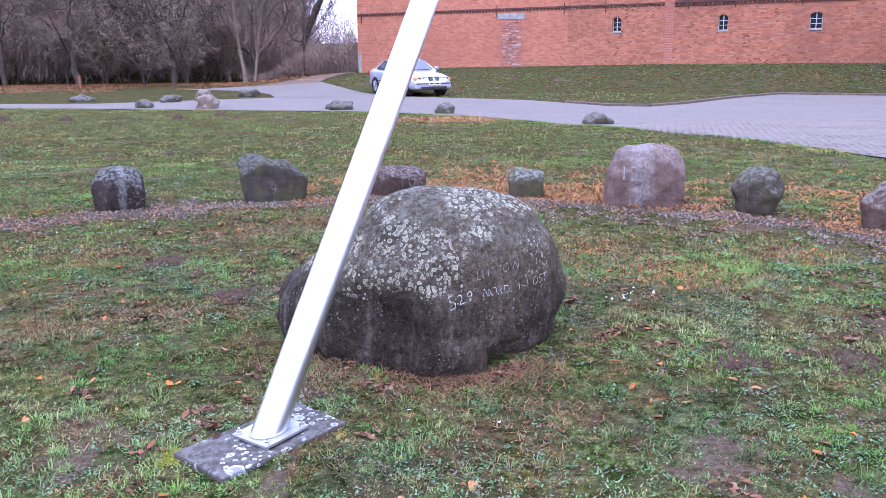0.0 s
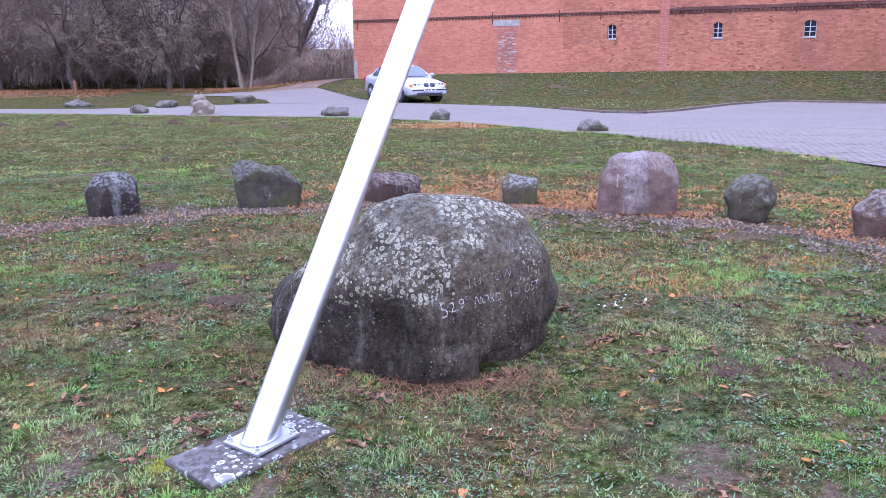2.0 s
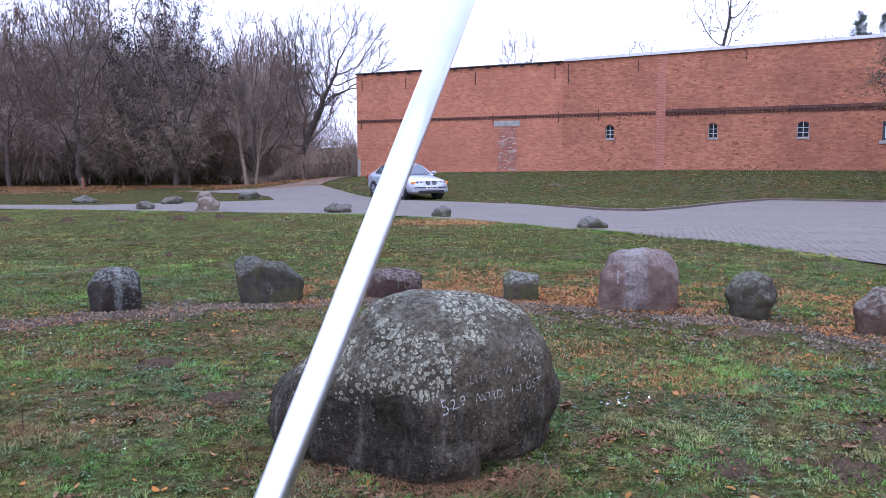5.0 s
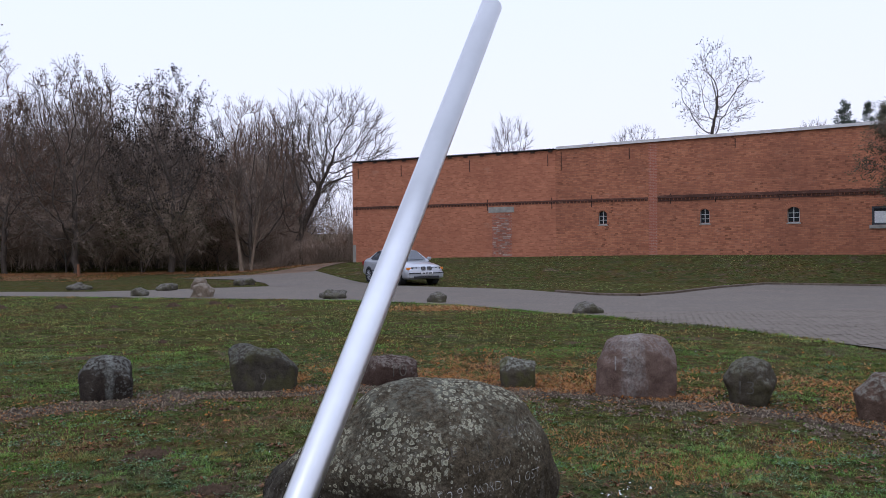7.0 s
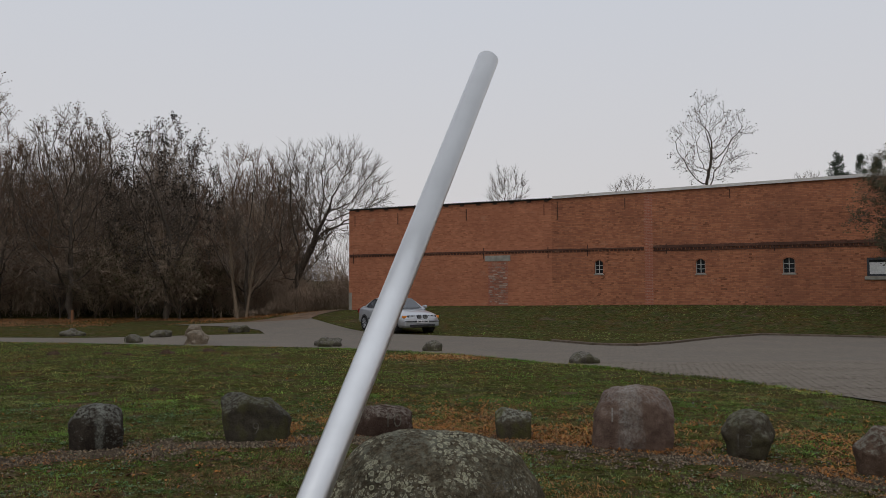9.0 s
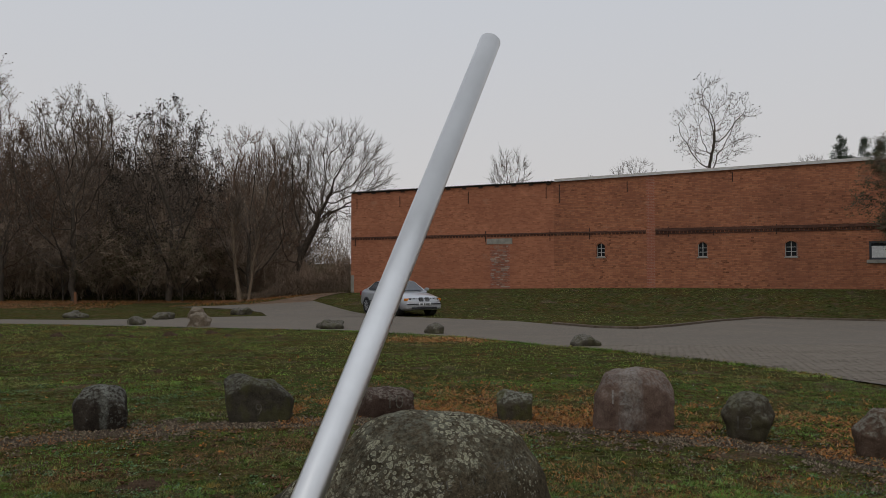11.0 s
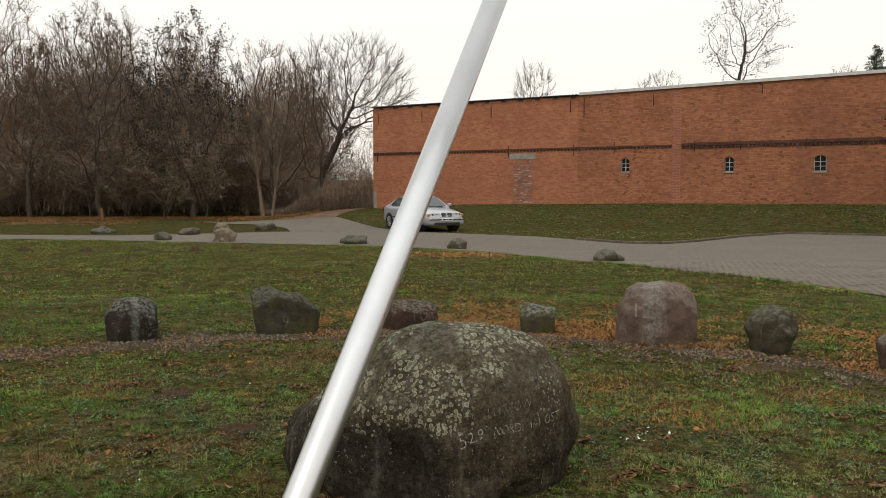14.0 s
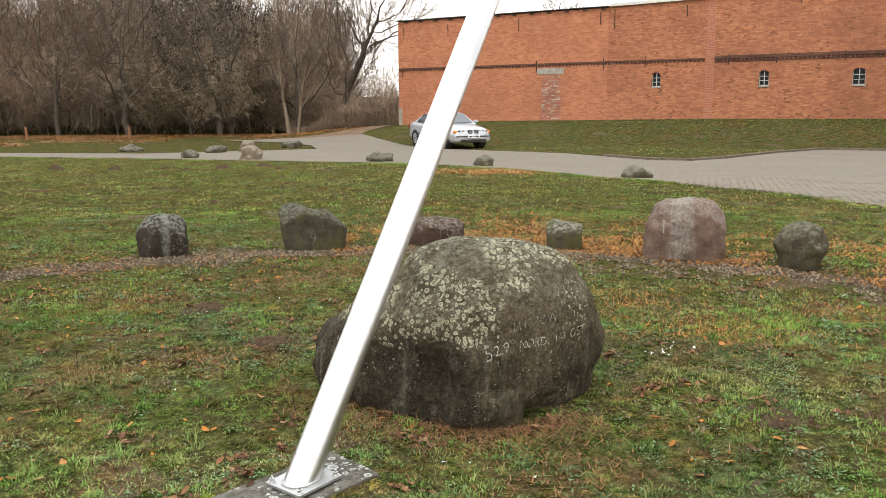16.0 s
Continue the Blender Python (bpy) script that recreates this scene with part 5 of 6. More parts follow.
def conifer(x, y, height, seed):
    rnd = random.Random(seed)
    root = thing("conifer", "dark green conifer behind the barn", "tree", far)
    root.location = (x, y, 0.3)
    trunk = [(0, [(Vector((0, 0, height * i / 6)), 0.18 * (1 - i / 6.2)) for i in range(7)], None)]
    me = tubes("trunk", trunk, SIDES, BARK)
    new("trunk", me).parent = root
    limbs, spots = [], []
    for i in range(150):
        f = rnd.uniform(0.12, 0.99)
        a = rnd.uniform(0, 6.283)
        l = (1.02 - f) * height * 0.42 * rnd.uniform(0.7, 1.05)
        p = Vector((0, 0, f * height))
        e = p + Vector((math.cos(a) * l, math.sin(a) * l, 0.15 * l))
        limbs.append((3, [(p, 0.03), (p.lerp(e, 0.5) - Vector((0, 0, 0.05)), 0.02), (e, 0.006)], None))
        spots += [p.lerp(e, rnd.uniform(0.25, 1.0)) for _ in range(22)]
    new("crown", tubes("crown", limbs, SIDES, TWIG, spots, NEEDLE, 0.075, rnd)).parent = root


conifer(35.4, 70, 13.2, 31)
conifer(38.0, 71, 13.1, 32)
conifer(40.5, 73, 13.3, 33)
bare_tree("small tree with drooping twigs and green needles", 18.3, 31.0, 6.6, 0.14, 41, counts=(18, 8, 7, 4), spread=(0.75, 0.9, 0.9, 0.8),
          lift=(0.02, 0.03, -0.06, -0.1, -0.12), leaves=7000, leaf_mat=OLIVE, leaf_size=0.042, group="trees by the lay-by", reach=0.72)


# ---- strips of grass, twigs and leaves, as single meshes ----
def strips(name, pos, heading, length, width, rise, droop, material, label, category, plain_blade=False):
    """Thin blades: three cross-lines each, bent over; arrays hold one value a blade."""
    n = len(pos)
    side = np.stack([-np.sin(heading), np.cos(heading), np.zeros(n)], 1) * (width / 2)[:, None]
    out = np.stack([np.cos(heading), np.sin(heading), np.zeros(n)], 1)
    up = np.array([0, 0, 1.0])
    mid = pos + out * (length * 0.5 * np.cos(rise))[:, None] + up * (length * 0.5 * np.sin(rise))[:, None]
    low = rise - droop
    tip = mid + out * (length * 0.5 * np.cos(low))[:, None] + up * (length * 0.5 * np.sin(low))[:, None]
    if plain_blade:
        v = np.stack([pos - side, pos + side, tip], 1).reshape(-1, 3)
        tri = np.arange(3 * n)
    else:
        v = np.stack([pos - side, pos + side, mid - side * 0.8, mid + side * 0.8, tip], 1).reshape(-1, 3)
        base = (np.arange(n) * 5)[:, None]
        tri = np.concatenate([base + np.array([[0, 1, 3]]), base + np.array([[0, 3, 2]]), base + np.array([[2, 3, 4]])], 1).reshape(-1)
    me = bpy.data.meshes.new(name)
    me.vertices.add(len(v))
    me.vertices.foreach_set("co", v.astype(np.float32).ravel())
    me.loops.add(len(tri))
    me.loops.foreach_set("vertex_index", tri.astype(np.int32))
    me.polygons.add(len(tri) // 3)
    me.polygons.foreach_set("loop_start", np.arange(0, len(tri), 3, dtype=np.int32))
    me.update()
    me.materials.append(material)
    return tagged(new(name, me), label, category, kind="stuff")


rg = np.random.default_rng(4)


def heights(x, y):
    return np.array([ground_z(a, b) for a, b in zip(x, y)])


def thicket(name, boxes, material, label, thick, seed, longest=2.0, lowest=0.5, highest=0.78):
    rt = np.random.default_rng(seed)
    P, L = [], []
    for x0, x1, y0, y1, n, h in boxes:
        x, y = rt.uniform(x0, x1, n), rt.uniform(y0, y1, n)
        clump = np.array([0.62 + 0.75 * noise.noise((a * 0.33, b * 0.33, seed)) for a, b in zip(x, y)]).clip(lowest, highest) * h
        P.append(np.stack([x, y, heights(x, y) + 0.92 * rt.random(n) ** 0.75 * clump], 1))
        L.append(np.minimum(rt.uniform(0.16, 0.55, n) * clump, rt.uniform(0.4, 1.0, n) * longest))
    P, L = np.concatenate(P), np.concatenate(L)
    n = len(P)
    return strips(name, P, rt.uniform(0, 6.28, n), L, rt.uniform(0.010, 0.030, n) * thick, rt.uniform(-0.2, 1.4, n), rt.uniform(-0.9, 1.3, n), material, label, "undergrowth", True)


thicket("undergrowth", [(-46, -13, 47.5, 60, 60000, 6.4), (-48, -10.5, 54, 66, 70000, 10.5), (-13, -9.0, 48, 62, 16000, 4.4)], BRUSH, "dense brown leafless undergrowth below the trees", 1.3, 5)
# distant twigs get a paled colour that stands in for haze
thicket("far_woods", [(-62, -19.5, 58, 74, 120000, 18.0), (-34, -11.5, 62, 80, 80000, 15.0), (-75, -6, 88, 104, 26000, 9.5)], plain("haze_paled_twigs", (0.215, 0.170, 0.135), 0.95, var=0.3, scale=0.4), "hazy brown mass of distant bare woods", 2.4, 9)
thicket("brushwood", [(-10.6, -7.6, 49, 58, 14000, 2.6), (-8.6, -5.5, 50, 60, 16000, 3.9), (-9.6, -3.0, 62, 72, 12000, 5.0), (-11.5, -7.2, 46.8, 50, 9000, 1.8)], plain("tan_brush", (0.27, 0.20, 0.145), 0.95, var=0.35, scale=0.7), "tan bare brushwood beside the barn", 0.8, 6, 0.7, 0.2, 1.15)


# ---- wooden marker posts ----
POST = plain("orange_brown_post", (0.20, 0.095, 0.05), 0.85, var=0.25, scale=9)
for x, y, h in ((-19.2, 43.6, 0.66), (-24.5, 42.8, 0.7), (-28.3, 42.2, 0.7)):
    bm = bmesh.new()
    tube(bm, (0, 0, -0.2), (0, 0, h), 0.075, 0.07, 10)
    ob = part("marker_post", bm, POST)
    ob.location = (x, y, ground_z(x, y))
    tagged(ob, "short orange-brown wooden post in the grass", "post", "wooden posts")


# ---- silver car ----
PAINT = Mat("silver_paint", 0.28, 0.35, 0.5)
PAINT.colour(PAINT.ramp(PAINT.noise(3, 3), (0.3, (0.36, 0.37, 0.39)), (0.7, (0.42, 0.43, 0.45))))
PAINT.b.inputs["Coat Weight"].default_value = 0.6
PAINT = PAINT.m
CAR_GLASS = Mat("car_glass", 0.05, 0, 0.7).colour((0.03, 0.034, 0.04)).m
RUBBER = plain("rubber", (0.022, 0.022, 0.023), 0.85)
TRIM = plain("black_trim", (0.025, 0.025, 0.027), 0.5)
RIM = plain("alloy_rim", (0.45, 0.45, 0.47), 0.35, 0.8)
LAMP = Mat("headlamp_glass", 0.08, 0.2, 0.7).colour((0.55, 0.57, 0.60)).m
AMBER = plain("amber_lens", (0.62, 0.20, 0.03), 0.25)
TAIL = plain("red_lens", (0.25, 0.02, 0.02), 0.25)
NUMBER = plain("number_plate", (0.68, 0.68, 0.68), 0.5)


def car():
    root = thing("car", "silver four-door saloon car parked beside the road", "car",
                 m=pose(-1.45, 33.9, ground_z(-1.45, 33.9) + 0.012, 0, 0, -61))
    # stations along the length: x, half width, underside, shoulder, top of the deck
    st = [(-2.235, 0.62, 0.50, 0.78, 0.86), (-2.20, 0.74, 0.36, 0.86, 0.98), (-2.0, 0.83, 0.27, 0.90, 1.03), (-1.55, 0.865, 0.22, 0.90, 1.04), (-0.9, 0.87, 0.20, 0.89, 0.98),
          (0.0, 0.87, 0.20, 0.87, 0.95), (0.75, 0.87, 0.20, 0.84, 0.93), (1.1, 0.865, 0.20, 0.82, 0.92), (1.6, 0.855, 0.22, 0.76, 0.86), (1.98, 0.82, 0.22, 0.70, 0.79), (2.16, 0.74, 0.24, 0.64, 0.72), (2.235, 0.60, 0.30, 0.58, 0.64)]
    bm = bmesh.new()
    rings = []
    for x, w, lo, sh, top in st:
        half = [(0.0, lo), (w * 0.86, lo), (w * 0.97, lo + 0.08), (w, lo + (sh - lo) * 0.5), (w * 0.985, sh - 0.04), (w * 0.93, sh + 0.02), (w * 0.75, top - 0.02), (w * 0.4, top), (0.0, top + 0.008)]
        ring = [(y, z) for y, z in half] + [(-y, z) for y, z in half[-2:0:-1]]
        rings.append([bm.verts.new((x, y, z)) for y, z in ring])
    k = len(rings[0])
    for a, b in zip(rings, rings[1:]):
        for i in range(k):
            bm.faces.new((a[i], b[i], b[(i + 1) % k], a[(i + 1) % k]))
    bm.faces.new(rings[0])
    bm.faces.new(rings[-1][::-1])
    bmesh.ops.recalc_face_normals(bm, faces=bm.faces)
    body = part("body", bm, PAINT, root, smooth=True)
    # cabin: base outline to roof
    prof = [(-1.78, 1.00, 0.70, 0), (-1.15, 1.31, 0.60, 1), (-0.75, 1.39, 0.57, 1), (-0.1, 1.41, 0.57, 1), (0.25, 1.37, 0.58, 1), (1.02, 0.93, 0.72, 0)]
    bm = bmesh.new()
    rings = []
    for x, z, w, _ in prof:
        rings.append([bm.verts.new(v) for v in ((x, -0.80, 0.88), (x, -0.78, 0.93 if z < 1.05 else 0.95), (x, -w, z - 0.03), (x, -w * 0.6, z), (x, w * 0.6, z), (x, w, z - 0.03), (x, 0.78, 0.93 if z < 1.05 else 0.95), (x, 0.80, 0.88))])
    for a, b in zip(rings, rings[1:]):
        for i in range(7):
            bm.faces.new((a[i], b[i], b[i + 1], a[i + 1]))
    bmesh.ops.recalc_face_normals(bm, faces=bm.faces)
    part("cabin", bm, PAINT, root, smooth=True)

    def pane(name, pts, push, material=CAR_GLASS, label=""):
        bm = bmesh.new()
        p = [Vector(v) for v in pts]
        n = (p[1] - p[0]).cross(p[2] - p[0]).normalized() * 0.012
        a = [bm.verts.new(v + Vector(push)) for v in p]
        b = [bm.verts.new(v + Vector(push) - n) for v in p]
        bm.faces.new(a)
        bm.faces.new(b[::-1])
        for i in range(len(p)):
            bm.faces.new((a[i], b[i], b[(i + 1) % len(p)], a[(i + 1) % len(p)]))
        bmesh.ops.recalc_face_normals(bm, faces=bm.faces)
        return part(name, bm, material, root, label)
    pane("windscreen", ((0.33, -0.50, 1.335), (0.33, 0.50, 1.335), (0.97, 0.63, 0.965), (0.97, -0.63, 0.965)), (0.02, 0, 0.012))
    pane("rear_window", ((-1.2, -0.5, 1.29), (-1.2, 0.5, 1.29), (-1.72, 0.6, 1.04), (-1.72, -0.6, 1.04)), (-0.02, 0, 0.012))
    for s in (1, -1):
        pane("side_window", [(0.20, s * 0.62, 1.31), (-0.30, s * 0.615, 1.345), (-0.30, s * 0.775, 0.965), (0.72, s * 0.775, 0.965)], (0, s * 0.018, 0.0))
        pane("side_window", [(-0.36, s * 0.615, 1.345), (-0.92, s * 0.625, 1.315), (-1.38, s * 0.74, 1.02), (-1.2, s * 0.775, 0.965), (-0.36, s * 0.775, 0.965)], (0, s * 0.018, 0.0))
        boxed("rub_strip", (-1.05, 1.0, s * 0.868 - 0.008, s * 0.868 + 0.008, 0.50, 0.545), TRIM, root, 0.003)
        for x in (0.18, -0.92):
            boxed("door_handle", (x - 0.08, x + 0.08, s * 0.868 - 0.014, s * 0.868 + 0.014, 0.78, 0.81), PAINT, root, 0.005)
        bm = bmesh.new()
        box(bm, 0.62, 0.74, s * 0.95 - 0.09, s * 0.95 + 0.09, 0.96, 1.08, 0.03)
        part("wing_mirror", bm, PAINT, root)
        # lamps
        bm = bmesh.new()
        box(bm, 2.06, 2.20, *(sorted((s * 0.27, s * 0.64))), 0.575, 0.715, 0.03)
        lamp = part("headlight", bm, TRIM, root, "clear twin headlight")
        for y in (0.36, 0.52):
            bm = bmesh.new()
            tube(bm, (2.15, s * y, 0.647), (2.215, s * y, 0.645), 0.066, 0.058, 16)
            part("lens", bm, LAMP, lamp)
        bm = bmesh.new()
        box(bm, 1.98, 2.165, *(sorted((s * 0.63, s * 0.79))), 0.60, 0.70, 0.02)
        part("indicator", bm, AMBER, root)
        bm = bmesh.new()
        box(bm, 2.15, 2.250, *(sorted((s * 0.02, s * 0.25))), 0.565, 0.735, 0.05)
        grille = part("grille", bm, TRIM, root, "black rounded radiator grille")
        bm = bmesh.new()
        for j in range(6):
            y = s * (0.05 + 0.028 * j)
            box(bm, 2.249, 2.255, y - 0.005, y + 0.005, 0.60, 0.69)
        part("grille_bars", bm, RIM, grille)
        bm = bmesh.new()
        box(bm, -2.235, -2.10, *(sorted((s * 0.5, s * 0.79))), 0.72, 0.90, 0.02)
        part("tail_light", bm, TAIL, root)
        # wheels
        for x in (1.36, -1.365):
            wheel = part("wheel", ring_body(0.315, 0.225, 0.2), RUBBER, root, "black tyre on a silver rim", smooth=True)
            wheel.location = (x, s * 0.79, 0.315)
            bm = bmesh.new()
            tube(bm, (0, -0.075, 0), (0, s * 0.085 if s > 0 else -0.085, 0), 0.07, 0.06, 16)
            for j in range(10):
                a = 2 * math.pi * j / 10
                d = Vector((math.cos(a), 0, math.sin(a)))
                tube(bm, d * 0.05 + Vector((0, s * 0.07, 0)), d * 0.215 + Vector((0, s * 0.088, 0)), 0.022, 0.016, 6)
            part("rim", bm, RIM, wheel)
            # black disc before the body stands for the arch's shaded hollow
            bm = bmesh.new()
            tube(bm, (x, s * 0.60, 0.33), (x, s * 0.876, 0.33), 0.35, 0.35, 28)
            part("wheel_arch", bm, TRIM, root)
    bm = bmesh.new()
    box(bm, 2.08, 2.262, -0.76, 0.76, 0.455, 0.495, 0.012)
    part("bumper_strip", bm, TRIM, root)
    bm = bmesh.new()
    box(bm, 2.04, 2.245, -0.77, 0.77, 0.27, 0.53, 0.06)
    part("bumper", bm, PAINT, root)
    boxed("air_intake", (2.2, 2.262, -0.56, 0.56, 0.275, 0.36), TRIM, root, 0.01)
    plate = boxed("number_plate", (2.27, 2.285, -0.26, 0.26, 0.42, 0.53), NUMBER, root, 0.004)
    for a, b in ((-0.20, -0.08), (-0.05, 0.02), (0.06, 0.21)):
        boxed("plate_bar", (2.285, 2.289, a, b, 0.45, 0.50), TRIM, plate)
    boxed("rear_bumper", (-2.27, -2.1, -0.74, 0.74, 0.38, 0.55), PAINT, root, 0.03)


def ring_body(r_out, r_in, width):
    """A tyre: a rounded ring about the y axis with a closed dish."""
    bm = bmesh.new()
    n = 36
    prof = [(r_in, -width / 2 + 0.02), (r_out - 0.03, -width / 2), (r_out, -width / 2 + 0.035), (r_out, width / 2 - 0.035), (r_out - 0.03, width / 2), (r_in, width / 2 - 0.02), (0.02, width / 2 - 0.06), (0.02, -width / 2 + 0.06)]
    rings = [[bm.verts.new((r * math.cos(2 * math.pi * i / n), y, r * math.sin(2 * math.pi * i / n))) for r, y in prof] for i in range(n)]
    for i in range(n):
        a, b = rings[i], rings[(i + 1) % n]
        for j in range(len(prof)):
            bm.faces.new((a[j], b[j], b[(j + 1) % len(prof)], a[(j + 1) % len(prof)]))
    bmesh.ops.recalc_face_normals(bm, faces=bm.faces)
    return bm


car()


# ---- molehills and bare soil ----
SOIL_NEAR = []


def molehill(x, y, r, h, seed):
    bm = bmesh.new()
    bmesh.ops.create_grid(bm, x_segments=22, y_segments=22, size=1.0)
    for v in bm.verts:
        q = Vector((v.co.x, v.co.y, seed))
        d = v.co.xy.length * (1 + 0.35 * noise.noise(q * 1.7))
        k = max(0.0, 1 - d * d)
        v.co = Vector((v.co.x * r, v.co.y * r, -0.03 + k * h * (1 + 0.7 * noise.noise(q * 4.5)) + 0.025 * k * noise.noise(q * 14)))
    ob = part("molehill", bm, SOIL, smooth=True)
    ob.location = (x, y, ground_z(x, y))
    return tagged(ob, "low crumbly dark soil molehill in the lawn", "molehill", "molehills")


for i, (x, y, r, h) in enumerate(((-12.2, 22.6, 0.42, 0.16), (-10.3, 22.3, 0.38, 0.14), (-8.9, 22.4, 0.30, 0.10), (-8.2, 22.1, 0.25, 0.08), (-7.3, 22.5, 0.42, 0.14), (-6.4, 23.4, 0.4, 0.12), (-5.6, 22.2, 0.3, 0.08), (-4.2, 22.0, 0.3, 0.08),
                                     (-4.6, 13.6, 0.18, 0.09), (2.75, 4.45, 0.30, 0.05), (2.2, 4.0, 0.16, 0.03), (-2.25, 6.3, 0.2, 0.04), (-1.45, 5.35, 0.16, 0.03), (1.6, 4.0, 0.15, 0.03))):
    molehill(x, y, r * (0.55 if y > 12 else 0.9), h * (0.85 if y > 12 else 1.2), i * 5.3)
    if y < 8:
        SOIL_NEAR.append((x, y, r, h))


# ---- gravel ring ----
def ring_strip(r0, r1, a0, a1):
    bm = bmesh.new()
    rows = []
    for i in range(601):
        a = a0 + (a1 - a0) * i / 600
        row = []
        for j in range(6):
            r = r0 + (r1 - r0) * j / 5 + (0.26 * noise.noise((a * 9, 0.3 if j < 3 else 8.0, 0)) + 0.24 * noise.noise((a * 34, 0.9 if j < 3 else 5.0, 0)) + 0.10 * noise.noise((a * 95, 0.9 if j < 3 else 5.0, 3))) * (j in (0, 5))
            x, y = FOOT.x + r * math.sin(a), FOOT.y + r * math.cos(a)
            row.append(bm.verts.new((x, y, ground_z(x, y) + 0.005 - 0.012 * (j in (0, 5)))))
        rows.append(row)
    for a, b in zip(rows, rows[1:]):
        for j in range(5):
            bm.faces.new((a[j], a[j + 1], b[j + 1], b[j]))
    bmesh.ops.recalc_face_normals(bm, faces=bm.faces)
    return bm


RING0, RING1 = NORTH - radians(80), NORTH + radians(62)
gravel_bed = part("gravel_bed", ring_strip(5.68, 6.18, RING0, RING1), BED, smooth=True)
tagged(gravel_bed, "ring of worn gravel joining the stones", "gravel path", kind="structure")


def lumps(name, x, y, size, material, label, category):
    """Many small rough pebbles in one mesh."""
    n = len(x)
    z = heights(x, y) + 0.008
    base = np.array([[1, 0, -0.4], [0, 1, -0.4], [-1, 0, -0.4], [0, -1, -0.4], [0.1, 0.05, 0.75]])
    v = base[None] * (1 + rg.uniform(-0.35, 0.35, (n, 5, 3)))
    a = rg.uniform(0, 6.28, n)
    rot = np.stack([np.stack([np.cos(a), -np.sin(a)], 1), np.stack([np.sin(a), np.cos(a)], 1)], 1)
    v[:, :, :2] = np.einsum("nij,nkj->nki", rot, v[:, :, :2])
    v = v * size[:, None, None] + np.stack([x, y, z + size * 0.2], 1)[:, None]
    f = np.array([[0, 1, 4], [1, 2, 4], [2, 3, 4], [3, 0, 4]])
    tri = ((np.arange(n) * 5)[:, None, None] + f[None]).reshape(-1)
    me = bpy.data.meshes.new(name)
    me.vertices.add(n * 5)
    me.vertices.foreach_set("co", v.astype(np.float32).ravel())
    me.loops.add(len(tri))
    me.loops.foreach_set("vertex_index", tri.astype(np.int32))
    me.polygons.add(len(tri) // 3)
    me.polygons.foreach_set("loop_start", np.arange(0, len(tri), 3, dtype=np.int32))
    me.update()
    me.materials.append(material)
    return tagged(new(name, me), label, category, kind="stuff")


cx, cy = [], []
for x, y, r, h in SOIL_NEAR:
    k = int(1500 * r)
    cx.append(x + rg.normal(0, r * 0.42, k))
    cy.append(y + rg.normal(0, r * 0.42, k))
cx, cy = np.concatenate(cx), np.concatenate(cy)
lumps("soil_crumbs", cx, cy, rg.uniform(0.006, 0.022, len(cx)), SOIL, "dark crumbs of soil thrown up on the lawn", "soil")
ng = 70000
ga = rg.uniform(RING0, RING1, ng)
gr = np.where(ga > NORTH - 0.15, 5.74 + rg.normal(0, 0.40, ng), 5.92 + rg.normal(0, 0.26, ng))
gx, gy = FOOT.x + gr * np.sin(ga), FOOT.y + gr * np.cos(ga)
gk = np.array([0.7 * noise.noise((a * 1.6, b * 1.6, 4.0)) + 0.6 * noise.noise((a * 5, b * 5, 2.0)) for a, b in zip(gx, gy)]) + rg.normal(0, 0.2, ng) > np.where(ga < NORTH - 0.15, 0.30, 0.34)
gk |= (np.abs(gr - 5.93) < 0.27) & (rg.random(ng) < 0.16)
gx, gy = gx[gk], gy[gk]
lumps("gravel", gx, gy, rg.uniform(0.006, 0.018, len(gx)), PEBBLE, "loose grey and brown gravel pebbles", "gravel")


# ---- grass, herbs and leaves ----
def road_near(x):
    xs, ys = [p[0] for p in NEAR_EDGE], [p[1] for p in NEAR_EDGE]
    return np.interp(x, xs, ys)


def scatter(n, x0, x1, y0, y1, wedge=0.62, spare=True):
    """Random places of the lawn in front of the road, off stones, slab and gravel."""
    y = y0 + (y1 - y0) * rg.random(n)
    x = rg.uniform(x0, x1, n)
    keep = (np.abs(x) < 0.9 + wedge * y) & (y < road_near(x) - 0.05)
    if spare:
        r = np.hypot(x - FOOT.x, y - FOOT.y)
        keep &= ~((r > 5.50 - 0.22 * (x > 1)) & (r < 6.32) & (rg.random(n) < 0.88))
        dx, dy = x - BOULDER_C.x, y - BOULDER_C.y
        keep &= ((dx * E1.x + dy * E1.y) / 0.56) ** 4 + ((dx * E2.x + dy * E2.y) / 0.52) ** 4 > 1
        c, s = math.cos(-SLAB_TURN), math.sin(-SLAB_TURN)
        sx, sy = x - SLAB_C[0], y - SLAB_C[1]
        ragged = rg.normal(0, 0.02, n)
        keep &= (np.abs(sx * c - sy * s) > 0.165 + ragged) | (np.abs(sx * s + sy * c) > 0.305 + ragged)
    return x[keep], y[keep]


def patchy(x, y, scale, seed):
    return np.array([noise.noise((a * scale, b * scale, seed)) for a, b in zip(x, y)])


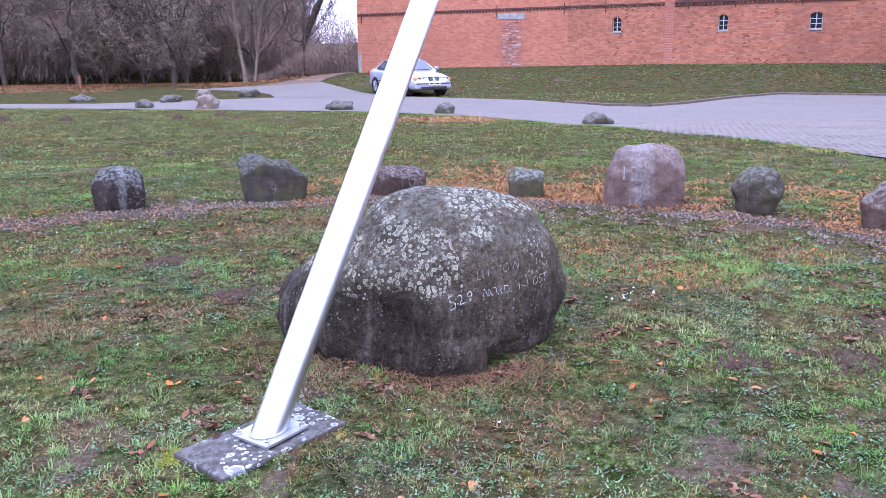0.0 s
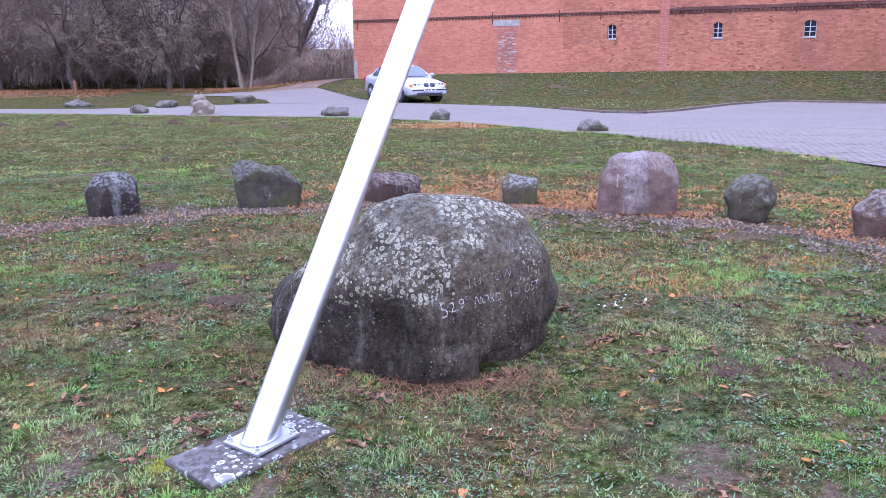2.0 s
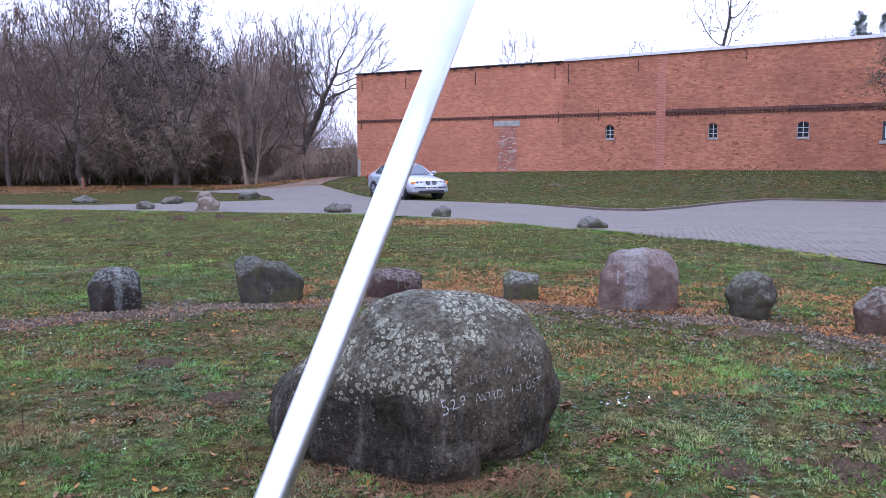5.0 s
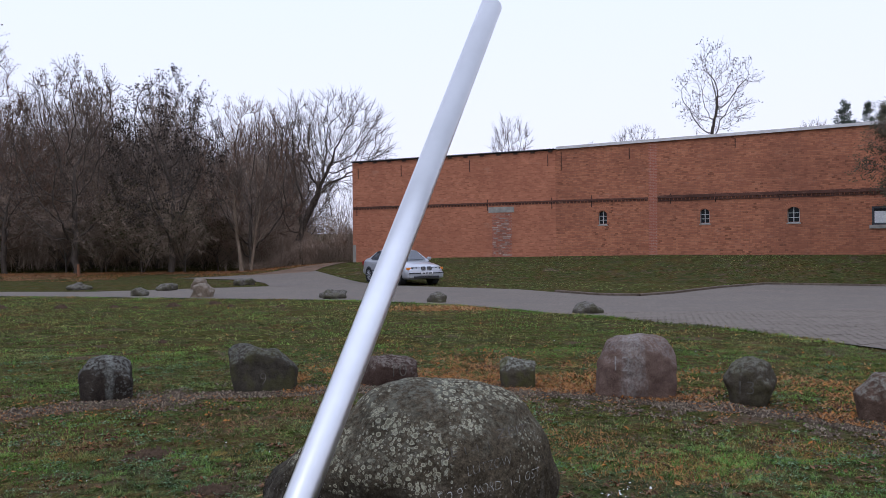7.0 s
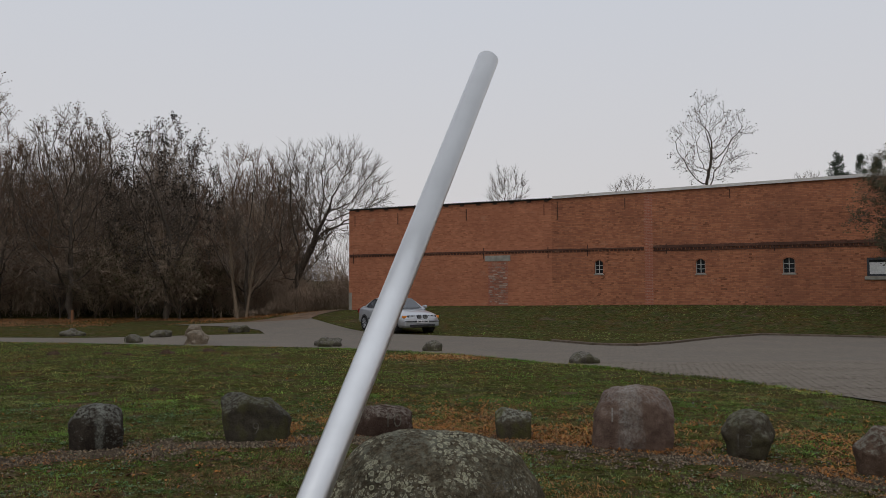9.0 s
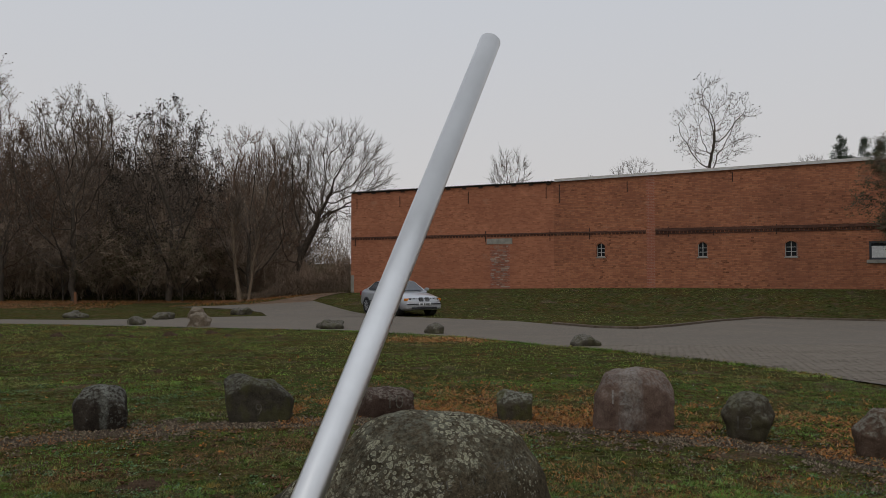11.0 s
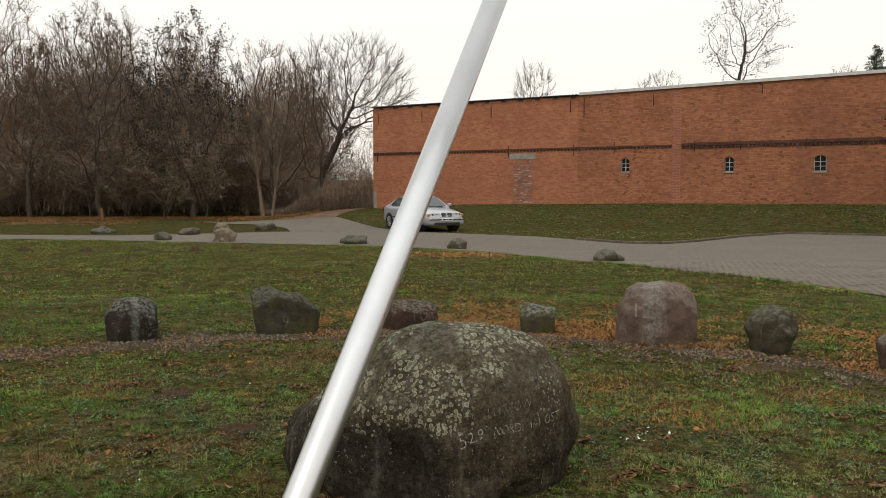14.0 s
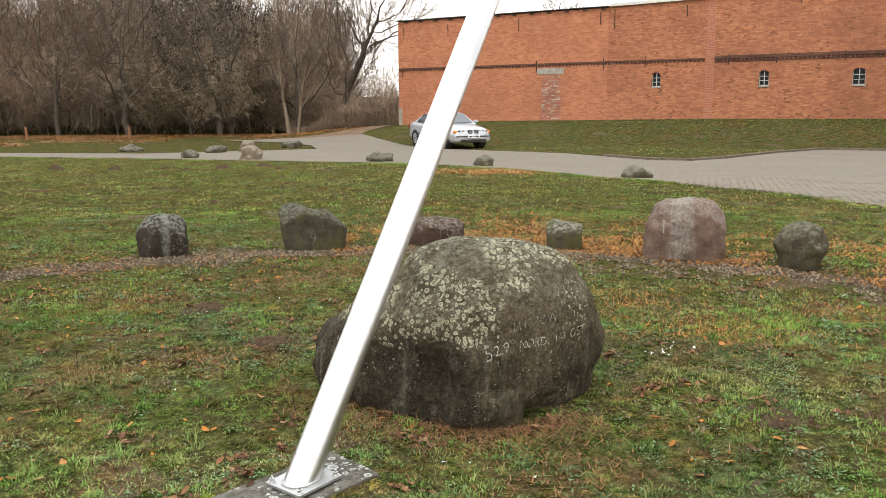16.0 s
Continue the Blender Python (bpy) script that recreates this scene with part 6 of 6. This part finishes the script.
def meadow(name, n, x0, x1, y0, y1, length, width, material, label, rise=(0.25, 1.3), scale=1.3, seed=2.0, cut=-0.25, thin=True):
    x, y = scatter(n, x0, x1, y0, y1)
    k = 0.7 * patchy(x, y, scale, seed) + 0.6 * patchy(x, y, scale * 4.3, seed) + rg.normal(0, 0.12, len(x)) > cut
    x, y = x[k], y[k]
    m = len(x)
    pos = np.stack([x, y, heights(x, y) - 0.004], 1)
    return strips(name, pos, rg.uniform(0, 6.28, m), rg.uniform(*length, m), rg.uniform(*width, m), rg.uniform(*rise, m), rg.uniform(0.2, 1.2, m), material, label, "grass", thin)


def tufts(name, n, blades, x0, x1, y0, y1, radius, length, width, material, label, scale=1.3, seed=2.0, cut=-0.2, rise=(0.5, 1.45), thin=False):
    """Small clumps of blades that lean outwards."""
    x, y = scatter(n, x0, x1, y0, y1)
    k = 0.6 * patchy(x, y, scale, seed) + 0.8 * patchy(x, y, scale * 3.6, seed) + rg.normal(0, 0.12, len(x)) > cut
    x, y = x[k], y[k]
    size = rg.uniform(0.5, 1.4, len(x))
    x, y, size = np.repeat(x, blades), np.repeat(y, blades), np.repeat(size, blades)
    m = len(x)
    a, r = rg.uniform(0, 6.28, m), radius * np.sqrt(rg.random(m)) * size
    px, py = x + r * np.cos(a), y + r * np.sin(a)
    pos = np.stack([px, py, heights(px, py) - 0.004], 1)
    return strips(name, pos, a + rg.normal(0, 0.7, m), rg.uniform(*length, m) * size, rg.uniform(*width, m), rg.uniform(*rise, m), rg.uniform(0.3, 1.6, m), material, label, "grass", y0 > 5 or thin)


meadow("grass", 170000, -4.2, 4.2, 1.9, 6.2, (0.012, 0.032), (0.0022, 0.0045), GRASS, "short patchy green lawn grass", (0.4, 1.5), cut=-0.16)
tufts("grass", 4600, 22, -4.2, 4.2, 1.9, 6.4, 0.032, (0.025, 0.065), (0.003, 0.0055), GRASS_BRIGHT, "fresh green tufts of lawn grass", 1.1, 31.0, 0.12, (0.6, 1.5))
meadow("grass", 190000, -7.0, 7.0, 5.5, 12.5, (0.018, 0.045), (0.004, 0.008), GRASS_MID, "short patchy green lawn grass", (0.3, 1.4), cut=-0.2)
tufts("grass", 6000, 10, -7.5, 7.5, 6.2, 13, 0.05, (0.03, 0.07), (0.005, 0.010), GRASS_BRIGHT, "fresh green tufts of lawn grass", 0.9, 31.0, 0.05)
meadow("grass", 150000, -17, 7, 12.5, 28, (0.025, 0.06), (0.010, 0.022), GRASS_FAR, "short patchy green lawn grass", (0.1, 1.2))
tufts("low_herbs", 30000, 10, -4.2, 4.2, 1.9, 6.5, 0.028, (0.012, 0.030), (0.008, 0.015), CLOVER, "low clover and moss between the grass", 0.9, 7.0, -0.12, (0.1, 1.1), True)
tufts("low_herbs", 42000, 8, -3.4, 3.4, 1.9, 4.9, 0.024, (0.010, 0.024), (0.008, 0.016), HERB_MIX, "low leafy herbs and moss close to the slab", 1.4, 17.0, -0.10, (0.0, 0.9), True)
tufts("low_herbs", 10000, 7, -7.0, 7.0, 6.5, 13, 0.035, (0.018, 0.04), (0.010, 0.020), CLOVER, "low clover and moss between the grass", 0.9, 7.0, -0.1, (0.0, 0.8))
meadow("dry_grass", 45000, -5, 5, 2.0, 8, (0.025, 0.08), (0.002, 0.004), STRAW, "withered straw-coloured grass stalks", (0.02, 0.6), 1.7, 11.0, 0.05)
meadow("moss", 25000, -5, 5, 2.0, 8, (0.008, 0.018), (0.006, 0.012), SOIL, "bare dark soil crumbs between the grass", (0.0, 0.7), 1.2, 21.0, 0.12)

# withered grass before the boulder's foot
RUSTY = leaf_material("rusty_grass_blades", (0.075, 0.038, 0.022), (0.16, 0.078, 0.036), (0.26, 0.135, 0.06), (0.27, 0.18, 0.10))
nb = 1900
ba = rg.uniform(3.5, 5.6, nb)
br_ = 0.56 + np.abs(rg.normal(0, 0.16, nb))
bx = BOULDER_C.x + np.cos(ba) * br_ * 1.25
by = BOULDER_C.y + np.sin(ba) * br_
strips("dry_grass", np.stack([bx, by, heights(bx, by)], 1), rg.uniform(0, 6.28, nb), rg.uniform(0.04, 0.14, nb), rg.uniform(0.002, 0.004, nb), rg.uniform(0.02, 0.7, nb), rg.uniform(0.1, 0.9, nb), RUSTY, "long withered grass before the boulder", "grass")


def litter(name, x, y, size, material, label):
    m = len(x)
    pos = np.stack([x, y, heights(x, y) + rg.uniform(0.003, 0.02, m)], 1)
    return strips(name, pos, rg.uniform(0, 6.28, m), size * rg.uniform(0.5, 1.5, m), size * rg.uniform(0.35, 0.8, m), rg.uniform(-0.2, 0.6, m), rg.uniform(-0.9, 1.3, m), material, label, "leaves", y.mean() > 9)


def oval_leaves(name, x, y, size, material, label):
    """Dead leaves: pointed ovals folded along the rib and curled."""
    n = len(x)
    u = np.array([-1.0, -0.55, 0.05, 0.6, 1.0])
    w = np.array([0.0, 0.42, 0.55, 0.34, 0.0])
    px = np.concatenate([u, u[1:4], u[1:4]])
    py = np.concatenate([0 * u, w[1:4], -w[1:4]])
    fold, curl = rg.uniform(-0.5, 0.9, n), rg.uniform(-0.4, 0.6, n)
    zz = np.abs(py)[None] * fold[:, None] + (px ** 2)[None] * curl[:, None]
    v = np.stack([np.repeat(px[None], n, 0), np.repeat(py[None], n, 0) * rg.uniform(0.8, 1.3, n)[:, None], zz], 2)
    s, a, tip = size * rg.uniform(0.6, 1.4, n), rg.uniform(0, 6.28, n), rg.uniform(-0.5, 0.5, n)
    v = v * s[:, None, None]
    v[:, :, 2] += v[:, :, 0] * tip[:, None]
    cx = v[:, :, 0] * np.cos(a)[:, None] - v[:, :, 1] * np.sin(a)[:, None]
    cy = v[:, :, 0] * np.sin(a)[:, None] + v[:, :, 1] * np.cos(a)[:, None]
    v = np.stack([cx + x[:, None], cy + y[:, None], v[:, :, 2] + (heights(x, y) + 0.014)[:, None]], 2)
    f = np.array([[0, 1, 5], [1, 2, 6], [1, 6, 5], [2, 3, 7], [2, 7, 6], [3, 4, 7], [0, 8, 1], [1, 9, 2], [1, 8, 9], [2, 10, 3], [2, 9, 10], [3, 10, 4]])
    tri = ((np.arange(n) * 11)[:, None, None] + f[None]).reshape(-1)
    me = bpy.data.meshes.new(name)
    me.vertices.add(n * 11)
    me.vertices.foreach_set("co", v.astype(np.float32).ravel())
    me.loops.add(len(tri))
    me.loops.foreach_set("vertex_index", tri.astype(np.int32))
    me.polygons.add(len(tri) // 3)
    me.polygons.foreach_set("loop_start", np.arange(0, len(tri), 3, dtype=np.int32))
    me.update()
    me.materials.append(material)
    return tagged(new(name, me), label, "leaves", kind="stuff")


def rosettes(n, x0, x1, y0, y1, size, spread, count, label, scale, seed, cut):
    """Flat rosettes of small oval leaves, in patches."""
    x, y = scatter(n, x0, x1, y0, y1)
    k = 0.6 * patchy(x, y, scale, seed) + 0.7 * patchy(x, y, scale * 3.4, seed + 4) + rg.normal(0, 0.15, len(x)) > cut
    x, y = np.repeat(x[k], count), np.repeat(y[k], count)
    oval_leaves("low_herbs", x + rg.normal(0, spread, len(x)), y + rg.normal(0, spread, len(x)), size, HERB, label)


rosettes(5200, -4.0, 4.0, 1.9, 6.2, 0.0075, 0.026, 10, "dark green rosettes of small herbs in the lawn", 0.9, 51.0, 0.16)
rosettes(4000, -6.5, 6.5, 5.6, 12, 0.013, 0.04, 8, "dark green rosettes of small herbs in the lawn", 0.8, 51.0, 0.16)
# clumps of curled brown leaves
x, y = scatter(420, -5, 5, 2, 9)
k = patchy(x, y, 0.8, 61.0) + rg.normal(0, 0.2, len(x)) > -0.05
x, y = np.repeat(x[k], 14), np.repeat(y[k], 14)
oval_leaves("fallen_leaves", x + rg.normal(0, 0.045, len(x)), y + rg.normal(0, 0.035, len(x)), 0.020, FALLEN_DARK, "clumps of curled brown leaves in the grass")
x, y = scatter(1700, -5, 5, 2, 9)
k = patchy(x, y, 1.1, 15.0) + rg.normal(0, 0.2, len(x)) > 0.1
oval_leaves("fallen_leaves", x[k], y[k], 0.022, FALLEN, "scattered orange-brown fallen leaves")
x, y = scatter(48000, -5, 5, 2, 9)
k = 0.7 * patchy(x, y, 1.3, 25.0) + 0.8 * patchy(x, y, 4.0, 35.0) > 0.30
litter("leaf_crumbs", x[k], y[k], 0.020, DEAD_LEAF, "small brown crumbs of dead leaves")
x, y = scatter(4500, -16, 7, 9, 27)
k = patchy(x, y, 0.5, 5.0) + 0.4 * patchy(x, y, 1.5, 6.0) > 0.12
litter("fallen_leaves", x[k], y[k], 0.055, FALLEN, "scattered orange-brown fallen leaves")
# leaves caught in the gravel
a = rg.uniform(RING0, RING1, 9000)
r = 5.95 + rg.normal(0, 0.4, 9000)
x, y = FOOT.x + r * np.sin(a), FOOT.y + r * np.cos(a)
k = patchy(x, y, 1.7, 9.0) > -0.05
litter("leaf_crumbs", x[k], y[k], 0.026, FALLEN, "brown leaves caught in the gravel")
# drift of leaves behind the noon stones
a = rg.uniform(NORTH - radians(38), NORTH + radians(48), 70000)
r = 5.9 + np.abs(rg.normal(0, 1.5, 70000))
x, y = FOOT.x + r * np.sin(a), FOOT.y + r * np.cos(a)
k = (patchy(x, y, 0.7, 3.0) + 0.6 * patchy(x, y, 2.6, 13.0) + rg.normal(0, 0.1, len(x)) > 0.0) & (y < road_near(x))
x, y = x[k], y[k]
h = len(x) // 3
litter("fallen_leaves", x[:h], y[:h], 0.036, FALLEN, "drift of orange fallen leaves behind the stones")
m = len(x) - h
RUST_BRIGHT = leaf_material("orange_withered_grass", (0.15, 0.064, 0.022), (0.31, 0.134, 0.040), (0.42, 0.205, 0.070), (0.38, 0.25, 0.12))
strips("rusty_grass", np.stack([x[h:], y[h:], heights(x[h:], y[h:])], 1), rg.uniform(0, 6.28, m), rg.uniform(0.04, 0.09, m), rg.uniform(0.010, 0.020, m), rg.uniform(0.0, 0.9, m), rg.uniform(0.2, 1.2, m), RUST_BRIGHT, "rust-coloured withered grass behind the stones", "grass", True)
# leaf litter along the wood's edge
x, y = rg.uniform(-42, -6.0, 34000), rg.uniform(38.5, 48, 34000)
k = (patchy(x, y, 0.25, 8.0) + (y - 43) * 0.09 + 0.25 * (x > -14) > 0.0) & ((y > 41.2) | (x < -13)) & ((x < -8.6) | (y > 43.4))
litter("leaf_litter", x[k], y[k], 0.085, FALLEN, "brown leaf litter along the edge of the wood")
# grass hanging over the road's edge, and on the bank before the barn
ne = 14000
t = rg.uniform(2, 11, ne)
i0 = t.astype(int)
ex = np.array([p[0] for p in NEAR_EDGE])
ey = np.array([p[1] for p in NEAR_EDGE])
x = ex[i0] + (ex[i0 + 1] - ex[i0]) * (t - i0) + rg.normal(0, 0.05, ne)
y = ey[i0] + (ey[i0 + 1] - ey[i0]) * (t - i0) + rg.normal(0.0, 0.13, ne)
strips("verge_grass", np.stack([x, y, heights(x, y)], 1), rg.uniform(0, 6.28, ne), rg.uniform(0.02, 0.09, ne), rg.uniform(0.008, 0.02, ne), rg.uniform(0.2, 1.3, ne), rg.uniform(0.2, 1.2, ne), GRASS, "longer grass along the road edge", "grass")
s, d = rg.uniform(0, 30, 42000), rg.uniform(0.3, 13, 42000)
x, y = WALL_A.x + WALL_U.x * s + WALL_N.x * d, WALL_A.y + WALL_U.y * s + WALL_N.y * d
fx, fy = [p[0] for p in FAR_EDGE[4:]], [p[1] for p in FAR_EDGE[4:]]
k = (y > np.interp(x, fx, fy) + 0.15) & (x > -5)
x, y = x[k], y[k]
m = len(x)
strips("bank_grass", np.stack([x, y, heights(x, y)], 1), rg.uniform(0, 6.28, m), rg.uniform(0.04, 0.09, m), rg.uniform(0.02, 0.045, m), rg.uniform(0.0, 0.5, m), rg.uniform(0.2, 1.2, m), GRASS_FAR, "short grass on the bank before the barn", "grass", True)
# small white petals and chips scattered in the lawn
PETAL = leaf_material("white_petals", (0.45, 0.45, 0.42), (0.62, 0.62, 0.60), (0.70, 0.70, 0.66))
x, y = scatter(900, -12, 7, 2.2, 22)
k = patchy(x, y, 0.9, 45.0) + rg.normal(0, 0.15, len(x)) > 0.12
litter("daisies", x[k], y[k], 0.022, PETAL, "tiny white daisies scattered in the lawn")
x, y = 1.27 + rg.normal(0, 0.12, 13), 5.22 + rg.normal(0, 0.08, 13)
litter("daisies", x, y, 0.026, PETAL, "tiny white petals lying in the grass")
# withered grass between the road and the wood
n = 42000
x, y = rg.uniform(-42, -7.5, n), rg.uniform(36, 47, n)
k = (patchy(x, y, 0.2, 12.0) - 0.02 * (x + 22) + 0.06 * (y - 41) + 0.3 * (x > -13) > 0.0) & ((y > 41.4) | (x < -14)) & ((x < -8.8) | (y > 43.6))
x, y = x[k], y[k]
n = len(x)
strips("dry_grass", np.stack([x, y, heights(x, y)], 1), rg.uniform(0, 6.28, n), rg.uniform(0.10, 0.24, n), rg.uniform(0.03, 0.07, n), rg.uniform(0.0, 0.8, n), rg.uniform(0.0, 1.0, n), plain("rusty_grass", (0.22, 0.115, 0.055), 0.95, var=0.4, scale=0.8), "rusty withered grass before the wood", "grass", True)


# ---- unseen ring of woods, added behind and beside the viewer to darken reflections ----
BACK = plain("unseen_ring_dark", (0.075, 0.062, 0.05), 0.98, var=0.45, scale=0.3)
bm = bmesh.new()
rows = []
for i in range(141):
    a = radians(42) + radians(283) * i / 140
    x, y = 75 * math.sin(a), 75 * math.cos(a)
    top = 10 + 3.5 * noise.noise((a * 5, 0, 0)) + 2.0 * noise.noise((a * 23, 4, 0)) + rg.uniform(-0.8, 0.8)
    rows.append([bm.verts.new((x * k, y * k, z)) for k, z in ((1.0, -1.0), (1.0, top * 0.6), (1.02, top), (1.08, top * 0.8), (1.12, -1.0))])
for a, b in zip(rows, rows[1:]):
    for j in range(4):
        bm.faces.new((a[j], a[j + 1], b[j + 1], b[j]))
bmesh.ops.recalc_face_normals(bm, faces=bm.faces)
tagged(part("backdrop", bm, BACK), "unseen dark tree-line ring added to darken pole reflections", "woods", kind="structure")


# ---- a few thin dry stalks beside the boulder ----
def weed_stalk(x, y, h, seed):
    rnd = random.Random(seed)
    out = []
    limb(out, Vector((0, 0, -0.02)), Vector((rnd.uniform(-0.25, 0.1), 0, 1)).normalized(), h, 0.0032, 0, 0, rnd, (0.02, 0.06), (0.7, 0.7), (0, 0), SIDES)
    for k in range(5):
        limb(out, Vector((0, 0, h * rnd.uniform(0.3, 0.8))), Vector((rnd.uniform(-1, 1), rnd.uniform(-1, 1), 1.2)).normalized(), h * 0.25, 0.0012, 0, 0, rnd, (0.02, 0.06), (0.7, 0.7), (0, 0), SIDES)
    ob = new("weed_stalk", tubes("weed_stalk", [(max(1, l), p, d) for l, p, d in out], SIDES, IRON))
    ob.location = (x, y, ground_z(x, y))
    return tagged(ob, "thin dark dry weed stalk standing in the lawn", "weed", "dry weed stalks")


weed_stalk(-0.98, 4.05, 0.26, 3)
weed_stalk(-0.72, 4.45, 0.30, 4)
weed_stalk(-2.55, 4.75, 0.22, 5)
# yellow moss cushion beside the slab
YELLOW_MOSS = leaf_material("yellow_moss", (0.16, 0.17, 0.02), (0.26, 0.27, 0.03), (0.34, 0.34, 0.06))
nm = 1500
mx, my = -1.11 + rg.normal(0, 0.04, nm), 2.96 + rg.normal(0, 0.03, nm)
strips("moss_cushion", np.stack([mx, my, heights(mx, my)], 1), rg.uniform(0, 6.28, nm), rg.uniform(0.008, 0.016, nm), rg.uniform(0.003, 0.006, nm), rg.uniform(0.3, 1.4, nm), rg.uniform(0.2, 1.0, nm), YELLOW_MOSS, "bright yellow-green moss cushion beside the slab", "moss")

# rusty and straw-coloured blades in uneven patches all over the near lawn
x, y = scatter(36000, -6, 6, 2, 9.5)
k = 0.7 * patchy(x, y, 0.8, 71.0) + 0.7 * patchy(x, y, 2.9, 73.0) + rg.normal(0, 0.12, len(x)) > 0.14
x, y = x[k], y[k]
m = len(x)
strips("rusty_grass", np.stack([x, y, heights(x, y)], 1), rg.uniform(0, 6.28, m), rg.uniform(0.02, 0.06, m), rg.uniform(0.003, 0.008, m), rg.uniform(0.05, 1.0, m), rg.uniform(0.2, 1.2, m), RUSTY, "rust-brown withered grass in patches", "grass", True)

# brown clumps and dark tussocks in the lawn round the stones
tufts("rusty_grass", 3600, 16, -6.5, 6.5, 5.2, 12, 0.06, (0.02, 0.055), (0.005, 0.010), RUSTY, "small clumps of rust-brown withered grass", 0.9, 81.0, 0.16, (0.2, 1.3))
tufts("grass", 3200, 16, -7, 7, 5.2, 13, 0.055, (0.02, 0.05), (0.005, 0.010), DARK_TUSSOCK, "small dark green tussocks in the lawn", 1.0, 91.0, 0.16, (0.3, 1.4))
meadow("grass", 16000, -14, 6, 12, 24, (0.03, 0.07), (0.015, 0.030), DARK_TUSSOCK, "dark green and brown tussocks farther off", (0.2, 1.2), 0.6, 95.0, 0.22)

# leaves and rusty grass blown against the road edge
x, y = 0.3 + rg.normal(0, 0.9, 2600), 20.6 + rg.normal(0, 0.5, 2600)
k = y < road_near(x) - 0.1
litter("fallen_leaves", x[k], y[k], 0.06, RUST_BRIGHT, "orange leaves blown together near the road")
# a rusty patch of withered grass beyond the boulder, and a few brown plants in the lawn
for px, py, rad, count in ((1.75, 5.75, 0.35, 2600), (1.2, 6.6, 0.3, 1500), (-1.9, 7.3, 0.3, 1500), (-2.9, 6.6, 0.16, 700), (-1.35, 7.9, 0.25, 1100), (-3.6, 5.4, 0.14, 500), (-2.4, 4.6, 0.12, 450), (-1.75, 5.0, 0.14, 500), (2.9, 6.3, 0.25, 900), (-3.1, 4.1, 0.15, 500), (-1.3, 2.75, 0.10, 200), (0.35, 3.35, 0.25, 900)):
    x, y = px + rg.normal(0, rad, count), py + rg.normal(0, rad * 0.8, count)
    strips("rusty_grass", np.stack([x, y, heights(x, y)], 1), rg.uniform(0, 6.28, count), rg.uniform(0.02, 0.06, count), rg.uniform(0.004, 0.009, count), rg.uniform(0.1, 1.2, count), rg.uniform(0.2, 1.2, count), RUSTY if px < 0.5 else RUST_BRIGHT, "tuft of rust-coloured withered grass in the lawn", "grass", True)


# ---- single paving blocks where the road comes nearest ----
def paver_faces(w, d):
    lo = [(-w, -d, -0.03), (w, -d, -0.03), (w, d, -0.03), (-w, d, -0.03)]
    a, b = w - 0.004, d - 0.004
    return lo + [(-a, -b, 0.007), (a, -b, 0.007), (a, b, 0.007), (-a, b, 0.007)], [(4, 5, 6, 7)] + [(k, (k + 1) % 4, 4 + (k + 1) % 4, 4 + k) for k in range(4)]


BLOCK_V, BLOCK_F = paver_faces(0.0982, 0.0482)
block_mesh = bpy.data.meshes.new("paver")
block_mesh.from_pydata(BLOCK_V, [], BLOCK_F)
block_mesh.materials.append(PAVER)
LANE_DIR = Vector((0.497, -0.868))
LANE_SIDE = Vector((0.868, 0.497))
spots = []
for i in range(-8, 110):
    for j in range(0, 60):
        p = Vector((3.1, 18.1)) + LANE_SIDE * (0.2 * j + 0.1 * (i % 2) + 0.1) + LANE_DIR * (0.1 * i)
        if 11.5 < p.y < 18.6 and p.x < 0.6 * p.y and p.y > road_near(p.x) + 0.12:
            spots.append(p)
spots.sort(key=lambda p: p.y)
block_turn = Matrix.Rotation(math.atan2(LANE_SIDE.y, LANE_SIDE.x), 4, "Z")
rest_v, rest_f = [], []
for k, p in enumerate(spots):
    m4 = Matrix.Translation((p.x, p.y, ground_z(p.x, p.y) + 0.02)) @ block_turn
    if k < 300:
        ob = new("paver", block_mesh)
        ob.parent = road
        ob.matrix_local = m4
    else:
        n0 = len(rest_v)
        rest_v += [tuple(m4 @ Vector(v)) for v in BLOCK_V]
        rest_f += [tuple(n0 + q for q in f) for f in BLOCK_F]
rest = bpy.data.meshes.new("paver_field")
rest.from_pydata(rest_v, [], rest_f)
rest.materials.append(PAVER)
ob = new("paver_field", rest)
ob.parent = road
tagged(ob, kind="stuff")
